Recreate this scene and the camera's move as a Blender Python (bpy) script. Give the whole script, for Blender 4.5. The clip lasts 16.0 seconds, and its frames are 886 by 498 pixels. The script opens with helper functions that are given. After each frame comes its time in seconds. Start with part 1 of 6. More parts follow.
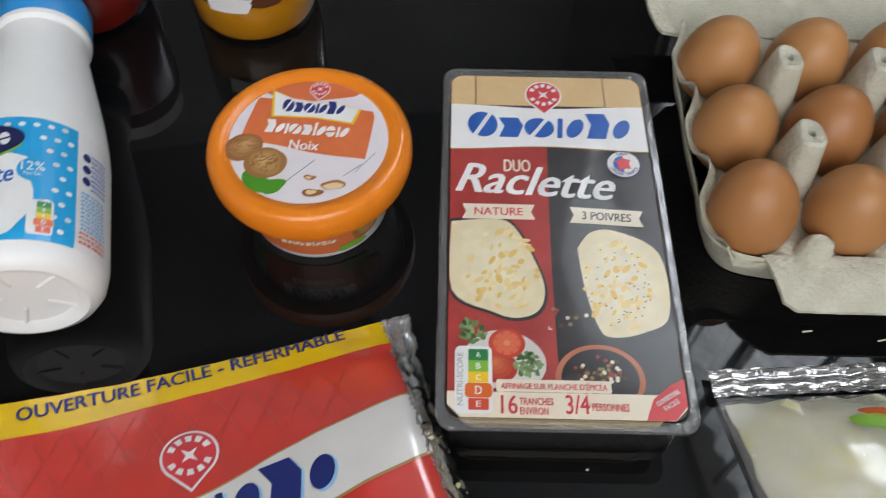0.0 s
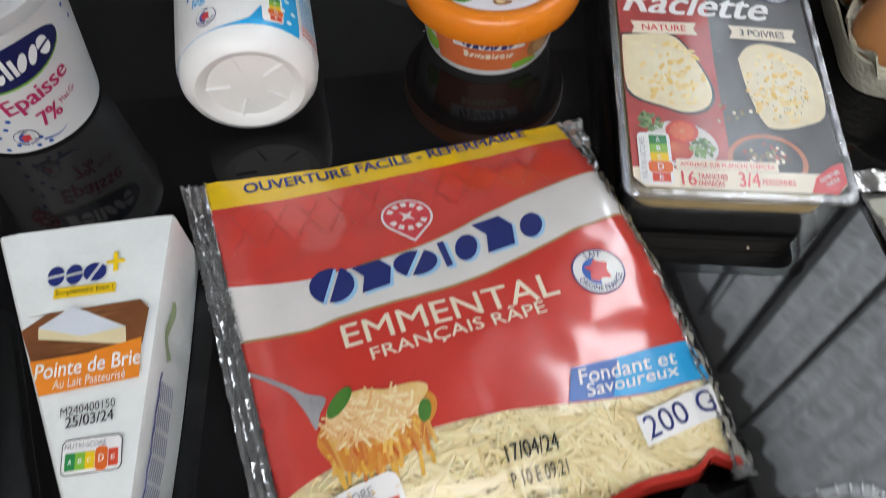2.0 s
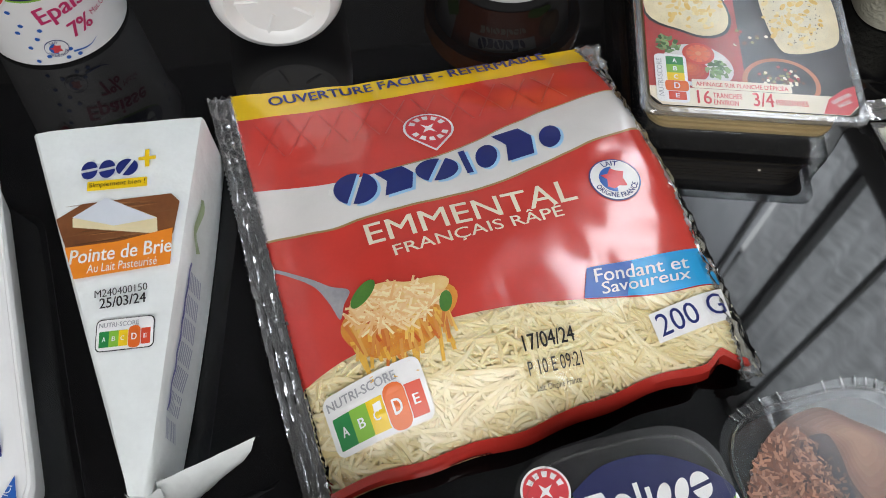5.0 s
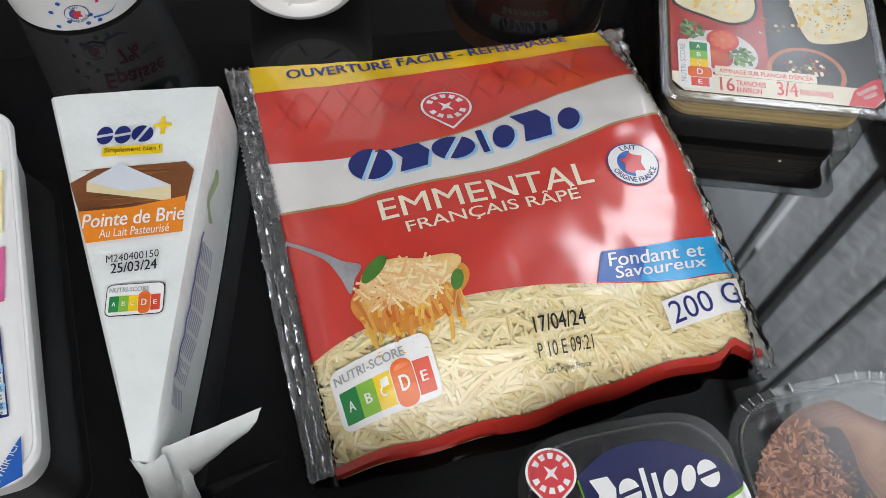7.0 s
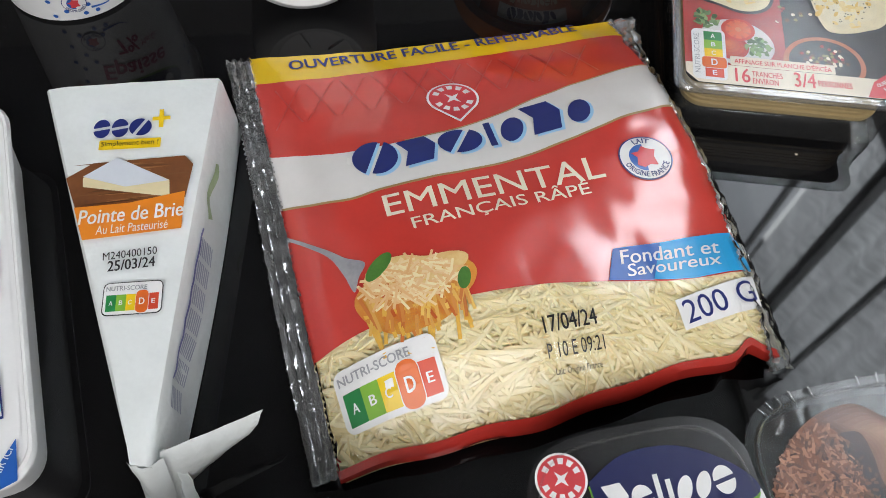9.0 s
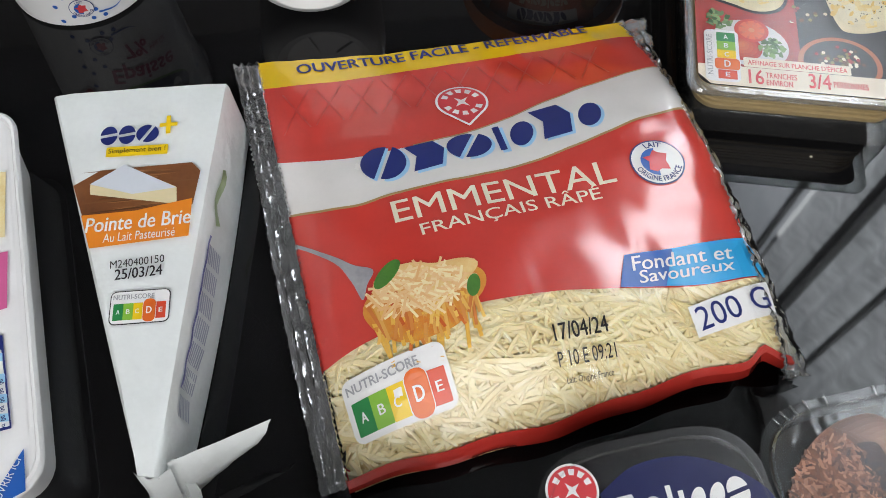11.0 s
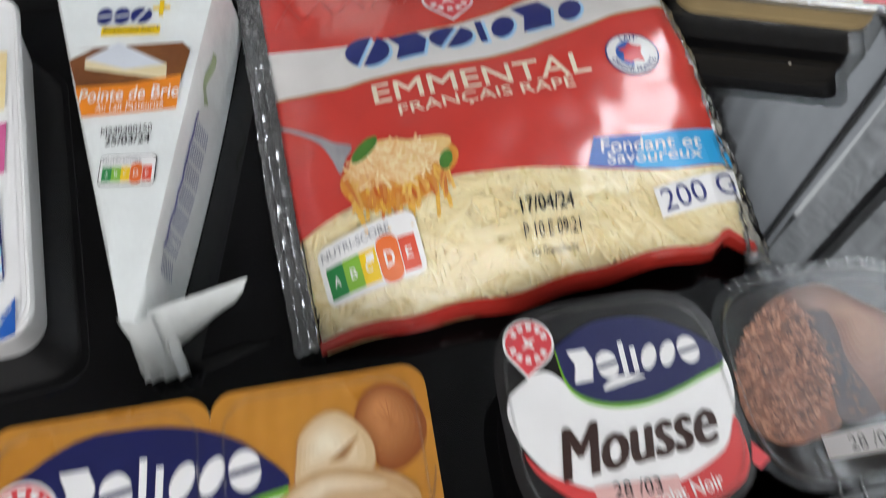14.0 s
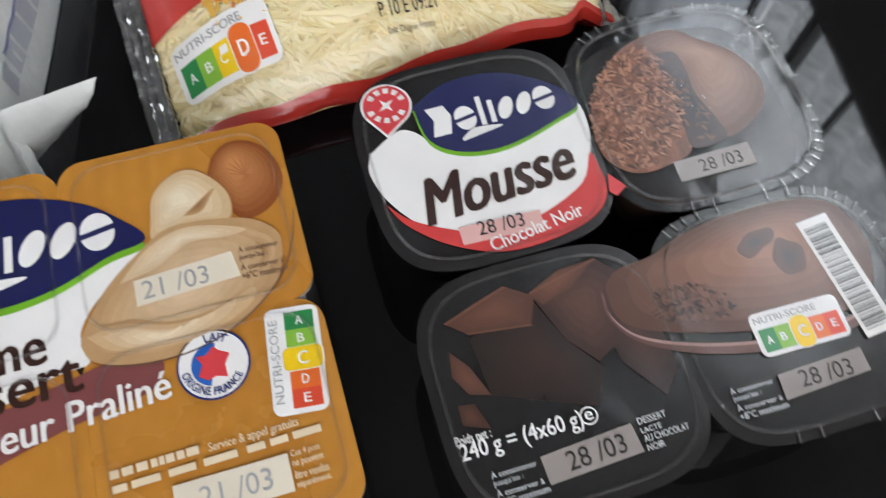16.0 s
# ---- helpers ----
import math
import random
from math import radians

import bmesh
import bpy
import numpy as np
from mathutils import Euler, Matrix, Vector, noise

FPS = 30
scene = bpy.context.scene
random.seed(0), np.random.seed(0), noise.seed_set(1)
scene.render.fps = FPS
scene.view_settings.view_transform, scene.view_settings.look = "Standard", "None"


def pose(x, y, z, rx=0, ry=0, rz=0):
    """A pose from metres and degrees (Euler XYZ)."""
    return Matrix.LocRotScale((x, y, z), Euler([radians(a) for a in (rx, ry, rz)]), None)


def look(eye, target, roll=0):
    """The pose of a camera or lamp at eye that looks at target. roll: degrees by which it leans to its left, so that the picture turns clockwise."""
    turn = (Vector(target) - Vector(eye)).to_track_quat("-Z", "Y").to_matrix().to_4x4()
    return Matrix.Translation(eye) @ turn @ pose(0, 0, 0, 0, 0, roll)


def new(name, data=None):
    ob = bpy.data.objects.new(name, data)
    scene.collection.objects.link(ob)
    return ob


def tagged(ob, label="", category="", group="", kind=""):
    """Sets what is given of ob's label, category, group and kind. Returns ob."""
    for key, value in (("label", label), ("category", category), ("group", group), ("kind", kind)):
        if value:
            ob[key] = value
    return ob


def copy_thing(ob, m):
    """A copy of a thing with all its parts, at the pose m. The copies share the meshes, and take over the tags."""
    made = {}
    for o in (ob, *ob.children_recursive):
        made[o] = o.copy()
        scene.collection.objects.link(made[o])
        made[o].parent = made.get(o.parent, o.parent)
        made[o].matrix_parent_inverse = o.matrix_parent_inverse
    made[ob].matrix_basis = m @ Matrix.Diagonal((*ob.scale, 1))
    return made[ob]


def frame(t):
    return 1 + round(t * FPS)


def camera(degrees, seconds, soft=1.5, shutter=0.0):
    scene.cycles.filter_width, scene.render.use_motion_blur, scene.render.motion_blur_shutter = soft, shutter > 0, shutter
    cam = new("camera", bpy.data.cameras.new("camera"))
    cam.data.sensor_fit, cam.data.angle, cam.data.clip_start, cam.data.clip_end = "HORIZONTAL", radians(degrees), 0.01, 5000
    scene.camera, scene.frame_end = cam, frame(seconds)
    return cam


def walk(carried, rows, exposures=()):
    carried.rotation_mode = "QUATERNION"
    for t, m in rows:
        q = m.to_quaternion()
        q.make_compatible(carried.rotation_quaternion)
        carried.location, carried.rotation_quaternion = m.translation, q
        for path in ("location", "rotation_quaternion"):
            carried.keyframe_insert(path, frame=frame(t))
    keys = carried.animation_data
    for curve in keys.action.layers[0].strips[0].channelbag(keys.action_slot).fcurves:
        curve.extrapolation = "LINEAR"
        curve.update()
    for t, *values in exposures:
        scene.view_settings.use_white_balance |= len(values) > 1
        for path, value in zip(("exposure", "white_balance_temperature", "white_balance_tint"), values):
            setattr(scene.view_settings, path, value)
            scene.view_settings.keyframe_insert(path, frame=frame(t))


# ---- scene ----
cam = camera(56.7, 16.0, soft=0.65, shutter=0.8)
METRES, EYE, TILT, LEAN, TURN = 0.40, 0.381, -57.0, -0.7, 0.0
ROWS = [
    (0.0, 0.0, 0.0, 0.0, 0.0, 0.0, -0.0),
    (0.5, -0.025, -0.0056, -0.0176, 1.46, -0.48, -1.77),
    (1.0, -0.0833, -0.0486, -0.0554, 2.57, 0.1, -3.01),
    (1.5, -0.1571, -0.0976, -0.1452, 2.96, -1.12, -2.2),
    (2.0, -0.2188, -0.128, -0.2307, 0.89, -2.09, -1.21),
    (2.5, -0.2386, -0.1303, -0.2578, -0.13, -2.88, -0.1),
    (3.0, -0.2477, -0.1235, -0.2805, -0.1, -3.08, -0.62),
    (3.5, -0.2417, -0.1651, -0.3099, 0.38, -2.62, -1.32),
    (4.0, -0.2344, -0.1615, -0.3131, 0.76, -2.92, -1.29),
    (6.5, -0.2468, -0.1655, -0.3419, 1.41, -3.39, -4.71),
    (7.0, -0.2389, -0.1551, -0.338, 1.99, -3.97, -4.59),
    (7.5, -0.2421, -0.1475, -0.3379, 1.93, -4.3, -4.31),
    (8.0, -0.2487, -0.1463, -0.3396, 2.34, -4.55, -4.53),
    (8.5, -0.2433, -0.1349, -0.3377, 2.3, -4.64, -4.61),
    (11.0, -0.2398, -0.1172, -0.3217, 3.18, -5.03, -4.32),
    (11.5, -0.2399, -0.1159, -0.3167, 3.47, -5.07, -4.44),
    (12.0, -0.2422, -0.1056, -0.3117, 3.88, -5.39, -4.47),
    (12.5, -0.2405, -0.0922, -0.3057, 3.67, -5.34, -4.81),
    (13.0, -0.2459, -0.0877, -0.3061, 3.84, -5.7, -4.97),
    (13.5, -0.2139, -0.0939, -0.3245, 3.95, -5.86, -4.47),
    (14.0, -0.1769, -0.1591, -0.4279, 4.76, -6.34, -5.76),
    (14.5, -0.136, -0.1363, -0.4971, 4.6, -8.52, -6.88),
    (15.0, -0.117, -0.142, -0.5252, 2.84, -9.22, -5.09),
    (15.5, -0.1073, -0.1699, -0.5678, 1.5, -9.82, -2.16),
    (16.0, -0.1002, -0.179, -0.5949, -0.8, -9.68, -0.98),
]
walk(cam, [(t, pose(0, 0, EYE, TILT, LEAN, TURN) @ pose(METRES * x, METRES * y, METRES * z, 90 + pitch, roll, yaw)) for t, x, y, z, yaw, pitch, roll in ROWS])

# ---- world and light ----
world = bpy.data.worlds.new("world")
scene.world = world
world.use_nodes = True
wn = world.node_tree
sky = wn.nodes.new("ShaderNodeTexSky")
sky.sky_type, sky.sun_disc = "NISHITA", False
sky.sun_elevation, sky.sun_rotation = radians(40), radians(200)
wn.links.new(sky.outputs[0], wn.nodes["Background"].inputs[0])
wn.nodes["Background"].inputs[1].default_value = 0.12


def area_lamp(name, eye, target, sx, sy, watts, colour):
    lamp = bpy.data.lights.new(name, "AREA")
    lamp.shape, lamp.size, lamp.size_y, lamp.energy, lamp.color = "RECTANGLE", sx, sy, watts, colour
    ob = new(name, lamp)
    ob.matrix_world = look(eye, target)
    return ob


# daylight in the openings of the two windows: one behind the camera, one beside the table
ROOM = pose(0, 0, 0, 0, 0, 11)
area_lamp("daylight_back_window", ROOM @ Vector((-0.35, -1.72, 1.62)), ROOM @ Vector((-0.25, 0.0, 0.1)), 2.4, 1.3, 48, (1.0, 0.985, 0.96))
area_lamp("daylight_side_window", ROOM @ Vector((1.36, 1.0, 1.86)), ROOM @ Vector((0.0, 1.0, 1.86)), 1.75, 1.2, 116, (0.93, 0.97, 1.0))


# ---- materials ----
def nodes_of(m):
    m.use_nodes = True
    nt = m.node_tree
    return nt, nt.nodes["Principled BSDF"]


def mat(name, colour, rough=0.5, metal=0.0, vary=0.06, scale=60.0, bump=0.0, bump_scale=300.0, coat=0.0,
        second=None, spec=0.5, sss=0.0, bump_dist=0.0004):
    """A surface with two scales of colour variation, fine relief and uneven gloss."""
    m = bpy.data.materials.new(name)
    nt, b = nodes_of(m)
    tc = nt.nodes.new("ShaderNodeTexCoord")
    big = nt.nodes.new("ShaderNodeTexNoise")
    big.inputs["Scale"].default_value, big.inputs["Detail"].default_value = scale, 5
    fine = nt.nodes.new("ShaderNodeTexNoise")
    fine.inputs["Scale"].default_value, fine.inputs["Detail"].default_value = scale * 9, 3
    for n in (big, fine):
        nt.links.new(tc.outputs["Object"], n.inputs["Vector"])
    mixn = nt.nodes.new("ShaderNodeMath")
    mixn.operation = "MULTIPLY_ADD"
    nt.links.new(fine.outputs[0], mixn.inputs[0])
    mixn.inputs[1].default_value = 0.35
    nt.links.new(big.outputs[0], mixn.inputs[2])
    ramp = nt.nodes.new("ShaderNodeValToRGB")
    ramp.color_ramp.elements[0].position, ramp.color_ramp.elements[1].position = 0.4, 0.95
    lo = second if second else tuple(c * (1 - vary) for c in colour)
    hi = colour if second else tuple(min(1.0, c * (1 + vary)) for c in colour)
    ramp.color_ramp.elements[0].color = (*lo, 1)
    ramp.color_ramp.elements[1].color = (*hi, 1)
    nt.links.new(mixn.outputs[0], ramp.inputs[0])
    nt.links.new(ramp.outputs[0], b.inputs["Base Color"])
    mr = nt.nodes.new("ShaderNodeMapRange")
    mr.inputs["To Min"].default_value, mr.inputs["To Max"].default_value = rough * 0.8, min(1.0, rough * 1.2)
    nt.links.new(big.outputs[0], mr.inputs["Value"])
    nt.links.new(mr.outputs[0], b.inputs["Roughness"])
    b.inputs["Metallic"].default_value = metal
    b.inputs["Specular IOR Level"].default_value = spec
    b.inputs["Coat Weight"].default_value = coat
    b.inputs["Coat Roughness"].default_value = 0.07
    if sss:
        b.inputs["Subsurface Weight"].default_value = sss
        b.inputs["Subsurface Radius"].default_value = (0.004, 0.003, 0.002)
    if bump:
        bn = nt.nodes.new("ShaderNodeTexNoise")
        bn.inputs["Scale"].default_value, bn.inputs["Detail"].default_value = bump_scale, 4
        nt.links.new(tc.outputs["Object"], bn.inputs["Vector"])
        bp = nt.nodes.new("ShaderNodeBump")
        bp.inputs["Strength"].default_value, bp.inputs["Distance"].default_value = bump, bump_dist
        nt.links.new(bn.outputs[0], bp.inputs["Height"])
        nt.links.new(bp.outputs[0], b.inputs["Normal"])
    return m


def film_mat(name, tint=(1, 1, 1), rough=0.08, bump=0.3, bump_scale=90.0, haze=0.0, gain=1.0):
    """Thin clear plastic: what lies behind shows through, the surface shines."""
    m = bpy.data.materials.new(name)
    m.use_nodes = True
    nt = m.node_tree
    nt.nodes.remove(nt.nodes["Principled BSDF"])
    out = nt.nodes["Material Output"]
    tr = nt.nodes.new("ShaderNodeBsdfTransparent")
    tr.inputs[0].default_value = (*tint, 1)
    gl = nt.nodes.new("ShaderNodeBsdfGlossy")
    gl.inputs["Roughness"].default_value = rough
    fr = nt.nodes.new("ShaderNodeLayerWeight")
    fr.inputs["Blend"].default_value = 0.5
    p5 = nt.nodes.new("ShaderNodeMath")
    p5.operation = "POWER"
    p5.inputs[1].default_value = 5.0
    nt.links.new(fr.outputs["Facing"], p5.inputs[0])
    sch = nt.nodes.new("ShaderNodeMath")
    sch.operation = "MULTIPLY_ADD"
    sch.inputs[1].default_value, sch.inputs[2].default_value = 0.96, 0.04
    nt.links.new(p5.outputs[0], sch.inputs[0])
    tc = nt.nodes.new("ShaderNodeTexCoord")
    bn = nt.nodes.new("ShaderNodeTexNoise")
    bn.inputs["Scale"].default_value, bn.inputs["Detail"].default_value = bump_scale, 3
    nt.links.new(tc.outputs["Object"], bn.inputs["Vector"])
    bp = nt.nodes.new("ShaderNodeBump")
    bp.inputs["Strength"].default_value, bp.inputs["Distance"].default_value = bump, 0.002
    nt.links.new(bn.outputs[0], bp.inputs["Height"])
    nt.links.new(bp.outputs[0], gl.inputs["Normal"])
    nt.links.new(bp.outputs[0], fr.inputs["Normal"])
    g = nt.nodes.new("ShaderNodeMath")
    g.operation = "MULTIPLY"
    g.use_clamp = True
    g.inputs[1].default_value = gain
    nt.links.new(sch.outputs[0], g.inputs[0])
    base = tr
    if haze:
        df = nt.nodes.new("ShaderNodeBsdfDiffuse")
        df.inputs[0].default_value = (0.75, 0.76, 0.77, 1)
        hm = nt.nodes.new("ShaderNodeMixShader")
        hm.inputs[0].default_value = haze
        nt.links.new(tr.outputs[0], hm.inputs[1])
        nt.links.new(df.outputs[0], hm.inputs[2])
        base = hm
    mx = nt.nodes.new("ShaderNodeMixShader")
    nt.links.new(g.outputs[0], mx.inputs[0])
    nt.links.new(base.outputs[0], mx.inputs[1])
    nt.links.new(gl.outputs[0], mx.inputs[2])
    nt.links.new(mx.outputs[0], out.inputs[0])
    return m


def ink(name, colour, rough=0.32, coat=0.15, vary=0.04, second=None, scale=60.0, bump=0.0, bump_scale=300):
    return mat(name, colour, rough, 0, vary, scale, bump, bump_scale, coat, second)


def laminate(m, ior, rough):
    """Glossy laminated film on a print."""
    _, b = nodes_of(m)
    b.inputs["Coat Weight"].default_value, b.inputs["Coat IOR"].default_value, b.inputs["Coat Roughness"].default_value = 1.0, ior, rough
    return m


def ribbed(m, scale, strength, turn):
    """Fine parallel waves pressed into a foil."""
    nt, b = nodes_of(m)
    tc, mp, wv, bp = nt.nodes.new("ShaderNodeTexCoord"), nt.nodes.new("ShaderNodeMapping"), nt.nodes.new("ShaderNodeTexWave"), nt.nodes.new("ShaderNodeBump")
    mp.inputs["Rotation"].default_value = (0, 0, radians(turn))
    wv.inputs["Scale"].default_value, wv.inputs["Distortion"].default_value, wv.inputs["Detail"].default_value = scale, 1.5, 2
    bp.inputs["Strength"].default_value, bp.inputs["Distance"].default_value = strength, .0006
    nt.links.new(tc.outputs["Object"], mp.inputs[0])
    nt.links.new(mp.outputs[0], wv.inputs[0])
    nt.links.new(wv.outputs[1], bp.inputs["Height"])
    nt.links.new(bp.outputs[0], b.inputs["Normal"])
    return m


def by_object(m, dark, light):
    """Each object its own shade between two colours, over the surface's grain."""
    nt, b = nodes_of(m)
    info, rp, mx = nt.nodes.new("ShaderNodeObjectInfo"), nt.nodes.new("ShaderNodeValToRGB"), nt.nodes.new("ShaderNodeMix")
    rp.color_ramp.elements[0].color, rp.color_ramp.elements[1].color = (*dark, 1), (*light, 1)
    mx.data_type = "RGBA"
    mx.inputs[0].default_value = 0.65
    old = b.inputs["Base Color"].links[0].from_socket
    nt.links.new(info.outputs["Random"], rp.inputs[0])
    nt.links.new(old, mx.inputs[6])
    nt.links.new(rp.outputs[0], mx.inputs[7])
    nt.links.new(mx.outputs[2], b.inputs["Base Color"])
    return m


def by_island(m, dark, light):
    """Each loose piece of a mesh its own shade between two colours."""
    nt, b = nodes_of(m)
    geo, rp = nt.nodes.new("ShaderNodeNewGeometry"), nt.nodes.new("ShaderNodeValToRGB")
    rp.color_ramp.elements[0].color, rp.color_ramp.elements[1].color = (*dark, 1), (*light, 1)
    nt.links.new(geo.outputs["Random Per Island"], rp.inputs[0])
    nt.links.new(rp.outputs[0], b.inputs["Base Color"])
    return m


BLACK_GLASS = mat("black_glass", (0.006, 0.006, 0.0065), 0.035, vary=0.2, scale=7, bump=0.015, bump_scale=9, spec=0.27)
WALL = mat("wall_paint", (0.30, 0.29, 0.28), 0.85, vary=0.05, scale=3, bump=0.2, bump_scale=160)
CEIL = mat("ceiling_paint", (0.22, 0.22, 0.22), 0.9, vary=0.05, scale=3, bump=0.2, bump_scale=160)
WOODF = mat("floor_wood", (0.22, 0.13, 0.07), 0.5, vary=0.25, scale=5, bump=0.2, bump_scale=60)
FRAMEP = mat("frame_paint", (0.12, 0.12, 0.12), 0.4, vary=0.05)
WHITE = ink("white_ink", (0.80, 0.80, 0.80))
CREAM = ink("cream_ink", (0.78, 0.70, 0.55), vary=0.05)
NAVY = ink("navy_ink", (0.015, 0.026, 0.16))
DEEP = ink("deep_navy_ink", (0.012, 0.015, 0.085))
SKYB = ink("sky_blue_ink", (0.02, 0.36, 0.72))
MIDB = ink("mid_blue_ink", (0.02, 0.12, 0.48), second=(0.02, 0.10, 0.40))
BADGE = ink("badge_red_ink", (0.62, 0.05, 0.06))
YELLOW = ink("yellow_ink", (0.82, 0.56, 0.01))
BLACK = ink("black_ink", (0.012, 0.012, 0.014))
CHAR = ink("charcoal_ink", (0.02, 0.02, 0.022), vary=0.3, scale=40)
GREEN = ink("green_ink", (0.16, 0.42, 0.02))
DGREEN = ink("dark_green_ink", (0.02, 0.22, 0.06))
LGREEN = ink("light_green_ink", (0.22, 0.46, 0.05))
ORANGE = ink("orange_ink", (0.78, 0.24, 0.02))
DORANGE = ink("deep_orange_ink", (0.72, 0.14, 0.02))
REDORANGE = ink("red_orange_ink", (0.66, 0.07, 0.03))
PINK = ink("pink_ink", (0.62, 0.12, 0.30))
MAGENTA = ink("magenta_ink", (0.50, 0.03, 0.13))
GREY = ink("grey_ink", (0.35, 0.36, 0.38))
LGREY = ink("light_grey_ink", (0.55, 0.57, 0.60))
BROWN = ink("brown_ink", (0.10, 0.035, 0.016), vary=0.2)


# ---- building helpers ----
def mesh_object(name, bm, material, smooth=True):
    me = bpy.data.meshes.new(name)
    bm.to_mesh(me)
    bm.free()
    for mm in (material if isinstance(material, (list, tuple)) else [material]):
        me.materials.append(mm)
    if smooth:
        me.polygons.foreach_set("use_smooth", [True] * len(me.polygons))
        me.set_sharp_from_angle(angle=radians(38))
    return new(name, me)


def part(name, bm, material, parent, label="", smooth=True):
    ob = mesh_object(name, bm, material, smooth)
    ob.parent = parent
    if label:
        ob["label"] = label
    return ob


def thing(name, m, label, category, group="", kind=""):
    ob = new(name)
    ob.empty_display_size = 0.01
    ob.matrix_world = m
    return tagged(ob, label, category, group, kind)


def box_bm(x0, x1, y0, y1, z0, z1, bevel=0.0, seg=2):
    bm = bmesh.new()
    bmesh.ops.create_cube(bm, size=1)
    for v in bm.verts:
        v.co = Vector((x0 + (v.co.x + .5) * (x1 - x0), y0 + (v.co.y + .5) * (y1 - y0), z0 + (v.co.z + .5) * (z1 - z0)))
    if bevel:
        bmesh.ops.bevel(bm, geom=bm.edges[:], offset=bevel, segments=seg, affect="EDGES")
    return bm


def rounded(w, h, r, n=6, cx=0.0, cy=0.0):
    """Outline of a rounded rectangle, anticlockwise."""
    pts = []
    for sx, sy, a0 in ((1, 1, 0), (-1, 1, 90), (-1, -1, 180), (1, -1, 270)):
        for i in range(n + 1):
            a = radians(a0 + 90 * i / n)
            pts.append((cx + sx * (w / 2 - r) + r * math.cos(a), cy + sy * (h / 2 - r) + r * math.sin(a)))
    return pts


def squircle(w, h, p, n=64, cx=0.0, cy=0.0):
    pts = []
    for i in range(n):
        a = 2 * math.pi * i / n
        c, s = math.cos(a), math.sin(a)
        pts.append((cx + w / 2 * math.copysign(abs(c) ** (2 / p), c), cy + h / 2 * math.copysign(abs(s) ** (2 / p), s)))
    return pts


def loft(rings, cap0=False, cap1=False, closed=True):
    """A skin through rings of the same count of points."""
    bm = bmesh.new()
    vs = [[bm.verts.new(p) for p in r] for r in rings]
    n = len(rings[0])
    for a, b in zip(vs, vs[1:]):
        for i in range(n if closed else n - 1):
            j = (i + 1) % n
            bm.faces.new((a[i], a[j], b[j], b[i]))
    if cap0:
        bm.faces.new(vs[0][::-1])
    if cap1:
        bm.faces.new(vs[-1])
    return bm


def turned(profile, n=48, cap0=False, cap1=False):
    """A body of revolution about z from (radius, height) pairs."""
    return loft([[(r * math.cos(2 * math.pi * i / n), r * math.sin(2 * math.pi * i / n), z) for i in range(n)] for r, z in profile], cap0, cap1)


def ellipse(cx, cy, rx, ry=None, n=32, rot=0.0):
    ry = rx if ry is None else ry
    c, s = math.cos(radians(rot)), math.sin(radians(rot))
    return [(cx + rx * math.cos(a) * c - ry * math.sin(a) * s, cy + rx * math.cos(a) * s + ry * math.sin(a) * c)
            for a in (2 * math.pi * i / n for i in range(n))]


def blob(cx, cy, rx, ry, wob, seed, n=40, rot=0.0):
    """An uneven closed outline."""
    rr = random.Random(seed)
    ph = [(rr.uniform(0, 6.28), rr.uniform(0.3, 1)) for _ in range(4)]
    c, s = math.cos(radians(rot)), math.sin(radians(rot))
    pts = []
    for i in range(n):
        a = 2 * math.pi * i / n
        k = 1 + wob * sum(w * math.sin((j + 2) * a + p) / (j + 1.5) for j, (p, w) in enumerate(ph))
        x, y = rx * k * math.cos(a), ry * k * math.sin(a)
        pts.append((cx + x * c - y * s, cy + x * s + y * c))
    return pts


def scatter(rr, cx, cy, rx, ry, rot=0.0):
    """A chance point inside an ellipse."""
    a, k = rr.uniform(0, 2 * math.pi), math.sqrt(rr.random())
    return turn2([(rx * k * math.cos(a), ry * k * math.sin(a))], cx, cy, rot)[0]


def smooth_line(pts, n=10):
    """Points on a smooth line through the given ones."""
    out = []
    p = [pts[0], *pts, pts[-1]]
    for i in range(1, len(p) - 2):
        a, b, c, d = (np.array(q, float) for q in p[i - 1:i + 3])
        for k in range(n):
            t = k / n
            out.append(tuple(0.5 * (2 * b + (c - a) * t + (2 * a - 5 * b + 4 * c - d) * t * t + (3 * b - a - 3 * c + d) * t ** 3)))
    out.append(tuple(pts[-1]))
    return out


def flat_map(z):
    return lambda x, y, lift: (x, y, z + lift)


LIFT = 0.00014


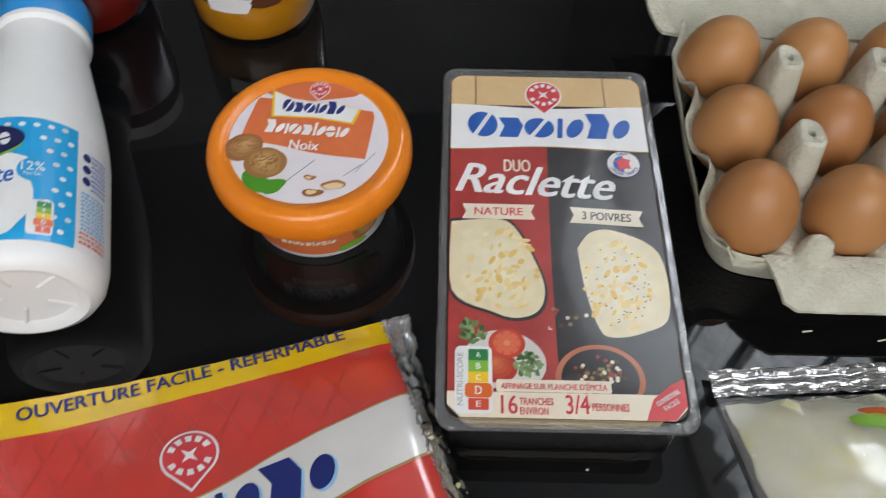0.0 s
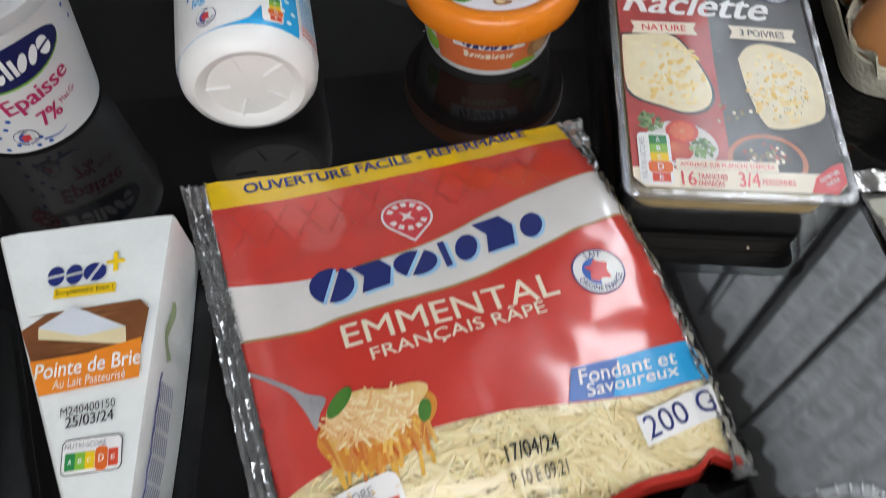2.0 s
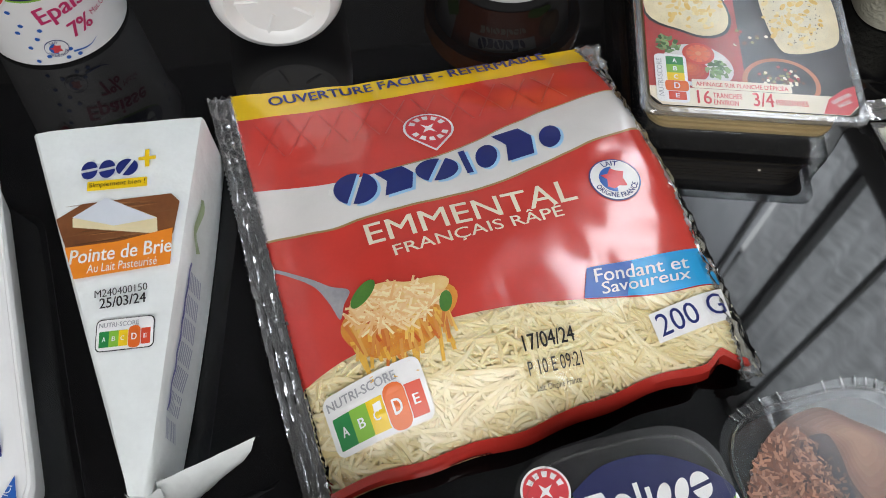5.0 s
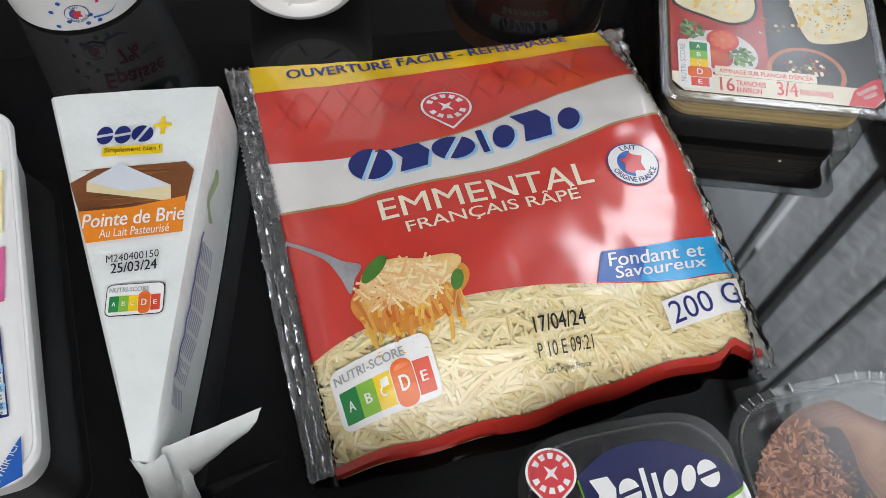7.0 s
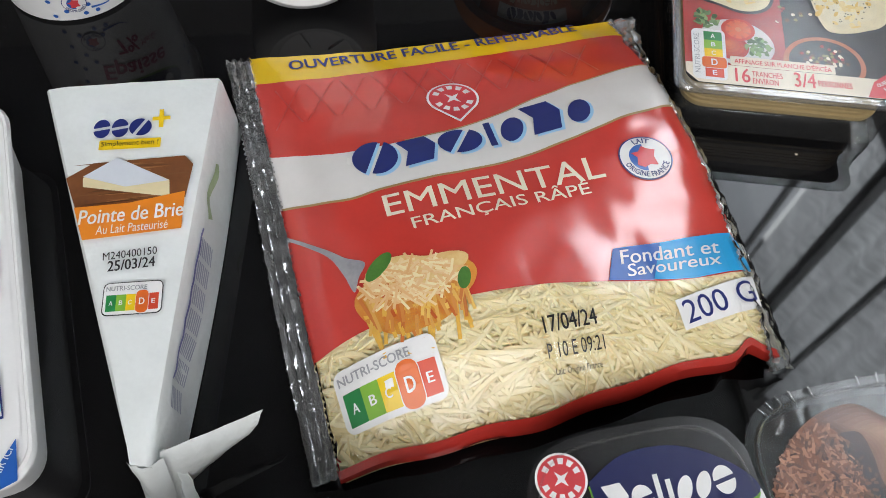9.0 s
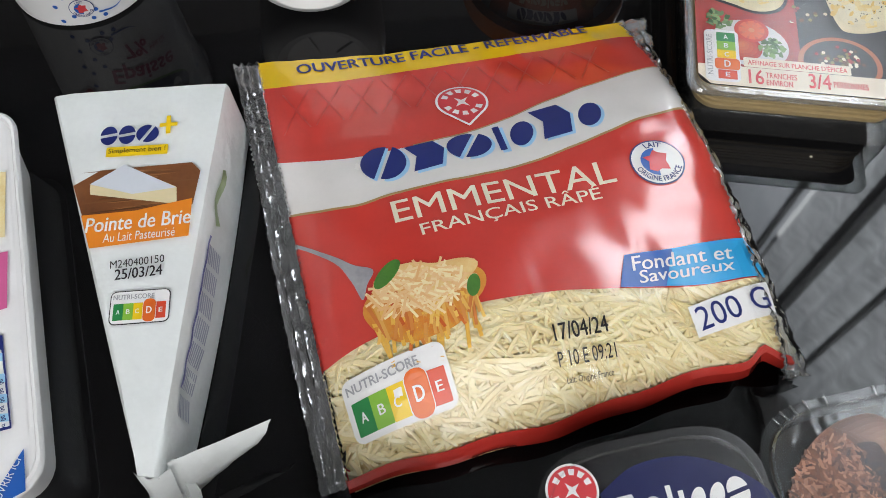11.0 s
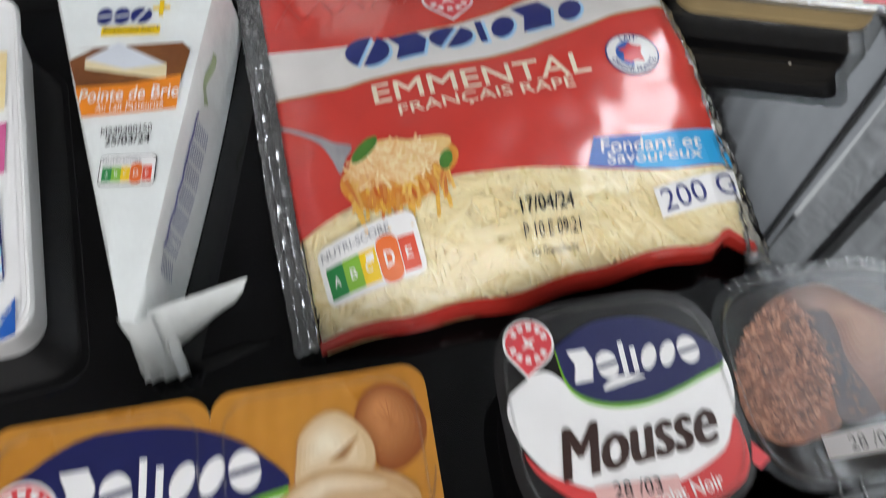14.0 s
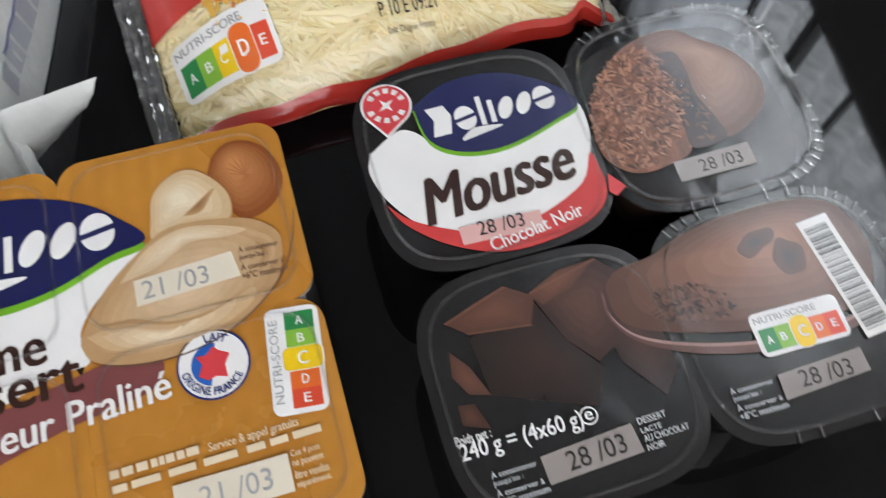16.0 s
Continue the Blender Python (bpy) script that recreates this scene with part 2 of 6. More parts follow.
def patch(name, outlines, fmap, material, parent, level=1, fine=0.0, label=""):
    """Printed areas: filled outlines laid on a surface; fine splits them to follow a curve."""
    if 1 < len(outlines) <= 14:
        for k, o in enumerate(outlines):
            patch(name, [o], fmap, material, parent, level + .06 * k, fine, label)
        return
    bm = bmesh.new()
    for k, loops in enumerate(outlines):
        low = LIFT * .9 * k / len(outlines)
        loops = loops if isinstance(loops[0], list) else [loops]
        es = []
        for pts in loops:
            vs = [bm.verts.new((x, y, low)) for x, y in pts]
            es += [bm.edges.new((vs[i], vs[(i + 1) % len(vs)])) for i in range(len(vs))]
        bmesh.ops.triangle_fill(bm, use_beauty=True, edges=es)
    many = len(outlines) > 14
    if fine:
        for axis in (0, 1):
            lo, hi = min(v.co[axis] for v in bm.verts), max(v.co[axis] for v in bm.verts)
            k = math.floor(lo / fine) + 1
            while k * fine < hi:
                co, no = [0, 0, 0], [0, 0, 0]
                co[axis], no[axis] = k * fine, 1
                bmesh.ops.bisect_plane(bm, geom=bm.verts[:] + bm.edges[:] + bm.faces[:], plane_co=co, plane_no=no)
                k += 1
    for v in bm.verts:
        v.co = Vector(fmap(v.co.x, v.co.y, LIFT * level + v.co.z))
    bmesh.ops.recalc_face_normals(bm, faces=bm.faces[:])
    ob = part(name, bm, material, parent, label, smooth=False)
    if many:
        tagged(ob, kind="stuff")
    return ob


def lettering(txt, fmap, material, parent, cx, cy, w, h, rot=0.0, level=3, bold=0.0, slant=0.0, arc=0.0, name="lettering", bend=0.0):
    """Writing fitted to a width and height about a centre."""
    cu = bpy.data.curves.new("type", "FONT")
    cu.body, cu.size, cu.shear, cu.resolution_u = txt, 1.0, slant, 3
    tmp = bpy.data.objects.new("type", cu)
    scene.collection.objects.link(tmp)
    bpy.context.view_layer.update()
    me = bpy.data.meshes.new_from_object(tmp.evaluated_get(bpy.context.evaluated_depsgraph_get()))
    bpy.data.objects.remove(tmp)
    bpy.data.curves.remove(cu)
    n = len(me.vertices)
    co = np.empty(n * 3)
    me.vertices.foreach_get("co", co)
    co = co.reshape(-1, 3)
    lo, hi = co.min(0), co.max(0)
    x = ((co[:, 0] - lo[0]) / max(hi[0] - lo[0], 1e-6) - 0.5) * w
    y = ((co[:, 1] - lo[1]) / max(hi[1] - lo[1], 1e-6) - 0.5) * h
    y = y - bend * (1 - (2 * x / w) ** 2)
    if arc:
        ang = x / arc
        x, y = (arc + y) * np.sin(ang), (arc + y) * np.cos(ang) - arc
    c, s = math.cos(radians(rot)), math.sin(radians(rot))
    unit = h / max(hi[1] - lo[1], 1e-6)
    shifts = [(0, 0)] if not bold else [(-bold * unit, 0), (0, 0), (bold * unit, 0), (0, bold * .6 * unit)]
    polys = [tuple(p.vertices) for p in me.polygons]
    verts = []
    for k, (dx, dy) in enumerate(shifts):
        for i in range(n):
            xx, yy = x[i] + dx, y[i] + dy
            verts.append(fmap(cx + xx * c - yy * s, cy + xx * s + yy * c, LIFT * level + .000012 * k))
    bpy.data.meshes.remove(me)
    me = bpy.data.meshes.new(name)
    me.from_pydata(verts, [], [tuple(v + k * n for v in p) for k in range(len(shifts)) for p in polys])
    me.materials.append(material)
    ob = new(name, me)
    ob.parent = parent
    return ob


def turn2(pts, cx, cy, rot):
    c, s = math.cos(radians(rot)), math.sin(radians(rot))
    return [(cx + x * c - y * s, cy + x * s + y * c) for x, y in pts]


FORM_WIDTH = {"o": 1.0, "b": .88, "e": .80, "s": .66, "i": .36}


def brand_blocks(forms, fmap, material, parent, cx, cy, w, h, rot=0.0, level=3, name="logo", bow=0.0, fine=0.0, heavy=.25):
    """A logo as a row of plain shapes: split discs, notched blocks, lozenges and bars; capitals stand taller."""
    total = sum(FORM_WIDTH[f.lower()] for f in forms)
    x0 = -w / 2
    for f in forms:
        cell = w * FORM_WIDTH[f.lower()] / total
        k = 1.28 if f.isupper() else 1.0
        x = x0 + cell / 2
        x0 += cell
        y = h * (k - 1) / 2 + bow * (1 - (2 * x / w) ** 2)
        hw, hh, st = cell * .46, h * k / 2, h * heavy
        f = f.lower()
        if f in "oe":
            turn_ = 62 if f == "o" else 12
            half = [(hw * math.cos(radians(a)), hh * math.sin(radians(a))) for a in range(turn_, turn_ + 171, 10)]
            gx, gy = (-st * .16, 0) if f == "o" else (0, st * .14)
            for side in (1, -1):
                patch(name, [turn2([(x + side * (p + gx), y + side * (q + gy)) for p, q in half], cx, cy, rot)], fmap, material, parent, level, fine)
            continue
        if f == "b":
            shape = [[(x - hw, y - hh), (x + hw * .55, y - hh), (x + hw, y + hh * .2), (x + hw * .6, y + hh), (x - hw, y + hh), (x - hw * .55, y + hh * .1)]]
        elif f == "s":
            shape = [ellipse(x, y, hh * 1.04, hw * .80, 24, 62)]
        else:
            shape = [[(x - st * .5, y - hh), (x + st * .3, y - hh), (x + st * .6, y + hh), (x - st * .2, y + hh)]]
        patch(name, [[turn2(q, cx, cy, rot) for q in shape]], fmap, material, parent, level, fine)


def graded(name, outline, fmap, edge, middle, parent, level, focus, steps=6, rough=.32):
    """A printed picture shaded in even steps from its outline to a focus."""
    for k in range(steps):
        f = k / (steps - 1)
        col = tuple(a + (b - a) * f for a, b in zip(edge, middle))
        q = 1 - .9 * f * (1 - .12 * f)
        patch(name, [[(focus[0] + (x - focus[0]) * q, focus[1] + (y - focus[1]) * q) for x, y in outline]], fmap,
              ink(name, col, rough, second=tuple(c * .86 for c in col), scale=150), parent, level + .12 * k)


def loop(*pts, n=5):
    """A smooth closed outline through the given points."""
    return smooth_line([*pts, pts[0]], n)[:-1]


def lines_of_print(rows, fmap, material, parent, x, y, h, pitch, rot, level, widths):
    """Small lines of writing set under one another, all starting at x."""
    for k, (txt, w) in enumerate(zip(rows, widths)):
        px_, py_ = turn2([(w / 2, -pitch * k)], x, y, rot)[0]
        lettering(txt, fmap, material, parent, px_, py_, w, h, rot, level, bold=.01)


def text_bars(fmap, material, parent, cx, cy, w, h, rows, rot=0.0, level=3, seed=1, name="small_print"):
    """Writing too small to read: plain bars."""
    rr = random.Random(seed)
    outs = []
    pitch = h / rows
    for r in range(rows):
        x = -w / 2
        while x < w / 2 - w * .05:
            k = min(rr.uniform(.07, .2) * w, w / 2 - x)
            y = h / 2 - (r + .5) * pitch
            outs.append(turn2([(x, y - pitch * .2), (x + k * .78, y - pitch * .2), (x + k * .78, y + pitch * .2), (x, y + pitch * .2)], cx, cy, rot))
            x += k
    return patch(name, outs, fmap, material, parent, level)


def nutri_score(fmap, parent, cx, cy, w, h, rot, chosen, upright=False, level=3, fine=0.0, title=True):
    """The five-colour nutrition scale; along x, or down y when upright."""
    back = patch("score_label", [turn2(rounded(w, h, min(w, h) * .16, 4), cx, cy, rot)], fmap, WHITE, parent, level, fine)
    parent = back
    cols = (DGREEN, LGREEN, YELLOW, DORANGE, REDORANGE)
    long = h if upright else w
    cell = long * .9 / 5.25
    p0 = -long * .45
    for i in range(5):
        big = i == "ABCDE".index(chosen)
        a = p0 + (i + (.125 if i > "ABCDE".index(chosen) else 0) * 2) * cell
        b = a + cell * (1.25 if big else 1)
        mid = (a + b) / 2
        if upright:
            hw = w * (.36 if big else .27)
            pc = (w * .13, -mid)
            shape = rounded(hw * 2, b - a, hw * .3 if big else hw * .05 + 1e-5, 3, *pc)
        else:
            hh = h * (.36 if big else .26)
            pc = (mid, -h * .14)
            shape = rounded(b - a, hh * 2, (b - a) * (.4 if big else .05), 3, *pc)
        if big:
            mx, my = pc
            patch("score_cell", [turn2([(mx + (x - mx) * 1.08, my + (y - my) * 1.06) for x, y in shape], cx, cy, rot)], fmap, WHITE, parent, level + 2, fine)
        patch("score_cell", [turn2(shape, cx, cy, rot)], fmap, cols[i], parent, level + (3 if big else 1), fine)
        tx, ty = turn2([pc if big or upright or i != "ABCDE".index(chosen) - 1 else (pc[0] - cell * .1, pc[1])], cx, cy, rot)[0]
        s = cell * (.72 if big else .5)
        lettering("ABCDE"[i], fmap, WHITE, parent, tx, ty, s * .72, s, rot, level + (4.5 if big else 1.6), bold=0.02, name="score_letter")
    if title:
        tx, ty = turn2([(-w * .36, 0) if upright else (-w * .06, h * .32)], cx, cy, rot)[0]
        if upright:
            lettering("NUTRI-SCORE", fmap, GREY, parent, tx, ty, h * .78, w * .16, rot + 90, level + 2)
        else:
            lettering("NUTRI-SCORE", fmap, GREY, parent, tx - w * .05 * math.cos(radians(rot)), ty - w * .05 * math.sin(radians(rot)), w * .70, h * .15, rot, level + 2, bold=.02)


def pin_badge(fmap, parent, cx, cy, r, rot, level=4, fine=0.0):
    """A round red store badge with a point below, drawn as plain shapes."""
    tip = [(r * math.sin(a), r * math.cos(a)) for a in (radians(-140 + 280 * i / 28) for i in range(29))]
    outer = tip + [(0, -r * 1.45)]
    parent = patch("store_badge", [turn2([(x * 1.1, y * 1.1) for x, y in outer], cx, cy, rot)], fmap, WHITE, parent, level, fine)
    patch("badge_face", [turn2(outer, cx, cy, rot)], fmap, BADGE, parent, level + 1, fine)
    ring = []
    for a0 in range(0, 360, 30):
        if a0 in (0, 180):
            continue
        a1, a2 = radians(a0 - 9), radians(a0 + 9)
        ring.append(turn2([(r * q * math.cos(a), r * q * math.sin(a)) for q, a in ((.62, a1), (.88, a1), (.88, a2), (.62, a2))], cx, cy, rot))
    patch("badge_mark", ring, fmap, WHITE, parent, level + 2)
    star = [(r * (.42 if i % 2 == 0 else .13) * math.cos(radians(45 * i + 45)), r * (.42 if i % 2 == 0 else .13) * math.sin(radians(45 * i + 45))) for i in range(8)]
    patch("badge_star", [turn2(star, cx, cy, rot)], fmap, WHITE, parent, level + 2)


def milk_badge(fmap, parent, cx, cy, r, rot, level=4, fine=0.0):
    """The round milk-origin stamp: blue and red ring with writing and a map shape."""
    parent = patch("origin_stamp", [turn2(ellipse(0, 0, r), cx, cy, rot)], fmap, NAVY, parent, level, fine)
    patch("stamp_face", [turn2(ellipse(0, 0, r * .94), cx, cy, rot)], fmap, WHITE, parent, level + 1, fine)
    lft = [(r * .60 * math.cos(radians(a)), r * .60 * math.sin(radians(a))) for a in range(90, 271, 10)]
    rgt = [(r * .60 * math.cos(radians(a)), r * .60 * math.sin(radians(a))) for a in range(-90, 91, 10)]
    patch("stamp_half", [turn2(lft, cx, cy, rot)], fmap, MIDB, parent, level + 2, fine)
    patch("stamp_half", [turn2(rgt, cx, cy, rot)], fmap, WHITE, parent, level + 2, fine)
    hexa = [(-.05, .5), (.12, .38), (.42, .3), (.32, 0), (.42, -.36), (.1, -.34), (-.1, -.46), (-.36, -.36), (-.3, -.02), (-.5, .2), (-.22, .24)]
    patch("stamp_map", [turn2([(x * r, y * r) for x, y in hexa], cx, cy, rot)], fmap, BADGE, parent, level + 3, fine)
    tx, ty = turn2([(0, r * .76)], cx, cy, rot)[0]
    lettering("LAIT", fmap, NAVY, parent, tx, ty, r * .62, r * .24, rot, level + 3, arc=r * .76, bold=.02)
    tx, ty = turn2([(0, -r * .76)], cx, cy, rot)[0]
    lettering("ORIGINE FRANCE", fmap, NAVY, parent, tx, ty, r * 1.9, r * .22, rot, level + 3, arc=-r * .78, bold=.02)

# ---- the room ----
X0, X1, Y0, Y1, Z0, Z1 = -1.9, 1.1, -1.8, 2.6, -0.75, 2.5


def fixed(name, bm, material, label, category):
    ob = mesh_object(name, bm, material, False)
    ob.matrix_world = ROOM
    return tagged(ob, label, category, kind="structure")


fixed("floor", box_bm(X0 - .1, X1 + .1, Y0 - .1, Y1 + .1, Z0 - .1, Z0), WOODF, "dark wooden floor under the table", "floor")
fixed("ceiling", box_bm(X0 - .1, X1 + .4, Y0 - .1, Y1 + .1, Z1, Z1 + .1), CEIL, "plain painted ceiling above the table", "ceiling")
fixed("wall_north", box_bm(X0, X1, Y1, Y1 + .1, Z0, Z1), WALL, "plain painted wall in shade", "wall")
fixed("wall_west", box_bm(X0 - .1, X0, Y0 - .1, Y1 + .1, Z0, Z1), WALL, "plain painted wall in shade", "wall")


def wall_with_opening(name, axis, at, a0, a1, b0, b1, z0, z1):
    """A wall 10 cm thick round one window opening b0..b1, z0..z1."""
    bm = bmesh.new()
    for u0, u1, w0, w1 in ((a0, b0, Z0, Z1), (b1, a1, Z0, Z1), (b0, b1, Z0, z0), (b0, b1, z1, Z1)):
        t0, t1 = sorted((at, at + (.1 if at > 0 else -.1)))
        q = box_bm(t0, t1, u0, u1, w0, w1) if axis == "x" else box_bm(u0, u1, t0, t1, w0, w1)
        me = bpy.data.meshes.new("piece")
        q.to_mesh(me)
        q.free()
        bm.from_mesh(me)
        bpy.data.meshes.remove(me)
    return fixed(name, bm, WALL, "plain painted wall with a window opening", "wall")


wall_with_opening("wall_south", "y", Y0, X0, X1, -1.6, 0.9, 0.95, 2.35)
wall_with_opening("wall_east", "x", X1, Y0, Y1, 0.15, 1.86, 1.27, 2.46)

# side window: dark frame with two upright bars, sheer curtain behind it
window = thing("window_1", ROOM, "window with thin dark bars and a sheer curtain", "window", kind="structure")
part("window_frame", box_bm(X1 + .02, X1 + .06, .15, .19, 1.27, 2.46), FRAMEP, window)
part("window_frame", box_bm(X1 + .02, X1 + .06, 1.82, 1.86, 1.27, 2.46), FRAMEP, window)
part("mullion", box_bm(X1 + .02, X1 + .06, .885, .915, 1.27, 2.46), FRAMEP, window)
part("mullion", box_bm(X1 + .03, X1 + .05, .670, .685, 1.27, 2.46), FRAMEP, window)
part("mullion", box_bm(X1 + .03, X1 + .05, 1.135, 1.150, 1.27, 2.46), FRAMEP, window)


def sheer(name, colour, weave):
    m = bpy.data.materials.new(name)
    m.use_nodes = True
    nt = m.node_tree
    nt.nodes.remove(nt.nodes["Principled BSDF"])
    tl, tr, mx = nt.nodes.new("ShaderNodeBsdfTranslucent"), nt.nodes.new("ShaderNodeBsdfTransparent"), nt.nodes.new("ShaderNodeMixShader")
    tc, mp, nz, rp = nt.nodes.new("ShaderNodeTexCoord"), nt.nodes.new("ShaderNodeMapping"), nt.nodes.new("ShaderNodeTexNoise"), nt.nodes.new("ShaderNodeValToRGB")
    mp.inputs["Scale"].default_value = (1, 6, 30)
    nz.inputs["Scale"].default_value, nz.inputs["Detail"].default_value = 3.0, 6
    nt.links.new(tc.outputs["Object"], mp.inputs[0])
    nt.links.new(mp.outputs[0], nz.inputs[0])
    nt.links.new(nz.outputs[0], rp.inputs[0])
    rp.color_ramp.elements[0].position, rp.color_ramp.elements[1].position = .35, .65
    rp.color_ramp.elements[0].color = (*[c * (1 - weave) for c in colour], 1)
    rp.color_ramp.elements[1].color = (*colour, 1)
    nt.links.new(rp.outputs[0], tl.inputs[0])
    mx.inputs[0].default_value = 0.06
    nt.links.new(tl.outputs[0], mx.inputs[1])
    nt.links.new(tr.outputs[0], mx.inputs[2])
    nt.links.new(mx.outputs[0], nt.nodes["Material Output"].inputs[0])
    return m


def curtain(label, y0, y1, folds, amp, colour, weave):
    ob = thing("sheer_curtain", ROOM, label, "curtain")
    bm = bmesh.new()
    cols = []
    for i in range(121):
        u = i / 120
        y = y0 + (y1 - y0) * u
        x = X1 + .09 + amp * math.sin(u * folds * 2 * math.pi + .8 * math.sin(u * 9))
        cols.append([bm.verts.new((x + .006 * math.sin(z * 5 + u * 30), y, z)) for z in np.linspace(1.27, 2.47, 13)])
    for a, b in zip(cols, cols[1:]):
        for k in range(12):
            bm.faces.new((a[k], b[k], b[k + 1], a[k + 1]))
    part("cloth", bm, sheer("sheer_cloth", colour, weave), ob)


curtain("white woven sheer curtain gathered in folds", .16, 1.14, 9, .014, (.62, .64, .66), .60)
curtain("grey sheer curtain hanging nearly flat", 1.15, 1.85, 3, .008, (.48, .50, .53), .15)

# ---- the table ----
table = thing("dining_table", pose(0, 0, 0), "dining table with a glossy black glass top", "table")
part("tabletop", box_bm(-0.95, 0.75, -0.62, 0.85, -0.03, 0.0, 0.003), BLACK_GLASS, table)
for lx in (-.88, .68):
    for ly in (-.55, .78):
        part("leg", box_bm(lx - .03, lx + .03, ly - .03, ly + .03, Z0, -.03, .003), FRAMEP, table)

# ---- things on the table: materials of their own ----
CLEAR = film_mat("clear_plastic", (0.93, 0.94, 0.94), 0.07, 0.25, 60, haze=0.05, gain=1.3)
TUBCLEAR = film_mat("clear_tub_plastic", (0.80, 0.80, 0.79), 0.07, 0.2, 70, haze=0.022, gain=1.3)
BAGFILM = film_mat("clear_bag_film", (1.0, 1.0, 1.0), 0.09, 0.5, 45, haze=0.0, gain=1.0)
# haze in the two seal films also stands in for window light they reflect
SEALFILM = film_mat("crimped_seal_film", (0.55, 0.56, 0.57), 0.10, 0.5, 140, haze=0.13, gain=8.0)
SIDEFILM = film_mat("crumpled_clear_film", (0.86, 0.86, 0.86), 0.10, 0.5, 120, haze=0.20, gain=4.5)
WHITEPLASTIC = mat("white_plastic", (0.78, 0.78, 0.78), 0.3, vary=0.03, scale=20, bump=0.05, bump_scale=60)
BOTTLEW = mat("white_bottle_plastic", (0.82, 0.825, 0.82), 0.32, vary=0.03, scale=20, bump=0.06, bump_scale=50)
BLUECAP = mat("blue_cap_plastic", (0.03, 0.27, 0.64), 0.35, vary=0.05)
ORANGEP = mat("orange_plastic", (0.78, 0.225, 0.014), 0.26, vary=0.05, scale=25, bump=0.05, bump_scale=60)
PAPER = mat("white_waxed_paper", (0.73, 0.765, 0.76), 0.38, vary=0.06, scale=45, bump=0.85, bump_scale=42, coat=0.15, bump_dist=0.0026)
EGG = mat("brown_eggshell", (0.49, 0.225, 0.085), 0.45, vary=0.12, scale=35, bump=0.14, bump_scale=900, second=(0.40, 0.165, 0.055))
PULP = mat("moulded_paper_pulp", (0.60, 0.59, 0.49), 0.92, vary=0.12, scale=70, bump=1.0, bump_scale=330, second=(0.47, 0.46, 0.37), bump_dist=0.0014)
# heap colour set darker than the strands, for the shaded gaps between them
CHEESE = mat("grated_cheese", (0.74, 0.61, 0.31), 0.5, vary=0.10, scale=90, second=(0.64, 0.50, 0.22))
# slice colour is lowered to include the shade under the overhanging tray rim
CHEESEBLOCK = mat("pale_cheese", (0.54, 0.40, 0.19), 0.5, vary=0.12, scale=30)
BAGRED = ink("bag_red_film", (0.60, 0.044, 0.032), 0.22, 1.0, 0.06, scale=50, bump=0.22, bump_scale=45)
BAGWHITE = ink("bag_white_film", (0.74, 0.72, 0.70), 0.25, 0.8, 0.04, scale=50, bump=0.22, bump_scale=45)
BAGYELLOW = ink("bag_yellow_film", (0.80, 0.52, 0.006), 0.25, 0.8, 0.04, scale=50, bump=0.22, bump_scale=45)
for film_ink in (BAGRED, BAGWHITE, BAGYELLOW):
    laminate(film_ink, 1.70, .12)
by_object(EGG, (0.32, 0.125, 0.040), (0.51, 0.265, 0.10))
GLASS = film_mat("jar_glass", (0.95, 0.96, 0.95), 0.03, 0.1, 30, gain=1.2)
MUSTARD = mat("yellow_spread", (0.58, 0.24, 0.008), 0.35, vary=0.15, scale=30, coat=0.6)
JAM = mat("red_sauce", (0.22, 0.014, 0.008), 0.35, vary=0.25, scale=60, coat=0.6)


# ---- raclette tray ----
def tray_body(w, l, r, h, parent, material, taper=0.93, rim=0.004):
    ring = lambda k, z: [(x, y, z) for x, y in rounded(w * k, l * (1 - (1 - k) * w / l), r, 6)]
    k = 1 - 2 * rim / w
    bm = loft([ring(1, h), ring(1, h - .0012), ring(k, h - .0016), ring(k * .985, h * .5), ring(taper, .003), ring(taper * .97, .0003)], False, True)
    part("tray", bm, material, parent, "clear plastic tray")


rac = thing("raclette_cheese_pack", pose(0.0613, 0.2385, 0, 0, 0, -1.0), "sealed plastic tray of raclette slices with a red and black label", "cheese pack")
tray_body(0.118, 0.220, 0.008, 0.036, rac, TUBCLEAR)
part("tray_floor", box_bm(-.0495, .0495, -.100, .100, .0105, .0122, .0006, 1), TUBCLEAR, rac)
rs = random.Random(6)
for k in range(8):
    dx, dy = rs.uniform(-.0008, .0008), rs.uniform(-.0012, .0012)
    edge = [[(x, y, z) for x, y in rounded(.1015 * q, .2005 * q, .012, 6, dx, dy)] for q, z in ((.992, .0125 + .0026 * k), (1, .0130 + .0026 * k), (1, .0146 + .0026 * k), (.992, .0151 + .0026 * k))]
    part("cheese_slice", loft(edge, True, True), CHEESEBLOCK, rac, "pale yellow cheese slice")

# ---- fresh cheese tub ----
tub = thing("fresh_cheese_tub", pose(-0.0655, 0.279, 0, 0, 0, 0), "round cheese tub with an orange rim lid", "cheese tub")
part("tub", turned([(.036, .0005), (.0375, .0), (.0385, .002), (.0455, .044), (.046, .048)], 56, True), WHITEPLASTIC, tub)
part("lid", turned([(.047, .038), (.0525, .039), (.0535, .043), (.0535, .050), (.0520, .0545), (.049, .0570), (.0455, .0572), (.0430, .0555), (.0415, .0545)], 64, False, True), ORANGEP, tub, "glossy orange plastic lid")

# ---- eggs ----
carton = thing("egg_carton", pose(0.2400, 0.2990, 0, 0, 0, -1.2), "open grey moulded-pulp egg carton holding brown eggs", "egg carton")
NX, NY, PX, PY = 4, 3, 0.0505, 0.0535


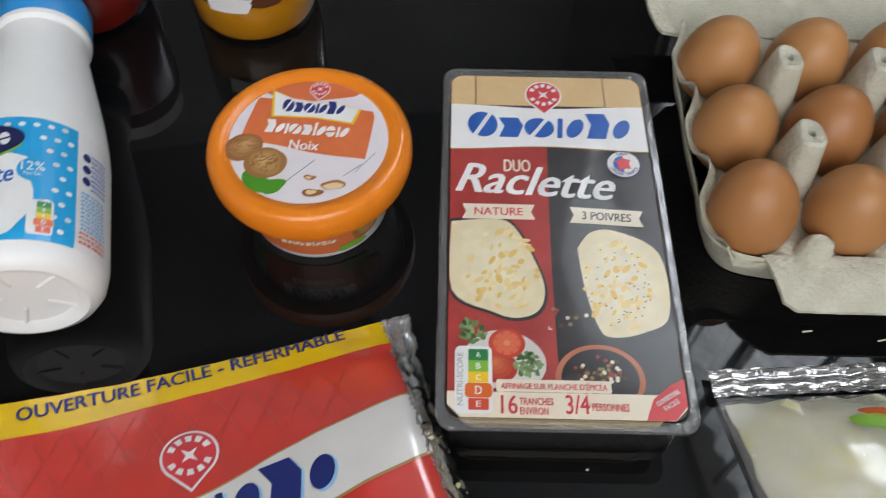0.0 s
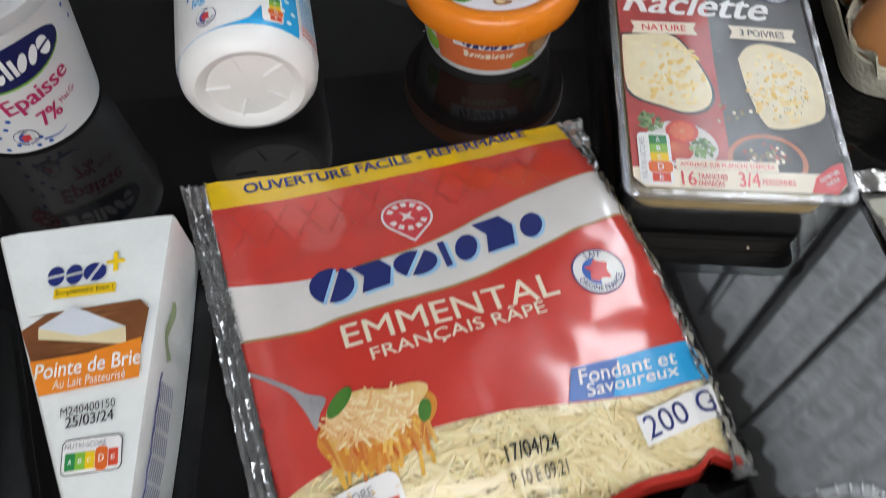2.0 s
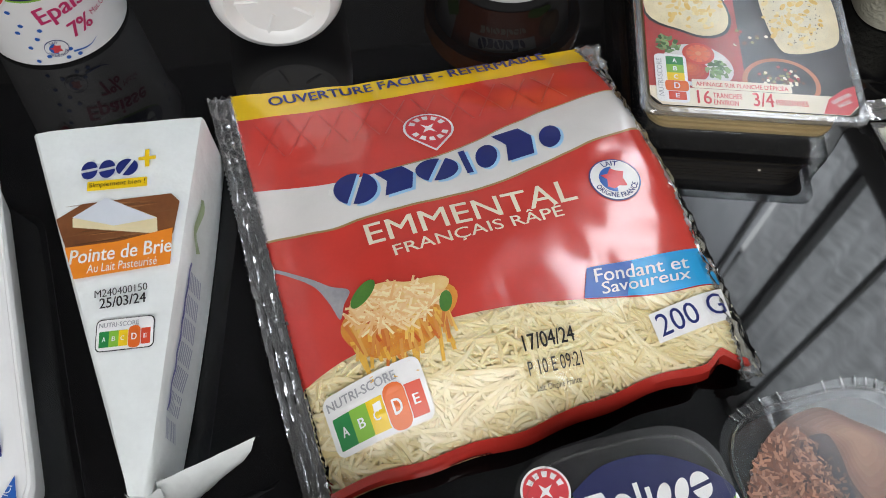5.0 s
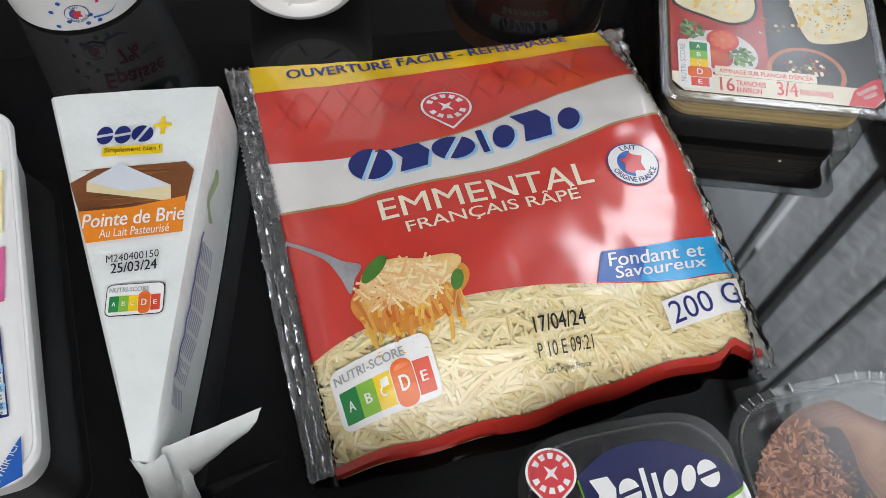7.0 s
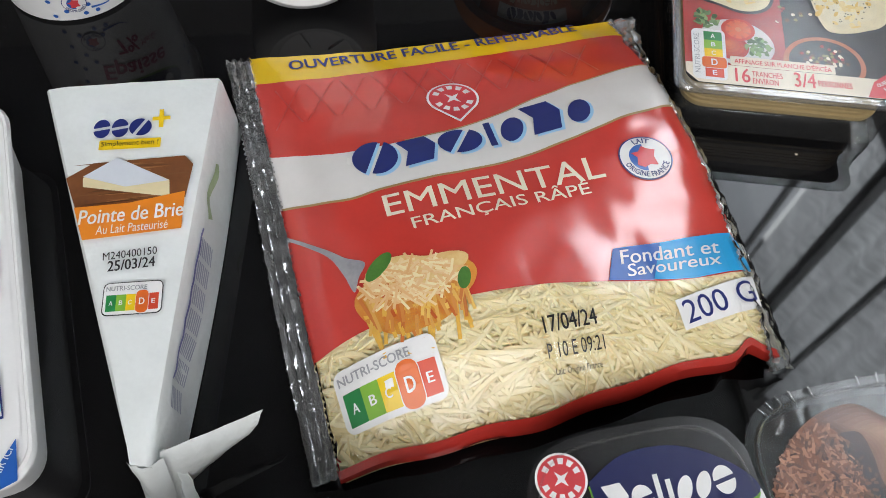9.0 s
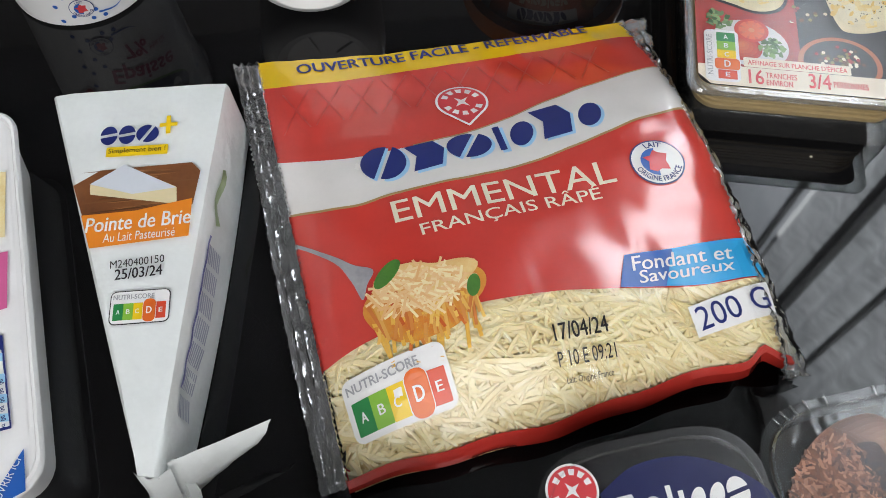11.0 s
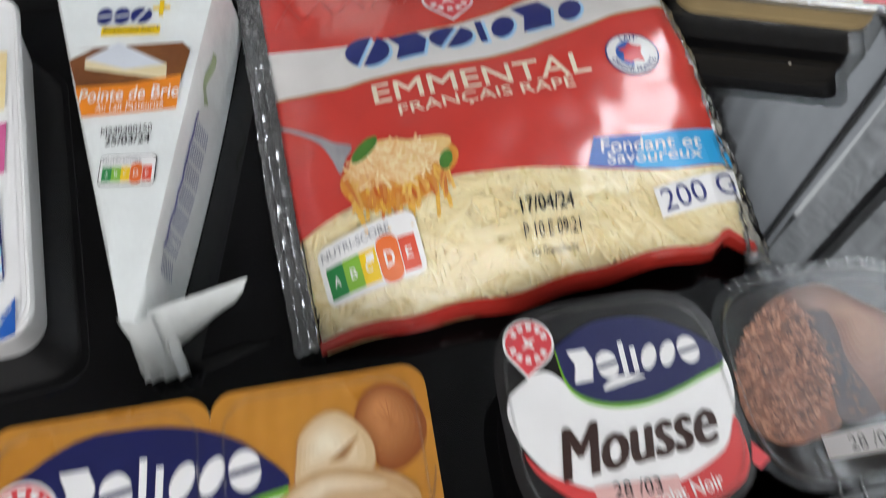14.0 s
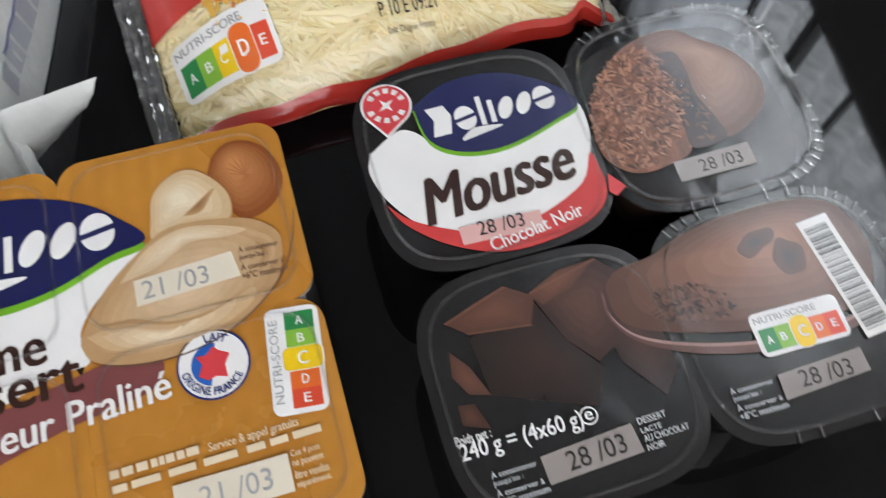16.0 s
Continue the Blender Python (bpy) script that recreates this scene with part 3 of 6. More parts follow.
def egg_bm():
    bm = bmesh.new()
    bmesh.ops.create_uvsphere(bm, u_segments=36, v_segments=24, radius=1)
    for v in bm.verts:
        z = v.co.z
        k = 0.0222 * (1 - 0.10 * z)
        v.co = Vector((v.co.x * k, v.co.y * k, z * 0.0285))
    return bm


def carton_height(x, y):
    """Height of the tray's upper face: cups between pegs."""
    gx, gy = x / PX, y / PY
    cup = math.cos(math.pi * 2 * gx) * 0.5 + math.cos(math.pi * 2 * gy) * 0.5
    return 0.030 - 0.020 * max(0.0, cup) ** 0.8 + 0.004 * max(0, -cup)


def sheet_bm(fn, nx, ny, thick):
    """A closed sheet with thickness from fn(u, v) -> point, u and v in 0..1."""
    bm = bmesh.new()
    top = [[bm.verts.new(fn(i / nx, j / ny)) for i in range(nx + 1)] for j in range(ny + 1)]
    bot = [[bm.verts.new(Vector(fn(i / nx, j / ny)) - Vector((0, 0, thick))) for i in range(nx + 1)] for j in range(ny + 1)]
    for j in range(ny):
        for i in range(nx):
            bm.faces.new((top[j][i], top[j][i + 1], top[j + 1][i + 1], top[j + 1][i]))
            bm.faces.new((bot[j][i], bot[j + 1][i], bot[j + 1][i + 1], bot[j][i + 1]))
    for i in range(nx):
        bm.faces.new((top[0][i], bot[0][i], bot[0][i + 1], top[0][i + 1]))
        bm.faces.new((top[ny][i], top[ny][i + 1], bot[ny][i + 1], bot[ny][i]))
    for j in range(ny):
        bm.faces.new((top[j][0], top[j + 1][0], bot[j + 1][0], bot[j][0]))
        bm.faces.new((top[j][nx], bot[j][nx], bot[j + 1][nx], top[j + 1][nx]))
    return bm


CW, CL = NX * PX - .004, NY * PY + .002


def tray_point(u, v):
    x, y = (u - .5) * CW, (v - .5) * CL
    cx, cy = x + (PX / 2 if NX % 2 == 0 else 0), y
    z = carton_height(cx, cy)
    rr = 0.0009 * noise.noise(Vector((x * 90, y * 90, 3)))
    lip = max(0, 1 - min(u, 1 - u) * 16) * (.006 + .007 * math.cos(2 * math.pi * cy / PY) ** 2)
    return (x + .004 * math.copysign(max(0, 1 - min(u, 1 - u) * 16), x) * math.cos(2 * math.pi * cy / PY), y, z + rr + lip)


part("cup_tray", sheet_bm(tray_point, 64, 48, .0022), PULP, carton)
# outer skirt down to the table, waved round the cups
outl = []
for i in range(160):
    a = 2 * math.pi * i / 160
    x, y = squircle(CW, CL, 7, 160)[i]
    k = 1 - 0.012 * (0.5 + 0.5 * math.cos(2 * math.pi * (x / PX + .5))) - 0.012 * (0.5 + 0.5 * math.cos(2 * math.pi * (y / PY + .5)))
    outl.append((x * k, y * k, 1.0))
skirt = loft([[(x * 1.015, y * 1.015, .0335) for x, y, k in outl], [(x * 1.022, y * 1.022, .032) for x, y, k in outl],
              [(x * .99, y * .99, .020) for x, y, k in outl], [(x * .91, y * .90, .001) for x, y, k in outl], [(x * .88, y * .87, .0) for x, y, k in outl]], False, True)
part("skirt", skirt, PULP, carton)

# ---- bottle lying on its side ----
bottle = thing("cream_bottle", pose(-0.1945, 0.1905, 0.0378, -90, 0, 12.0), "white plastic cream bottle lying down with a blue label", "bottle")
prof = [(.012, .004), (.024, .0038), (.0275, .001), (.0305, .0), (.0350, .0022), (.0385, .0075), (.0400, .0165), (.0400, .088), (.0392, .100), (.0365, .122),
        (.0320, .148), (.0285, .168), (.0265, .180), (.0262, .190), (.0285, .1925), (.0285, .1965)]
prof = [(r * .945, z if z < .02 else .02 + (z - .02) * .90) for r, z in prof]
part("body", turned(prof, 64, True), BOTTLEW, bottle)
part("cap", turned([(.0262, .1788), (.0268, .1803), (.0268, .2000), (.0256, .2025), (.0240, .2030)], 56, True, True), BLUECAP, bottle, "blue screw cap")

# ---- cream pot ----
pot = thing("cream_pot", pose(-0.335, 0.2115, 0, 0, 0, 0), "white plastic pot of thick cream with a clear lid", "cream pot")
part("pot", turned([(.036, .001), (.0385, .0), (.0405, .002), (.0470, .088), (.0485, .092), (.0485, .095)], 64, True), WHITEPLASTIC, pot)
part("lid", turned([(.0500, .089), (.0505, .0935), (.0505, .0975), (.0490, .0985), (.0455, .0985), (.0440, .0965), (.0, .0965)], 64), film_mat("milky_lid_plastic", (.85, .86, .87), .15, .1, 40, haze=.45, gain=1.4), pot, "translucent plastic lid")

# ---- jars ----
def jar(name, x, y, r, h, content, label, cat):
    j = thing(name, pose(x, y, 0), label, cat)
    part("glass", turned([(r * .8, .001), (r * .93, .0), (r, .006), (r * 1.01, h * .3), (r, h * .75), (r * .86, h * .86), (r * .84, h * .92)], 56, True), GLASS, j)
    part("contents", turned([(r * .9, .004), (r * .965, .009), (r * .975, h * .3), (r * .965, h * .72)], 56, True, True), content, j)
    part("cap", turned([(r * .9, h * .88), (r * .9, h * 1.0), (r * .86, h * 1.01)], 48, True, True), WHITEPLASTIC, j)
    return j


jar_y = jar("mustard_jar", -0.1215, 0.4440, 0.0415, 0.10, MUSTARD, "round glass jar filled with yellow spread", "jar")
jar_r = jar("sauce_jar", -0.2330, 0.4440, 0.0385, 0.10, JAM, "round glass jar filled with dark red sauce", "jar")

# ---- sliced cheese tray at the edge ----
slices = thing("sliced_cheese_tray", pose(-0.3390, -0.0160, 0, 0, 0, 22.7), "white plastic tray of sliced cheese with a printed film", "cheese pack")
ringw = lambda k, z: [(x, y, z) for x, y in rounded(.115 * k, .190 * (1 - (1 - k) * .62), .014, 6)]
part("tray", loft([ringw(.93, .030), ringw(.95, .030), ringw(.965, .0315), ringw(.985, .0315), ringw(1, .030), ringw(1, .0285), ringw(.95, .028), ringw(.88, .0)], True, True), WHITEPLASTIC, slices)

# ---- grated cheese bag ----
BTL, BTR, BBR, BBL = ((-.2320, .1455), (-.0130, .2010), (.0500, -.0010), (-.1500, -.0705))


def bag_height(u, v):
    v = max(0.0, min(1.0, v))
    if u < .5:
        pu = max(0.0, 1 - abs(2 * u - 1) ** 3.2)
    else:
        # the filling falls away towards the lower corner, past a slanting ridge
        d = max(0.0, min(u, .93) - max(.42, min(.9, 1.12 - v)))
        pu = 1 - (.49 * d * d / .24 if d < .12 else .0294 + .49 * (d - .12) + .9 * (d - .12) ** 2)
        pu *= math.cos(math.pi / 2 * max(0.0, min(1.0, (u - .895) / .10)) ** 1.35) ** .9
    pv = math.sin(math.pi / 2 * min(1, v / .78)) ** 1.15 if v < .78 else 0.36 + 0.64 * math.cos(math.pi / 2 * (v - .78) / .22) ** 0.8
    k = max(0.0, min(1.0, (u - .52) / .34))
    k = k * k * (3 - 2 * k)
    if v < .78:
        pv += k * (math.sin(math.pi / 2 * min(1, v / .55)) ** 1.15 - pv)
    w = .0011 * noise.noise(Vector((u * 7, v * 5, 1.7))) + .0007 * noise.noise(Vector((u * 16, v * 13, 4.2)))
    zone = max(0, min(1, (u - .62) / .2)) * max(0, min(1, (v - .22) / .2)) * max(0, min(1, (.82 - v) / .15))
    fold = .0010 * noise.noise(Vector((u * 9 + v * 4, v * 16, 9.1))) - .0012 * abs(noise.noise(Vector((u * 5 - v * 7, v * 9 + u * 3, 3.3))))
    return .0090 - .0045 * v + .0395 * pu * pv + (w + fold * zone) * min(1.0, 3 * pu)


def bag_map(u, v, lift):
    h = bag_height(u, v)
    # the lower half of the long side bulges outwards
    q = max(0.0, min(1.0, (v - .3) / .38))
    u += .038 * q * q * (3 - 2 * q) * max(0.0, (u - .78) / .22) ** 1.6
    x = (BTL[0] * (1 - u) + BTR[0] * u) * (1 - v) + (BBL[0] * (1 - u) + BBR[0] * u) * v
    y = (BTL[1] * (1 - u) + BTR[1] * u) * (1 - v) + (BBL[1] * (1 - u) + BBR[1] * u) * v
    return (x, y, h + lift)


bag = thing("grated_cheese_bag", pose(0, 0, 0), "red plastic bag of grated emmental cheese with a clear window", "cheese bag")


def band_bm(lines, n=60, m=8, lift=0.0, u0=0.0, u1=1.0):
    """Film between curves v(u), one strip for each pair."""
    bm = bmesh.new()
    for k, (a, b) in enumerate(zip(lines, lines[1:])):
        g = [[bm.verts.new(bag_map(u0 + (u1 - u0) * i / n, a(u0 + (u1 - u0) * i / n) * (1 - j / m) + b(u0 + (u1 - u0) * i / n) * j / m, lift)) for i in range(n + 1)] for j in range(m + 1)]
        for j in range(m):
            for i in range(n):
                f = bm.faces.new((g[j][i], g[j + 1][i], g[j + 1][i + 1], g[j][i + 1]))
                f.material_index = k
    bmesh.ops.remove_doubles(bm, verts=bm.verts[:], dist=1e-6)
    return bm




def bag_local(x, y, lift):
    """Metres from the bag's middle, along and up its face."""
    return bag_map(x / .222 + .5, .5 - y / .222, lift)


def bl(u, v):
    return ((u - .5) * .222, (.5 - v) * .222)


U0, U1 = .060, .945
GLOSSRED, GLOSSWHITE, GLOSSYEL = BAGRED, BAGWHITE, BAGYELLOW


def curve_through(pts):
    """v as a smooth function of u through points on the bag's face."""
    us = [x / .222 + .5 for x, y in pts]
    vs = [.5 - y / .222 for x, y in pts]
    return lambda u: float(np.interp(u, us, vs))


def bottom_edge(u):
    q = max(0.0, min(1.0, (u - .42) / .4))
    return 1.0 - .030 * q * q * (3 - 2 * q) - .022 * math.exp(-((u - .905) / .020) ** 2) + .012 * max(0.0, (u - .93) / .05) + .003 * math.sin(u * 31)


strip_low = curve_through(smooth_line([(-0.0991, 0.0932), (-0.0589, 0.0885), (-0.0057, 0.0899), (0.0457, 0.0914), (0.0946, 0.0942)]))
band_top = curve_through(smooth_line([(-0.1001, 0.0445), (-0.0635, 0.0316), (-0.0282, 0.0313), (0.0031, 0.0358), (0.0343, 0.0452), (0.0668, 0.0527), (0.1072, 0.0602)]))
band_low = curve_through(smooth_line([(-0.0989, 0.0124), (-0.0691, 0.0034), (-0.0478, 0.0043), (-0.0215, 0.0048), (0.0053, 0.0059), (0.0338, 0.0105), (0.0656, 0.0182), (0.1044, 0.0270)]))
window_top = curve_through(smooth_line([(-0.0957, -0.0649), (-0.0866, -0.0630), (-0.0733, -0.0612), (-0.0536, -0.0611), (-0.0313, -0.0592), (0.0052, -0.0605), (0.0342, -0.0642), (0.0745, -0.0679), (0.1134, -0.0651)]))
part("printed_film", band_bm([lambda u: .018 * math.sin(math.pi * max(0, min(1, (u - U0) / (U1 - U0)))), strip_low, band_top, band_low, window_top], 80, 14, 0.0, U0, U1), [GLOSSYEL, GLOSSRED, GLOSSWHITE, GLOSSRED], bag, "red, white and yellow printed film")
part("window_film", band_bm([window_top, bottom_edge], 80, 20, 0.0006, U0, U1), BAGFILM, bag, "clear film window")
GOLD = ink("gold_ink", (0.35, 0.22, 0.08))
part("gold_line", band_bm([lambda u: band_low(u) - .002, lambda u: band_low(u) + .004], 80, 1, LIFT, U0, U1), GOLD, bag)
part("gold_line", band_bm([lambda u: band_top(u) - .003, lambda u: band_top(u) + .001], 60, 1, LIFT, .35, U1), GOLD, bag)
# the folded red base under the window
bm = bmesh.new()
rows = []
for i in range(81):
    u = U0 + (U1 + .02 - U0) * i / 80
    e = bottom_edge(u)
    x, y, z = bag_map(u, e, 0)
    x1, y1, z1 = bag_map(u, e + .004 + .004 * max(0, min(1, (u - .35) / .3)), 0)
    x2, y2, z2 = bag_map(u, e - .05, 0)
    x3, y3, z3 = bag_map(u, e - .012, 0)
    rows.append([bm.verts.new(p) for p in ((*bag_map(u, e - .014, .0005),), (x, y, z + .0004), (x1, y1, z * .74), (x3, y3, z * .36), (x2, y2, .0006))])
for a, b in zip(rows, rows[1:]):
    for k in range(4):
        bm.faces.new((a[k], a[k + 1], b[k + 1], b[k]))
part("bottom_fold", bm, GLOSSRED, bag, "folded red base of the bag")


def seal_strip(u0, u1, ripples, amp, crumple, serrate):
    """A crimped edge of doubled clear film."""
    n, m = 150, 14
    def fn(a, b):
        e0, e1 = u0(b), u1(b)
        u = e0 + (e1 - e0) * a
        if serrate:
            u += serrate * (.5 - a) * 2 * max(0, abs(a - .5) * 2 - .85) / .15 * (1 if int(b * 150) % 2 else 0)
        x, y, z = bag_map(u, b, 0)
        z += amp * math.sin(a * ripples * 2 * math.pi) + crumple * noise.noise(Vector((a * 3, b * 34, 2.5))) + crumple * .6 * noise.noise(Vector((a * 7, b * 80, 7.5)))
        x += crumple * .8 * noise.noise(Vector((3.1, b * 40, a * 2)))
        return (x, y, max(z, .0015) + .0008)
    return sheet_bm(fn, m, n, .0003)


part("side_seal", seal_strip(lambda v: .003 * math.sin(v * 7), lambda v: U0 + .004, 3.5, .0014, .0009, .006), SEALFILM, bag, "crimped clear side seal")
part("side_seal", seal_strip(lambda v: U1 - .012, lambda v: 1.0 - .012 * math.sin(v * 2.6) + .010 * noise.noise(Vector((v * 22, 0, 5))), 2.5, .0006, .0021, .006), SIDEFILM, bag, "crumpled clear side seal")

# printed face of the bag
LINE = ink("darker_red_line", (0.50, 0.032, 0.024), coat=.8)
hatch = []
for k in range(11):
    ua = .10 + k * .075
    hatch.append([bl(ua, .115), bl(ua + .004, .115), bl(ua + .050, .235), bl(ua + .046, .235)])
    hatch.append([bl(ua + .06, .115), bl(ua + .064, .115), bl(ua - .012, .235), bl(ua - .016, .235)])
hatch = [q for q in hatch if max(p[0] for p in q) < (.86 - .5) * .222]
patch("hatch_line", hatch, bag_local, LINE, bag, 1, .008)
lettering("OUVERTURE FACILE - REFERMABLE", bag_local, NAVY, bag, -0.0008, 0.1045, 0.1553, .0074, 1.9, 3, bold=.022, bend=.0024)
pin_badge(bag_local, bag, -0.0032, 0.0569, .0118, -2.6, 4, .004)
SHADE = ink("pale_blue_ink", (0.30, 0.55, 0.78))
brand_blocks("OboisBs", bag_local, SHADE, bag, 0.0004, 0.0237, 0.1190, .0168, 4.9, 3, heavy=.30)
brand_blocks("OboisBs", bag_local, NAVY, bag, -0.0008, 0.0250, 0.1190, .0164, 4.8, 4)
lettering("EMMENTAL", bag_local, CREAM, bag, -0.0007, -0.0069, 0.1017, .0120, -0.4, 3, bold=.005)
lettering("FRANÇAIS RÂPÉ", bag_local, CREAM, bag, -0.0004, -0.0181, 0.0827, .0092, 1.3, 3, bold=.007)
milk_badge(bag_local, bag, 0.0709, -0.0062, .0122, -4, 4, .004)
flag = [(0.0411, -0.0494), (0.0675, -0.0486), (0.0972, -0.0463), (0.1012, -0.0545), (0.1013, -0.0659), (0.0745, -0.0679), (0.0343, -0.0639)]
patch("blue_flag", [flag], bag_local, SKYB, bag, 3.5, .005)
patch("blue_flag", [[(0.0411, -0.0494), (0.0645, -0.0489), (0.0553, -0.0663), (0.0343, -0.0639)]], bag_local, MIDB, bag, 4.5, .005)
lettering("Fondant et", bag_local, WHITE, bag, 0.0659, -0.0541, 0.0468, .0068, 0.1, 6.5, bold=.012, slant=.2)
lettering("Savoureux", bag_local, WHITE, bag, 0.0660, -0.0604, 0.0442, .0058, 0.6, 6.5, bold=.012, slant=.2)
patch("weight_label", [[(0.0620, -0.0765), (0.1000, -0.0690), (0.1000, -0.0840), (0.0637, -0.0893)]], bag_local, WHITE, bag, 6, .008)
lettering("200 G", bag_local, NAVY, bag, 0.0815, -0.0792, 0.0335, .0098, 10.5, 8)
lettering("17/04/24", bag_local, BLACK, bag, 0.0119, -0.0778, 0.0238, .0066, -0.7, 8, bold=.01)
lettering("P 10 E 09:21", bag_local, BLACK, bag, 0.0121, -0.0880, 0.0255, .0056, -1.2, 8)
lettering("Lait: Origine France", bag_local, BLACK, bag, 0.0117, -0.0961, 0.0207, .0031, -1.6, 8)
nutri_score(bag_local, bag, -0.0680, -0.0844, .0455, .0250, 4.2, "D", level=6, fine=.008)
# printed fork with a nest of pasta
STEEL = ink("steel_print", (0.42, 0.41, 0.43), second=(0.2, 0.2, 0.22), scale=50)
PASTA = ink("pasta_print", (0.70, 0.36, 0.05), second=(0.62, 0.16, 0.03), scale=160)
PALE = ink("pale_cheese_print", (0.82, 0.62, 0.28), second=(0.74, 0.42, 0.14), scale=190)
SHRED = ink("shred_print", (0.84, 0.70, 0.42))
patch("fork_print", [smooth_line([(-0.0979, -0.0033), (-0.0818, -0.0184), (-0.0742, -0.0263), (-0.0663, -0.0318), (-0.0703, -0.0377), (-0.0737, -0.0436), (-0.0766, -0.0337), (-0.0824, -0.0213), (-0.0982, -0.0049)], 5)], bag_local, STEEL, bag, 3, .01)
patch("pasta_print", [blob(-0.0487, -0.0498, .0255, .0140, .16, 3, rot=4), blob(-0.0499, -0.0582, .0180, .0110, .2, 4, rot=4)], bag_local, PASTA, bag, 4, .01)
rr = random.Random(5)
px, py = (-0.0489, -0.0505)
PASTA2 = ink("pasta_strand_print", (0.78, 0.46, 0.08))
patch("pasta_print", [turn2([(-.0008, -.010), (.0008, -.010), (.0011, .008), (-.0008, .009)], px + rr.uniform(-.022, .02), py - .012 + rr.uniform(-.006, .004), rr.uniform(-14, 14)) for _ in range(16)], bag_local, PASTA2, bag, 5)
PASTA3 = by_island(ink("sauce_strand_print", (.6, .2, .05)), (0.55, 0.10, 0.02), (0.82, 0.55, 0.14))
patch("pasta_print", [turn2([(-.0007, -.008), (.0007, -.008), (.0009, .008), (-.0007, .008)], *scatter(rr, px, py - .007, .022, .007), rr.uniform(-25, 25)) for _ in range(36)], bag_local, PASTA3, bag, 5.5)
patch("pasta_print", [blob(-0.0467, -0.0437, .0215, .0095, .32, 9, rot=2)], bag_local, PALE, bag, 6, .01)
patch("pasta_print", [turn2([(-.005, -.0006), (.005, -.0004), (.005, .0007), (-.005, .0006)], *scatter(rr, px, py + .003, .021, .010), rr.uniform(-70, 70)) for _ in range(120)], bag_local, by_island(SHRED, (.78, .44, .18), (.90, .78, .48)), bag, 7)
patch("leaf_print", [ellipse(-0.0611, -0.0363, .0080, .0035, 20, 38), ellipse(-0.0271, -0.0513, .0052, .0028, 20, 68)], bag_local, ink("leaf_print", (0.05, 0.16, 0.03), second=(0.09, 0.24, 0.04), scale=120), bag, 8)

# grated cheese: strands lying in the window, heap below
heap = band_bm([lambda u: max(.3, window_top(u) - .1), lambda u: bottom_edge(u) + .004], 50, 24, -.0044, U0 + .01, U1)
part("cheese_heap", heap, CHEESE, bag)
rr = random.Random(11)
vs, fs = [], []
for k in range(3000):
    side = k >= 2760
    u = rr.uniform(.935, .985) if side else rr.uniform(U0 + .02, U1 + .02)
    v = rr.uniform(.34, .80) if side else rr.uniform(window_top(min(u, U1)) - .03, bottom_edge(u) - .010)
    ang = rr.gauss(60, 30) if side else rr.gauss(-18, 40) if u < .62 else rr.gauss(-28, 38)
    L, wd, th = rr.uniform(.012, .029) * (.6 if v > .93 or side else 1), rr.uniform(.0017, .0025), rr.uniform(.0014, .0018)
    dep, curl = -.0003 - .0010 * rr.randrange(5) - rr.uniform(0, .0005), rr.uniform(-.10, .10)
    pitch = rr.uniform(-.09, .09)
    x0, y0 = bl(u, v)
    twist = rr.uniform(-.00035, .00035)
    base = len(vs)
    for i in range(5):
        s = (i / 4 - .5) * L
        a = radians(ang) + curl * s / L * 4
        x, y = x0 + s * math.cos(a), y0 + s * math.sin(a)
        w2 = wd * (.7 if i in (0, 4) else 1) / 2
        nx, ny = -math.sin(a) * w2, math.cos(a) * w2
        drop = pitch * s - abs(pitch) * L / 2
        for px_, py_, dz in ((x + nx * .62, y + ny * .62, twist), (x - nx * .62, y - ny * .62, -twist), (x - nx, y - ny, -th - twist), (x + nx, y + ny, -th + twist)):
            uu, vv = px_ / .222 + .5, .5 - py_ / .222
            uu = max(U0 + .004, min(uu, .988))
            vv = min(vv, bottom_edge(uu) - .008)
            p = bag_map(uu, vv, dep + drop + dz)
            vs.append((p[0], p[1], max(p[2], .002)))
    for i in range(4):
        a, b = base + i * 4, base + i * 4 + 4
        fs += [(a, a + 1, b + 1, b), (a + 1, a + 2, b + 2, b + 1), (a + 2, a + 3, b + 3, b + 2), (a + 3, a, b, b + 3)]
    fs += [(base, base + 3, base + 2, base + 1), (base + 16, base + 17, base + 18, base + 19)]
me = bpy.data.meshes.new("cheese_strands")
me.from_pydata(vs, [], fs)
STRAND = mat("cheese_strand", (0.86, 0.74, 0.44), 0.5, vary=0.05, scale=120, sss=0.3)
nt, bs = nodes_of(STRAND)
geo = nt.nodes.new("ShaderNodeNewGeometry")
rmp = nt.nodes.new("ShaderNodeValToRGB")
rmp.color_ramp.elements[0].color, rmp.color_ramp.elements[1].color = (0.76, 0.64, 0.34, 1), (0.90, 0.82, 0.57, 1)
nt.links.new(geo.outputs["Random Per Island"], rmp.inputs[0])
nt.links.new(rmp.outputs[0], bs.inputs["Base Color"])
me.materials.append(STRAND)
strands = new("cheese_strands", me)
strands.parent = bag
tagged(strands, "pale grated cheese strands", kind="stuff")

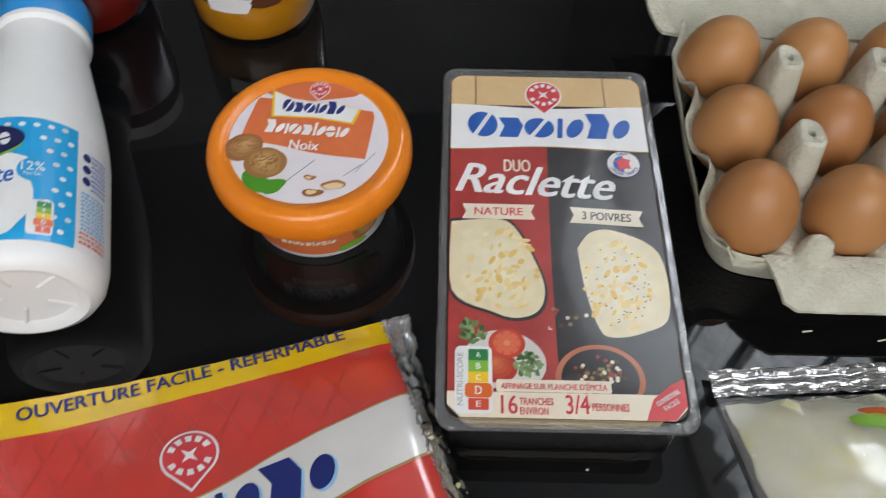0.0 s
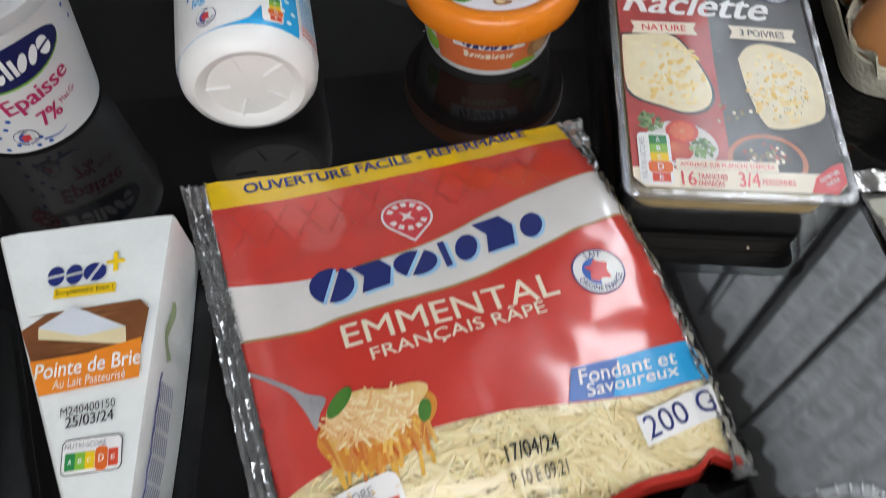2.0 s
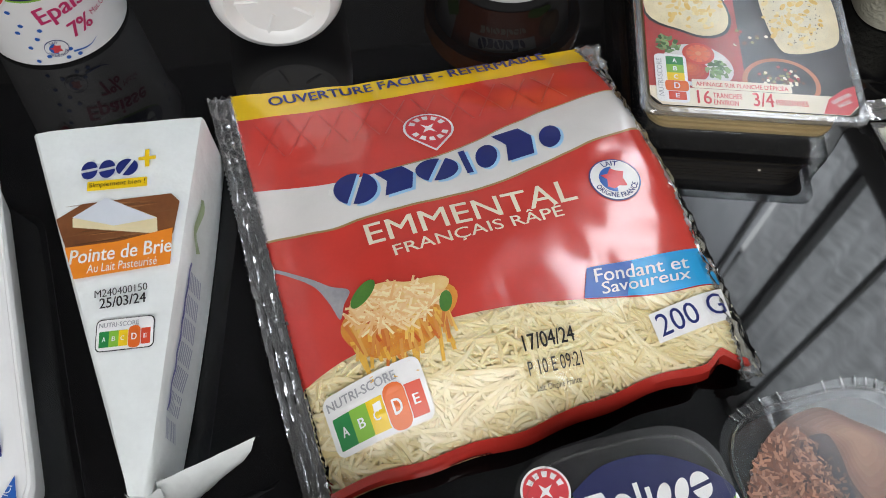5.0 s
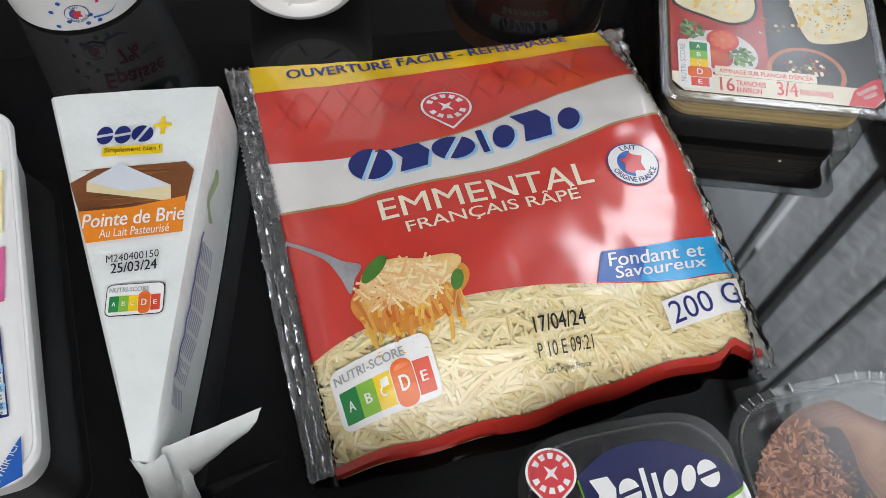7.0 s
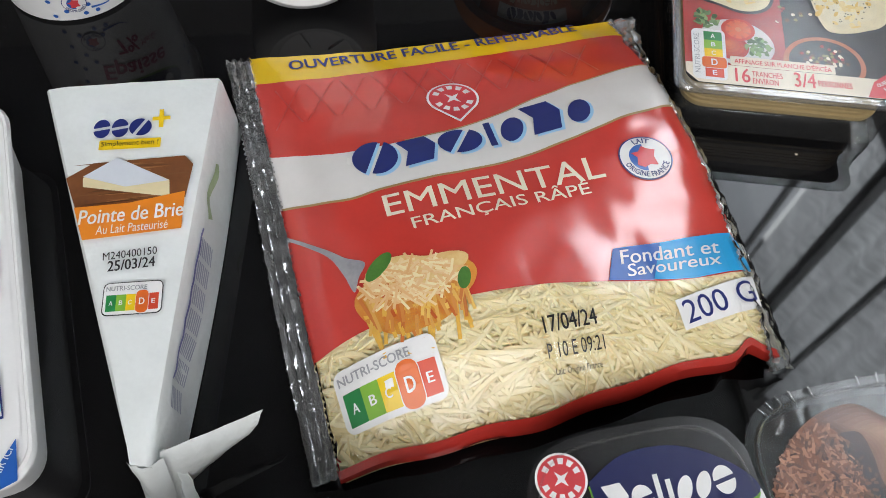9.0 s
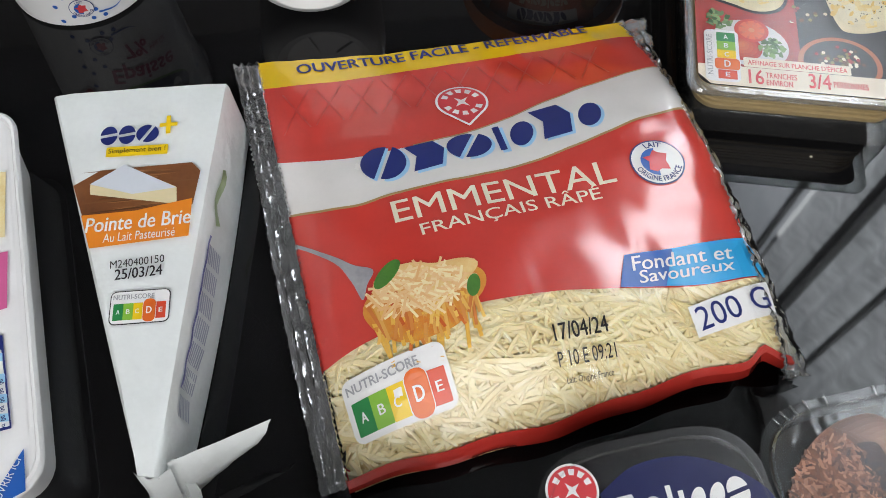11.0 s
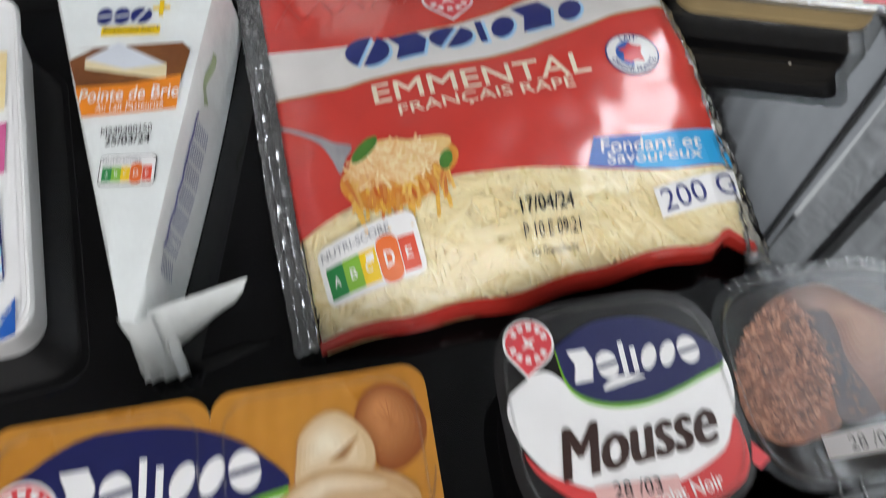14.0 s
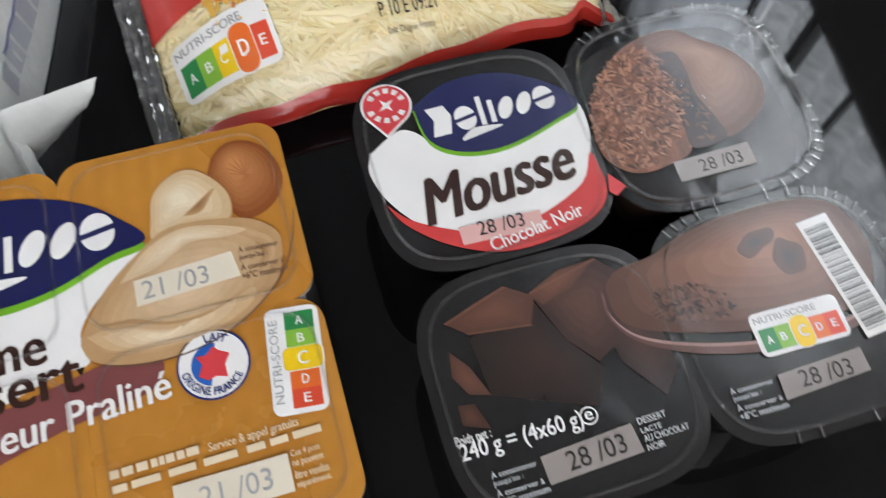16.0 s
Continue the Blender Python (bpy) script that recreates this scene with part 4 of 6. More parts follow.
# ---- raclette label ----
RZ = flat_map(.0364)
SLATE = ink("slate_print", (0.018, 0.016, 0.017), vary=0.3, second=(0.035, 0.03, 0.03), scale=50)
REDWOOD = ink("red_wood_print", (0.46, 0.055, 0.045), second=(0.30, 0.03, 0.028), scale=60)
WOODP = ink("pale_wood_print", (0.72, 0.52, 0.28), second=(0.62, 0.42, 0.2), scale=30)
GRATIN = ink("gratin_print", (0.82, 0.72, 0.46), second=(0.76, 0.54, 0.20), scale=110)
BONE = ink("bone_ink", (0.80, 0.72, 0.58))
LW, LL = .1075, .2085
patch("label_film", [rounded(LW, LL, .007, 6)], RZ, SLATE, rac, 1, label="printed label under clear film")
x1, y1 = (-0.0014, 0.0512)
x2, y2 = (-0.0027, -0.0930)
patch("label_film", [[(-LW / 2, y1), (x1, y1), ((x1 + x2) / 2 - .001, (y1 + y2) / 2), (x2, y2), (-LW / 2, y2)]], RZ, REDWOOD, rac, 2)
yb = (-0.0023, 0.0818)[1]
patch("label_film", [[(-LW / 2, yb)] + [(LW / 2, yb)] + rounded(LW, LL, .007, 6)[:14]], RZ, WOODP, rac, 2)
patch("plank_joint", [[(a - .0003, yb), (a + .0003, yb), (a + .0003, LL / 2), (a - .0003, LL / 2)] for a in (-.040, .033)], RZ, BROWN, rac, 3)
wave = lambda x, d: .0012 * math.cos(x / LW * 2 * math.pi) * d
ya, yc = (-0.0024, 0.0809)[1], (-0.0014, 0.0508)[1]
xs = [LW * (i / 24 - .5) for i in range(25)]
patch("label_film", [[(x, yc + wave(x, 1)) for x in xs] + [(x, ya - wave(x, 1)) for x in xs[::-1]]], RZ, WHITE, rac, 3)
patch("gold_line", [[(x, yc + wave(x, 1) - .0007) for x in xs] + [(x, yc + wave(x, 1)) for x in xs[::-1]]], RZ, GOLD, rac, 4)
brand_blocks("OboisBs", RZ, MIDB, rac, 0.0007, 0.0652, .0905, .0142, 0, 5)
pin_badge(RZ, rac, -0.0017, 0.0896, .0095, 0, 6)
lettering("DUO", RZ, BONE, rac, -0.0181, 0.0381, .0140, .0082, 0, 5, bold=.02)
lettering("Raclette", RZ, WHITE, rac, -0.0086, 0.0277, .0830, .0190, -3, 5, bold=.022, slant=.35)
milk_badge(RZ, rac, 0.0391, 0.0405, .0092, 0, 5)


def banner(cx, cy, w, h, rot, txt, col):
    patch("banner", [turn2([(-w / 2, -h / 2), (w / 2, -h / 2), (w / 2 - .002, 0), (w / 2, h / 2), (-w / 2, h / 2), (-w / 2 + .002, 0)], cx, cy, rot)], RZ, BONE, rac, 5)
    lettering(txt, RZ, col, rac, cx, cy, w * .66, h * .5, rot, 6, bold=.015)


banner(-0.0286, 0.0077, .0375, .0095, 0, "NATURE", BADGE)
banner(0.0268, 0.0056, .0375, .0100, -3, "3 POIVRES", CHAR)
dish1 = smooth_line([(-0.0528, 0.0011), (-0.0352, 0.0029), (-0.0230, 0.0008), (-0.0141, -0.0145), (-0.0072, -0.0357), (-0.0100, -0.0492), (-0.0203, -0.0541), (-0.0325, -0.0510), (-0.0523, -0.0390), (-0.0528, 0.0011)], 5)[:-1]
dish2 = smooth_line([(0.0105, -0.0139), (0.0179, -0.0041), (0.0309, -0.0031), (0.0511, -0.0162), (0.0519, -0.0508), (0.0386, -0.0607), (0.0237, -0.0635), (0.0175, -0.0583), (0.0125, -0.0368), (0.0105, -0.0139)], 5)[:-1]
PAN = ink("pan_print", (0.03, 0.03, 0.035))
for dish, col in ((dish1, PAN), (dish2, PAN)):
    cx, cy = sum(p[0] for p in dish) / len(dish), sum(p[1] for p in dish) / len(dish)
    clip = lambda x: max(-LW / 2 + .0003, min(LW / 2 - .0003, x))
    patch("dish_print", [[(clip(cx + (x - cx) * 1.07), cy + (y - cy) * 1.06) for x, y in dish]], RZ, col, rac, 3)
    graded("dish_print", [(clip(x), y) for x, y in dish], RZ, (.80, .70, .46), (.85, .79, .60), rac, 4, (cx, cy), 5)
    rr = random.Random(len(dish) + 3)
    ddx, ddy = (max(p[0] for p in dish) - min(p[0] for p in dish)) / 2 * .80, (max(p[1] for p in dish) - min(p[1] for p in dish)) / 2 * .84
    tilt_ = 12 if dish is dish1 else 6
    patch("golden_spot_print", [ellipse(*scatter(rr, cx, cy, ddx * 1.02, ddy * 1.04, tilt_), rr.uniform(.0010, .0034), rr.uniform(.0006, .0017), 13, rr.gauss(60, 30)) for _ in range(64)], RZ,
          by_island(ink("golden_print", (0.74, 0.42, 0.06)), (.72, .48, .12), (.84, .74, .42)), rac, 5)
    if dish is dish2:
        patch("pepper_print", [ellipse(*scatter(rr, cx, cy, ddx * .92, ddy, tilt_), .0004, .0004, 6) for _ in range(48)], RZ, BLACK, rac, 7)
TERRA = ink("terracotta_print", (0.46, 0.15, 0.07))
ystrip = (-0.0006, -0.0920)[1]
bowl = lambda k: [(x, max(y, ystrip)) for x, y in ellipse(0.0160, -0.0848, .0205 * k, .0175 * k, 40)]
patch("bowl_print", [bowl(1)], RZ, TERRA, rac, 3)
patch("bowl_print", [bowl(.87)], RZ, SLATE, rac, 4)
rr = random.Random(8)
bx, by = (0.0167, -0.0820)
for col in (ink("red_berry_print", (.35, .05, .05)), CREAM, ink("olive_berry_print", (.25, .22, .08)), BROWN):
    patch("peppercorn_print", [ellipse(bx + rr.gauss(0, .0065), max(ystrip + .0016, by - .001 + rr.gauss(0, .0030)), .0010, .0010, 8) for _ in range(13)], RZ, col, rac, 5)
    patch("peppercorn_print", [ellipse((0.0023, -0.0587)[0] + rr.gauss(0, .005), (0.0023, -0.0587)[1] + rr.gauss(0, .007), .0011, .0011, 8) for _ in range(3)], RZ, col, rac, 5)
graded("tomato_print", ellipse(-0.0262, -0.0676, .0086, .0076, 28), RZ, (.60, .06, .03), (.76, .28, .14), rac, 5, (-.0262, -.0676), 5)
tx, ty = (-0.0262, -0.0676)
patch("tomato_print", [turn2([(.0015, -.0008), (.0062, -.0016), (.0062, .0016), (.0015, .0008)], tx, ty, a) for a in range(0, 360, 45)], RZ, ink("tomato_flesh_print", (.70, .14, .06)), rac, 6)
patch("bowl_print", [ellipse(-0.0270, -0.0760, .0190, .0150, 30, -15)], RZ, ink("pale_dish_print", (.66, .64, .62)), rac, 3)
graded("tomato_print", ellipse(-0.0304, -0.0797, .0090, .0080, 20), RZ, (.46, .03, .015), (.70, .16, .06), rac, 4, (-.0320, -.0770), 5)
for hx, hy in ((-0.0422, -0.0611), (-0.0168, -0.0780)):
    patch("herb_print", [blob(*scatter(rr, hx, hy, .0062, .0058), rr.uniform(.0010, .0022), rr.uniform(.0008, .0014), .4, k, 12, rr.uniform(0, 180)) for k in range(34)], RZ, by_island(ink("herb_leaf_print", (.06, .17, .03)), (.02, .07, .015), (.26, .40, .16)), rac, 4)
patch("label_film", [[(-LW / 2, -LL / 2 + .006)] + [(-LW / 2, ystrip), (LW / 2, ystrip), (LW / 2, -LL / 2 + .006)] + [(LW / 2 - .006, -LL / 2), (-LW / 2 + .006, -LL / 2)]], RZ, BONE, rac, 6)
ax0, ay0 = (-0.0055, -0.0889)
patch("banner", [rounded(.0520, .0060, .0008, 2, ax0, ay0)], RZ, BONE, rac, 7)
lettering("AFFINAGE SUR PLANCHE D'ÉPICÉA", RZ, BADGE, rac, ax0, ay0, .0480, .0036, 0, 9, bold=.01)
lettering("16", RZ, BADGE, rac, -0.0259, -0.0981, .0072, .0088, 0, 9, bold=.01)
lettering("TRANCHES", RZ, BADGE, rac, -0.0138, -0.0965, .0150, .0034, 0, 9, bold=.01)
lettering("ENVIRON", RZ, BADGE, rac, -0.0149, -0.1010, .0125, .0034, 0, 9, bold=.01)
lettering("3/4", RZ, BADGE, rac, 0.0046, -0.0976, .0105, .0090, 0, 9, bold=.01)
lettering("PERSONNES", RZ, BADGE, rac, 0.0193, -0.0986, .0165, .0036, 0, 9, bold=.01)
patch("opening_mark", [[(LW / 2, -LL / 2 + .007), (LW / 2, -LL / 2 + .020), (LW / 2 - .006, -LL / 2 + .0175), (LW / 2 - .015, -LL / 2 + .010), (LW / 2 - .019, -LL / 2), (LW / 2 - .006, -LL / 2)]], RZ, BADGE, rac, 8)
lettering("OUVERTURE", RZ, WHITE, rac, LW / 2 - .0085, -LL / 2 + .0108, .0125, .0023, 32, 10, bold=.01)
lettering("FACILE", RZ, WHITE, rac, LW / 2 - .0072, -LL / 2 + .0075, .0080, .0023, 32, 10, bold=.01)
nutri_score(RZ, rac, -0.0418, -0.0861, .0170, .0330, 0, "D", upright=True, level=8)
part("cover_film", loft([[(x, y, .0385) for x, y in rounded(.110, .212, .008, 6)], [(x, y, .0366) for x, y in rounded(.1165, .2185, .008, 6)]], True, False), film_mat("label_cover_film", (1, 1, 1), .08, .35, 40, gain=.45), rac)
rim = loft([[(x, y, z) for x, y in rounded(w_, l_, .008, 6)] for w_, l_, z in ((.1085, .2095, .0362), (.1100, .2110, .0376), (.1160, .2180, .0376), (.1178, .2198, .0364), (.1178, .2198, .0352))])
part("rim", rim, film_mat("pale_rim_plastic", (.80, .82, .83), .10, .3, 80, haze=.13, gain=3.2), rac, "clear raised tray rim")

# ---- cheese tub lid and side ----
TZ = flat_map(.0546)
LABR = .0412
WARM = ink("peach_print", (0.72, 0.20, 0.07), second=(0.62, 0.13, 0.04), scale=20)
LILAC = ink("lilac_white_print", (0.74, 0.70, 0.74), vary=0.03)
patch("lid_label", [ellipse(0, 0, LABR, n=56)], TZ, LILAC, tub, 1, label="round printed lid label")
patch("lid_label", [[(LABR * .995 * math.cos(radians(a)), LABR * .995 * math.sin(radians(a))) for a in range(52, 131, 4)] + [(-.022, .0305), (0, .0265), (.022, .0300)]], TZ, WARM, tub, 2)
patch("lid_label", [loop((-0.0300, 0.0255), (-0.0285, 0.0285), (-0.0220, 0.0282), (0.0270, 0.0205), (0.0325, 0.0180), (0.0330, 0.0120), (0.0300, -0.0110), (0.0275, -0.0125), (0.0049, -0.0095), (-0.0129, -0.0048), (-0.0330, 0.0000), (-0.0345, 0.0050), n=3)], TZ, WARM, tub, 2)
BAN = [(-0.0207, 0.0331), (-0.0073, 0.0263), (0.0140, 0.0241), (0.0247, 0.0206), (0.0214, 0.0114), (0.0027, 0.0151), (-0.0197, 0.0161)]
cx, cy = (0.0021, 0.0223)
patch("banner", [[(cx + (x - cx) * 1.06, cy + (y - cy) * 1.12) for x, y in BAN]], TZ, YELLOW, tub, 3)
patch("banner", [BAN], TZ, WHITE, tub, 4)
brand_blocks("OboisBs", TZ, NAVY, tub, 0.0007, 0.0212, .0330, .0070, -4, 5)
pin_badge(TZ, tub, 0.0032, 0.0347, .0050, -2, 5)
brand_blocks("BsiobIseis", TZ, WHITE, tub, -0.0015, 0.0061, .0440, .0070, -5, 5)
lettering("Noix", TZ, WHITE, tub, -0.0020, -0.0043, .0150, .0062, -4, 5, bold=.02)
NUT = ink("walnut_print", (0.42, 0.20, 0.07), second=(0.25, 0.10, 0.03), scale=130)
NUTF = ink("walnut_flesh_print", (0.55, 0.32, 0.12), second=(0.38, 0.18, 0.06), scale=240)
graded("walnut_print", blob(-0.0330, -0.0058, .0100, .0088, .06, 3, rot=30), TZ, (.34, .15, .05), (.60, .36, .16), tub, 4, (-.0315, -.0030), 5)
graded("walnut_print", blob(-0.0205, -0.0160, .0108, .0100, .05, 4), TZ, (.36, .17, .06), (.56, .33, .14), tub, 5, (-.0205, -.0160), 4)
graded("walnut_print", blob(-0.0203, -0.0158, .0085, .0078, .12, 5), TZ, (.44, .24, .08), (.66, .44, .20), tub, 5.8, (-.0215, -.0140), 4)
rr = random.Random(17)
patch("walnut_print", [blob(*scatter(rr, -.0203, -.0158, .0070, .0062), rr.uniform(.0007, .0022), .0004, .5, k, 12, rr.gauss(70, 30)) for k in range(26)], TZ, ink("walnut_furrow_print", (.27, .12, .04)), tub, 7)
patch("walnut_print", [blob(*scatter(rr, -.0340, -.0058, .0080, .0066), rr.uniform(.0010, .0028), .0003, .4, k, 12, rr.gauss(20, 12)) for k in range(18)], TZ, ink("walnut_furrow_print", (.30, .13, .04)), tub, 4.9)
patch("leaf_print", [blob(-0.0232, -0.0279, .0095, .0055, .2, 9, rot=-30), blob(-0.0153, -0.0307, .0060, .0045, .3, 2)], TZ, ink("leaf_print", (0.07, 0.28, 0.02)), tub, 3)
patch("walnut_print", [blob(0.0149, -0.0297, .0060, .0030, .2, 7, rot=8), blob(0.0047, -0.0347, .0044, .0028, .3, 8), blob(0.0027, -0.0252, .0030, .0016, .3, 9)], TZ, NUT, tub, 4)
patch("walnut_print", [blob(0.0150, -0.0305, .0048, .0020, .2, 7, rot=8), blob(0.0040, -0.0345, .0022, .0016, .3, 8), blob(0.0022, -0.0254, .0014, .0009, .3, 9)], TZ, ink("walnut_kernel_print", (.78, .58, .32)), tub, 5)
patch("plank_joint", [[(-0.0097, -0.0278), (0.0040, -0.0135), (0.0046, -0.0139), (-0.0091, -0.0281)], [(0.0190, -0.0239), (0.0282, -0.0159), (0.0285, -0.0166), (0.0193, -0.0243)]], TZ, GREY, tub, 2)
text_bars(TZ, GREY, tub, 0.0304, -0.0147, .0170, .0016, 1, 52, 3, 4)


def tub_side(x, y, lift):
    a = -math.pi / 2 + x / .042
    r = .0387 + (.0455 - .0387) * (y - .002) / .042 + lift + .0001
    return (r * math.cos(a), r * math.sin(a), y)


patch("side_print", [[(-.034, .006), (.030, .006), (.034, .042), (-.036, .042)]], tub_side, WARM, tub, 1, .004)
patch("side_print", [[(-.022, .026), (.020, .026), (.022, .036), (-.022, .037)]], tub_side, WHITE, tub, 2, .004)
brand_blocks("OboisBs", tub_side, NAVY, tub, -.001, .0300, .030, .0070, 0, 3)
brand_blocks("BsiobIseis", tub_side, CREAM, tub, -.001, .0200, .030, .0045, 0, 3)
patch("walnut_print", [blob(.032, .022, .009, .010, .08, 3)], tub_side, NUT, tub, 4, .004)
patch("walnut_print", [blob(.032, .022, .006, .007, .2, 5)], tub_side, NUTF, tub, 5, .004)
patch("side_print", [blob(.023, .009, .008, .004, .3, 3), blob(-.040, .016, .006, .008, .3, 4)], tub_side, LGREEN, tub, 3, .004)

# ---- bottle label ----
def bottle_side(x, y, lift):
    """x round the bottle from its top line, y along it from the base."""
    ys = [p[1] for p in prof[4:]]
    rs = [p[0] for p in prof[4:]]
    x, y = x + .008, y - .009
    r = float(np.interp(y, ys, rs)) + lift + .00015
    a = math.pi / 2 - x / .040
    return (r * math.cos(a), -r * math.sin(a), y)


def bottle_top(x, y, lift):
    p = bottle_side(x, y, lift)
    return p


BLUEP = ink("bright_blue_print", (0.015, 0.37, 0.74), rough=.3)
XE = .0295
patch("label", [[(-.085, .020), (XE, .020), (XE, .092), (.010, .0935), (-.010, .094), (-.030, .0935), (-.085, .090)]], bottle_side, BLUEP, bottle, 1, .006, "bright blue printed label with white dots")
patch("label", [[(XE, .020), (.052, .020), (.052, .090), (XE, .092)]], bottle_side, WHITE, bottle, 1, .006)
rr = random.Random(4)
dots = []
for r_ in range(9):
    for c_ in range(6):
        x, y = -.012 + c_ * .0068 + (r_ % 2) * .0034, .026 + r_ * .0078
        if x < XE - .003 and (x > .006 + .010 * math.sin((y - .02) / .05 * 2.2) or y > .088):
            dots.append(ellipse(x, y, .0017, .0014, 10))
patch("dot_print", dots, bottle_side, WHITE, bottle, 3)
patch("swoosh_print", [smooth_line([(-.085, .020), (-.012, .021), (.004, .030), (.009, .044), (.006, .056), (-.002, .070), (-.085, .072), (-.085, .020)], 5)[:-1]], bottle_side, WHITE, bottle, 2, .006)
patch("logo", [ellipse(-.0210, .0760, .0240, .0105, 36, 6)], bottle_side, LGREEN, bottle, 3, .005)
patch("logo", [ellipse(-.0205, .0778, .0240, .0105, 36, 6)], bottle_side, DEEP, bottle, 4, .005)
brand_blocks("BeIisse", bottle_side, WHITE, bottle, -.0190, .0780, .0320, .0074, 6, 5)
lettering("CRÈME", bottle_side, NAVY, bottle, -.022, .0640, .013, .0032, 6, 4)
lettering("Fleurette", bottle_side, MIDB, bottle, -.019, .0555, .0370, .0100, 7, 4, bold=.02, slant=.3)
lettering("légère", bottle_side, BLUEP, bottle, -.0225, .0440, .0220, .0078, 7, 4, bold=.015, slant=.3)
milk_badge(bottle_side, bottle, -.024, .030, .0062, 0, 4)
patch("drop_print", [ellipse(.0085, .0600, .0078, .0072, 24)], bottle_side, SKYB, bottle, 4, .004)
lettering("12%", bottle_side, WHITE, bottle, .0080, .0620, .0105, .0052, 0, 5, bold=.01)
lettering("Mat.Gr.", bottle_side, WHITE, bottle, .0080, .0575, .0080, .0022, 0, 5)
nutri_score(bottle_side, bottle, .0125, .0325, .0120, .0195, 0, "D", upright=True, level=4, fine=.004, title=False)
patch("icon_print", [ellipse(XE + .0055, y, .0026, .0026, 16) for y in (.0770, .0695, .0620)], bottle_side, NAVY, bottle, 3)
text_bars(bottle_side, MIDB, bottle, XE + .0145, .0690, .0120, .0240, 8, 0, 3, 5)
text_bars(bottle_side, SKYB, bottle, XE + .0110, .0430, .0170, .0240, 10, 0, 3, 6)
text_bars(bottle_side, REDORANGE, bottle, XE + .0110, .0270, .0180, .0080, 3, 0, 3, 7)
# moulded star in the base
ribs = bmesh.new()
for k in range(5):
    q = box_bm(-.0012, .0012, .010, .029, .0028, .0045, .0006, 2)
    q.transform(Matrix.Rotation(radians(72 * k + 20), 4, "Z"))
    tmp = bpy.data.meshes.new("rib")
    q.to_mesh(tmp)
    q.free()
    ribs.from_mesh(tmp)
    bpy.data.meshes.remove(tmp)
part("base_rib", ribs, BOTTLEW, bottle)

# ---- cream pot label ----
def pot_side(x, y, lift):
    a = radians(-50) + x / .044
    r = .0405 + (.0470 - .0405) * (y - .002) / .086 + lift + .00015
    return (r * math.cos(a), r * math.sin(a), y)


patch("logo", [ellipse(-.001, .0645, .0300, .0130, 36, 8)], pot_side, LGREEN, pot, 1, .005)
patch("logo", [ellipse(-.001, .0660, .0300, .0130, 36, 8)], pot_side, DEEP, pot, 2, .005)
brand_blocks("BeIisse", pot_side, WHITE, pot, .000, .0655, .0440, .0115, 8, 4)
lettering("Epaisse", pot_side, MAGENTA, pot, .004, .0420, .0400, .0150, 12, 3, bold=.02, slant=.1)
lettering("7%", pot_side, MAGENTA, pot, .004, .0255, .0130, .0110, 12, 3, bold=.02, slant=.1)
lettering("Mat.Gr.", pot_side, MAGENTA, pot, .0185, .0305, .0130, .0042, 12, 3)
milk_badge(pot_side, pot, -.014, .0150, .0068, 0, 3)
pin_badge(pot_side, pot, -.033, .060, .0085, 0, 5)
rr = random.Random(2)
patch("dot_print", [ellipse(x + rr.uniform(-.002, .002), y + rr.uniform(-.002, .002), .0014, .0014, 10) for x, y in
      ((-.030, .044), (-.024, .037), (-.031, .029), (-.022, .025), (-.018, .030), (-.028, .019), (-.020, .010), (-.008, .010), (-.012, .006), (-.003, .007), (-.026, .008), (.040, .075), (.044, .062))], pot_side, MIDB, pot, 2)
patch("swirl_print", [smooth_line([(-.006, .010), (.004, .009), (.010, .012), (.004, .0082), (-.006, .0085)], 5)], pot_side, MIDB, pot, 2)
patch("dot_print", [ellipse(.028 * math.cos(a), .028 * math.sin(a), .0018, .0018, 10) for a in (0.2, .9, 1.7, 2.6, 3.5, 4.4, 5.3)], flat_map(.0968), SKYB, pot, 1)

# ---- jar label ----
def jar_side(x, y, lift):
    a = -math.pi / 2 + x / .042
    r = .0422 + lift
    return (r * math.cos(a), r * math.sin(a), y)


patch("label", [[(-.050, .034), (.050, .034), (.050, .070), (-.050, .070)]], jar_side, BLACK, jar_y, 1, .005, "dark printed label")
patch("label", [[(-.020, .030), (.004, .030), (.010, .040), (-.022, .044)]], jar_side, WHITE, jar_y, 2, .005)
patch("label", [blob(.018, .038, .010, .006, .3, 4)], jar_side, BROWN, jar_y, 3, .005)

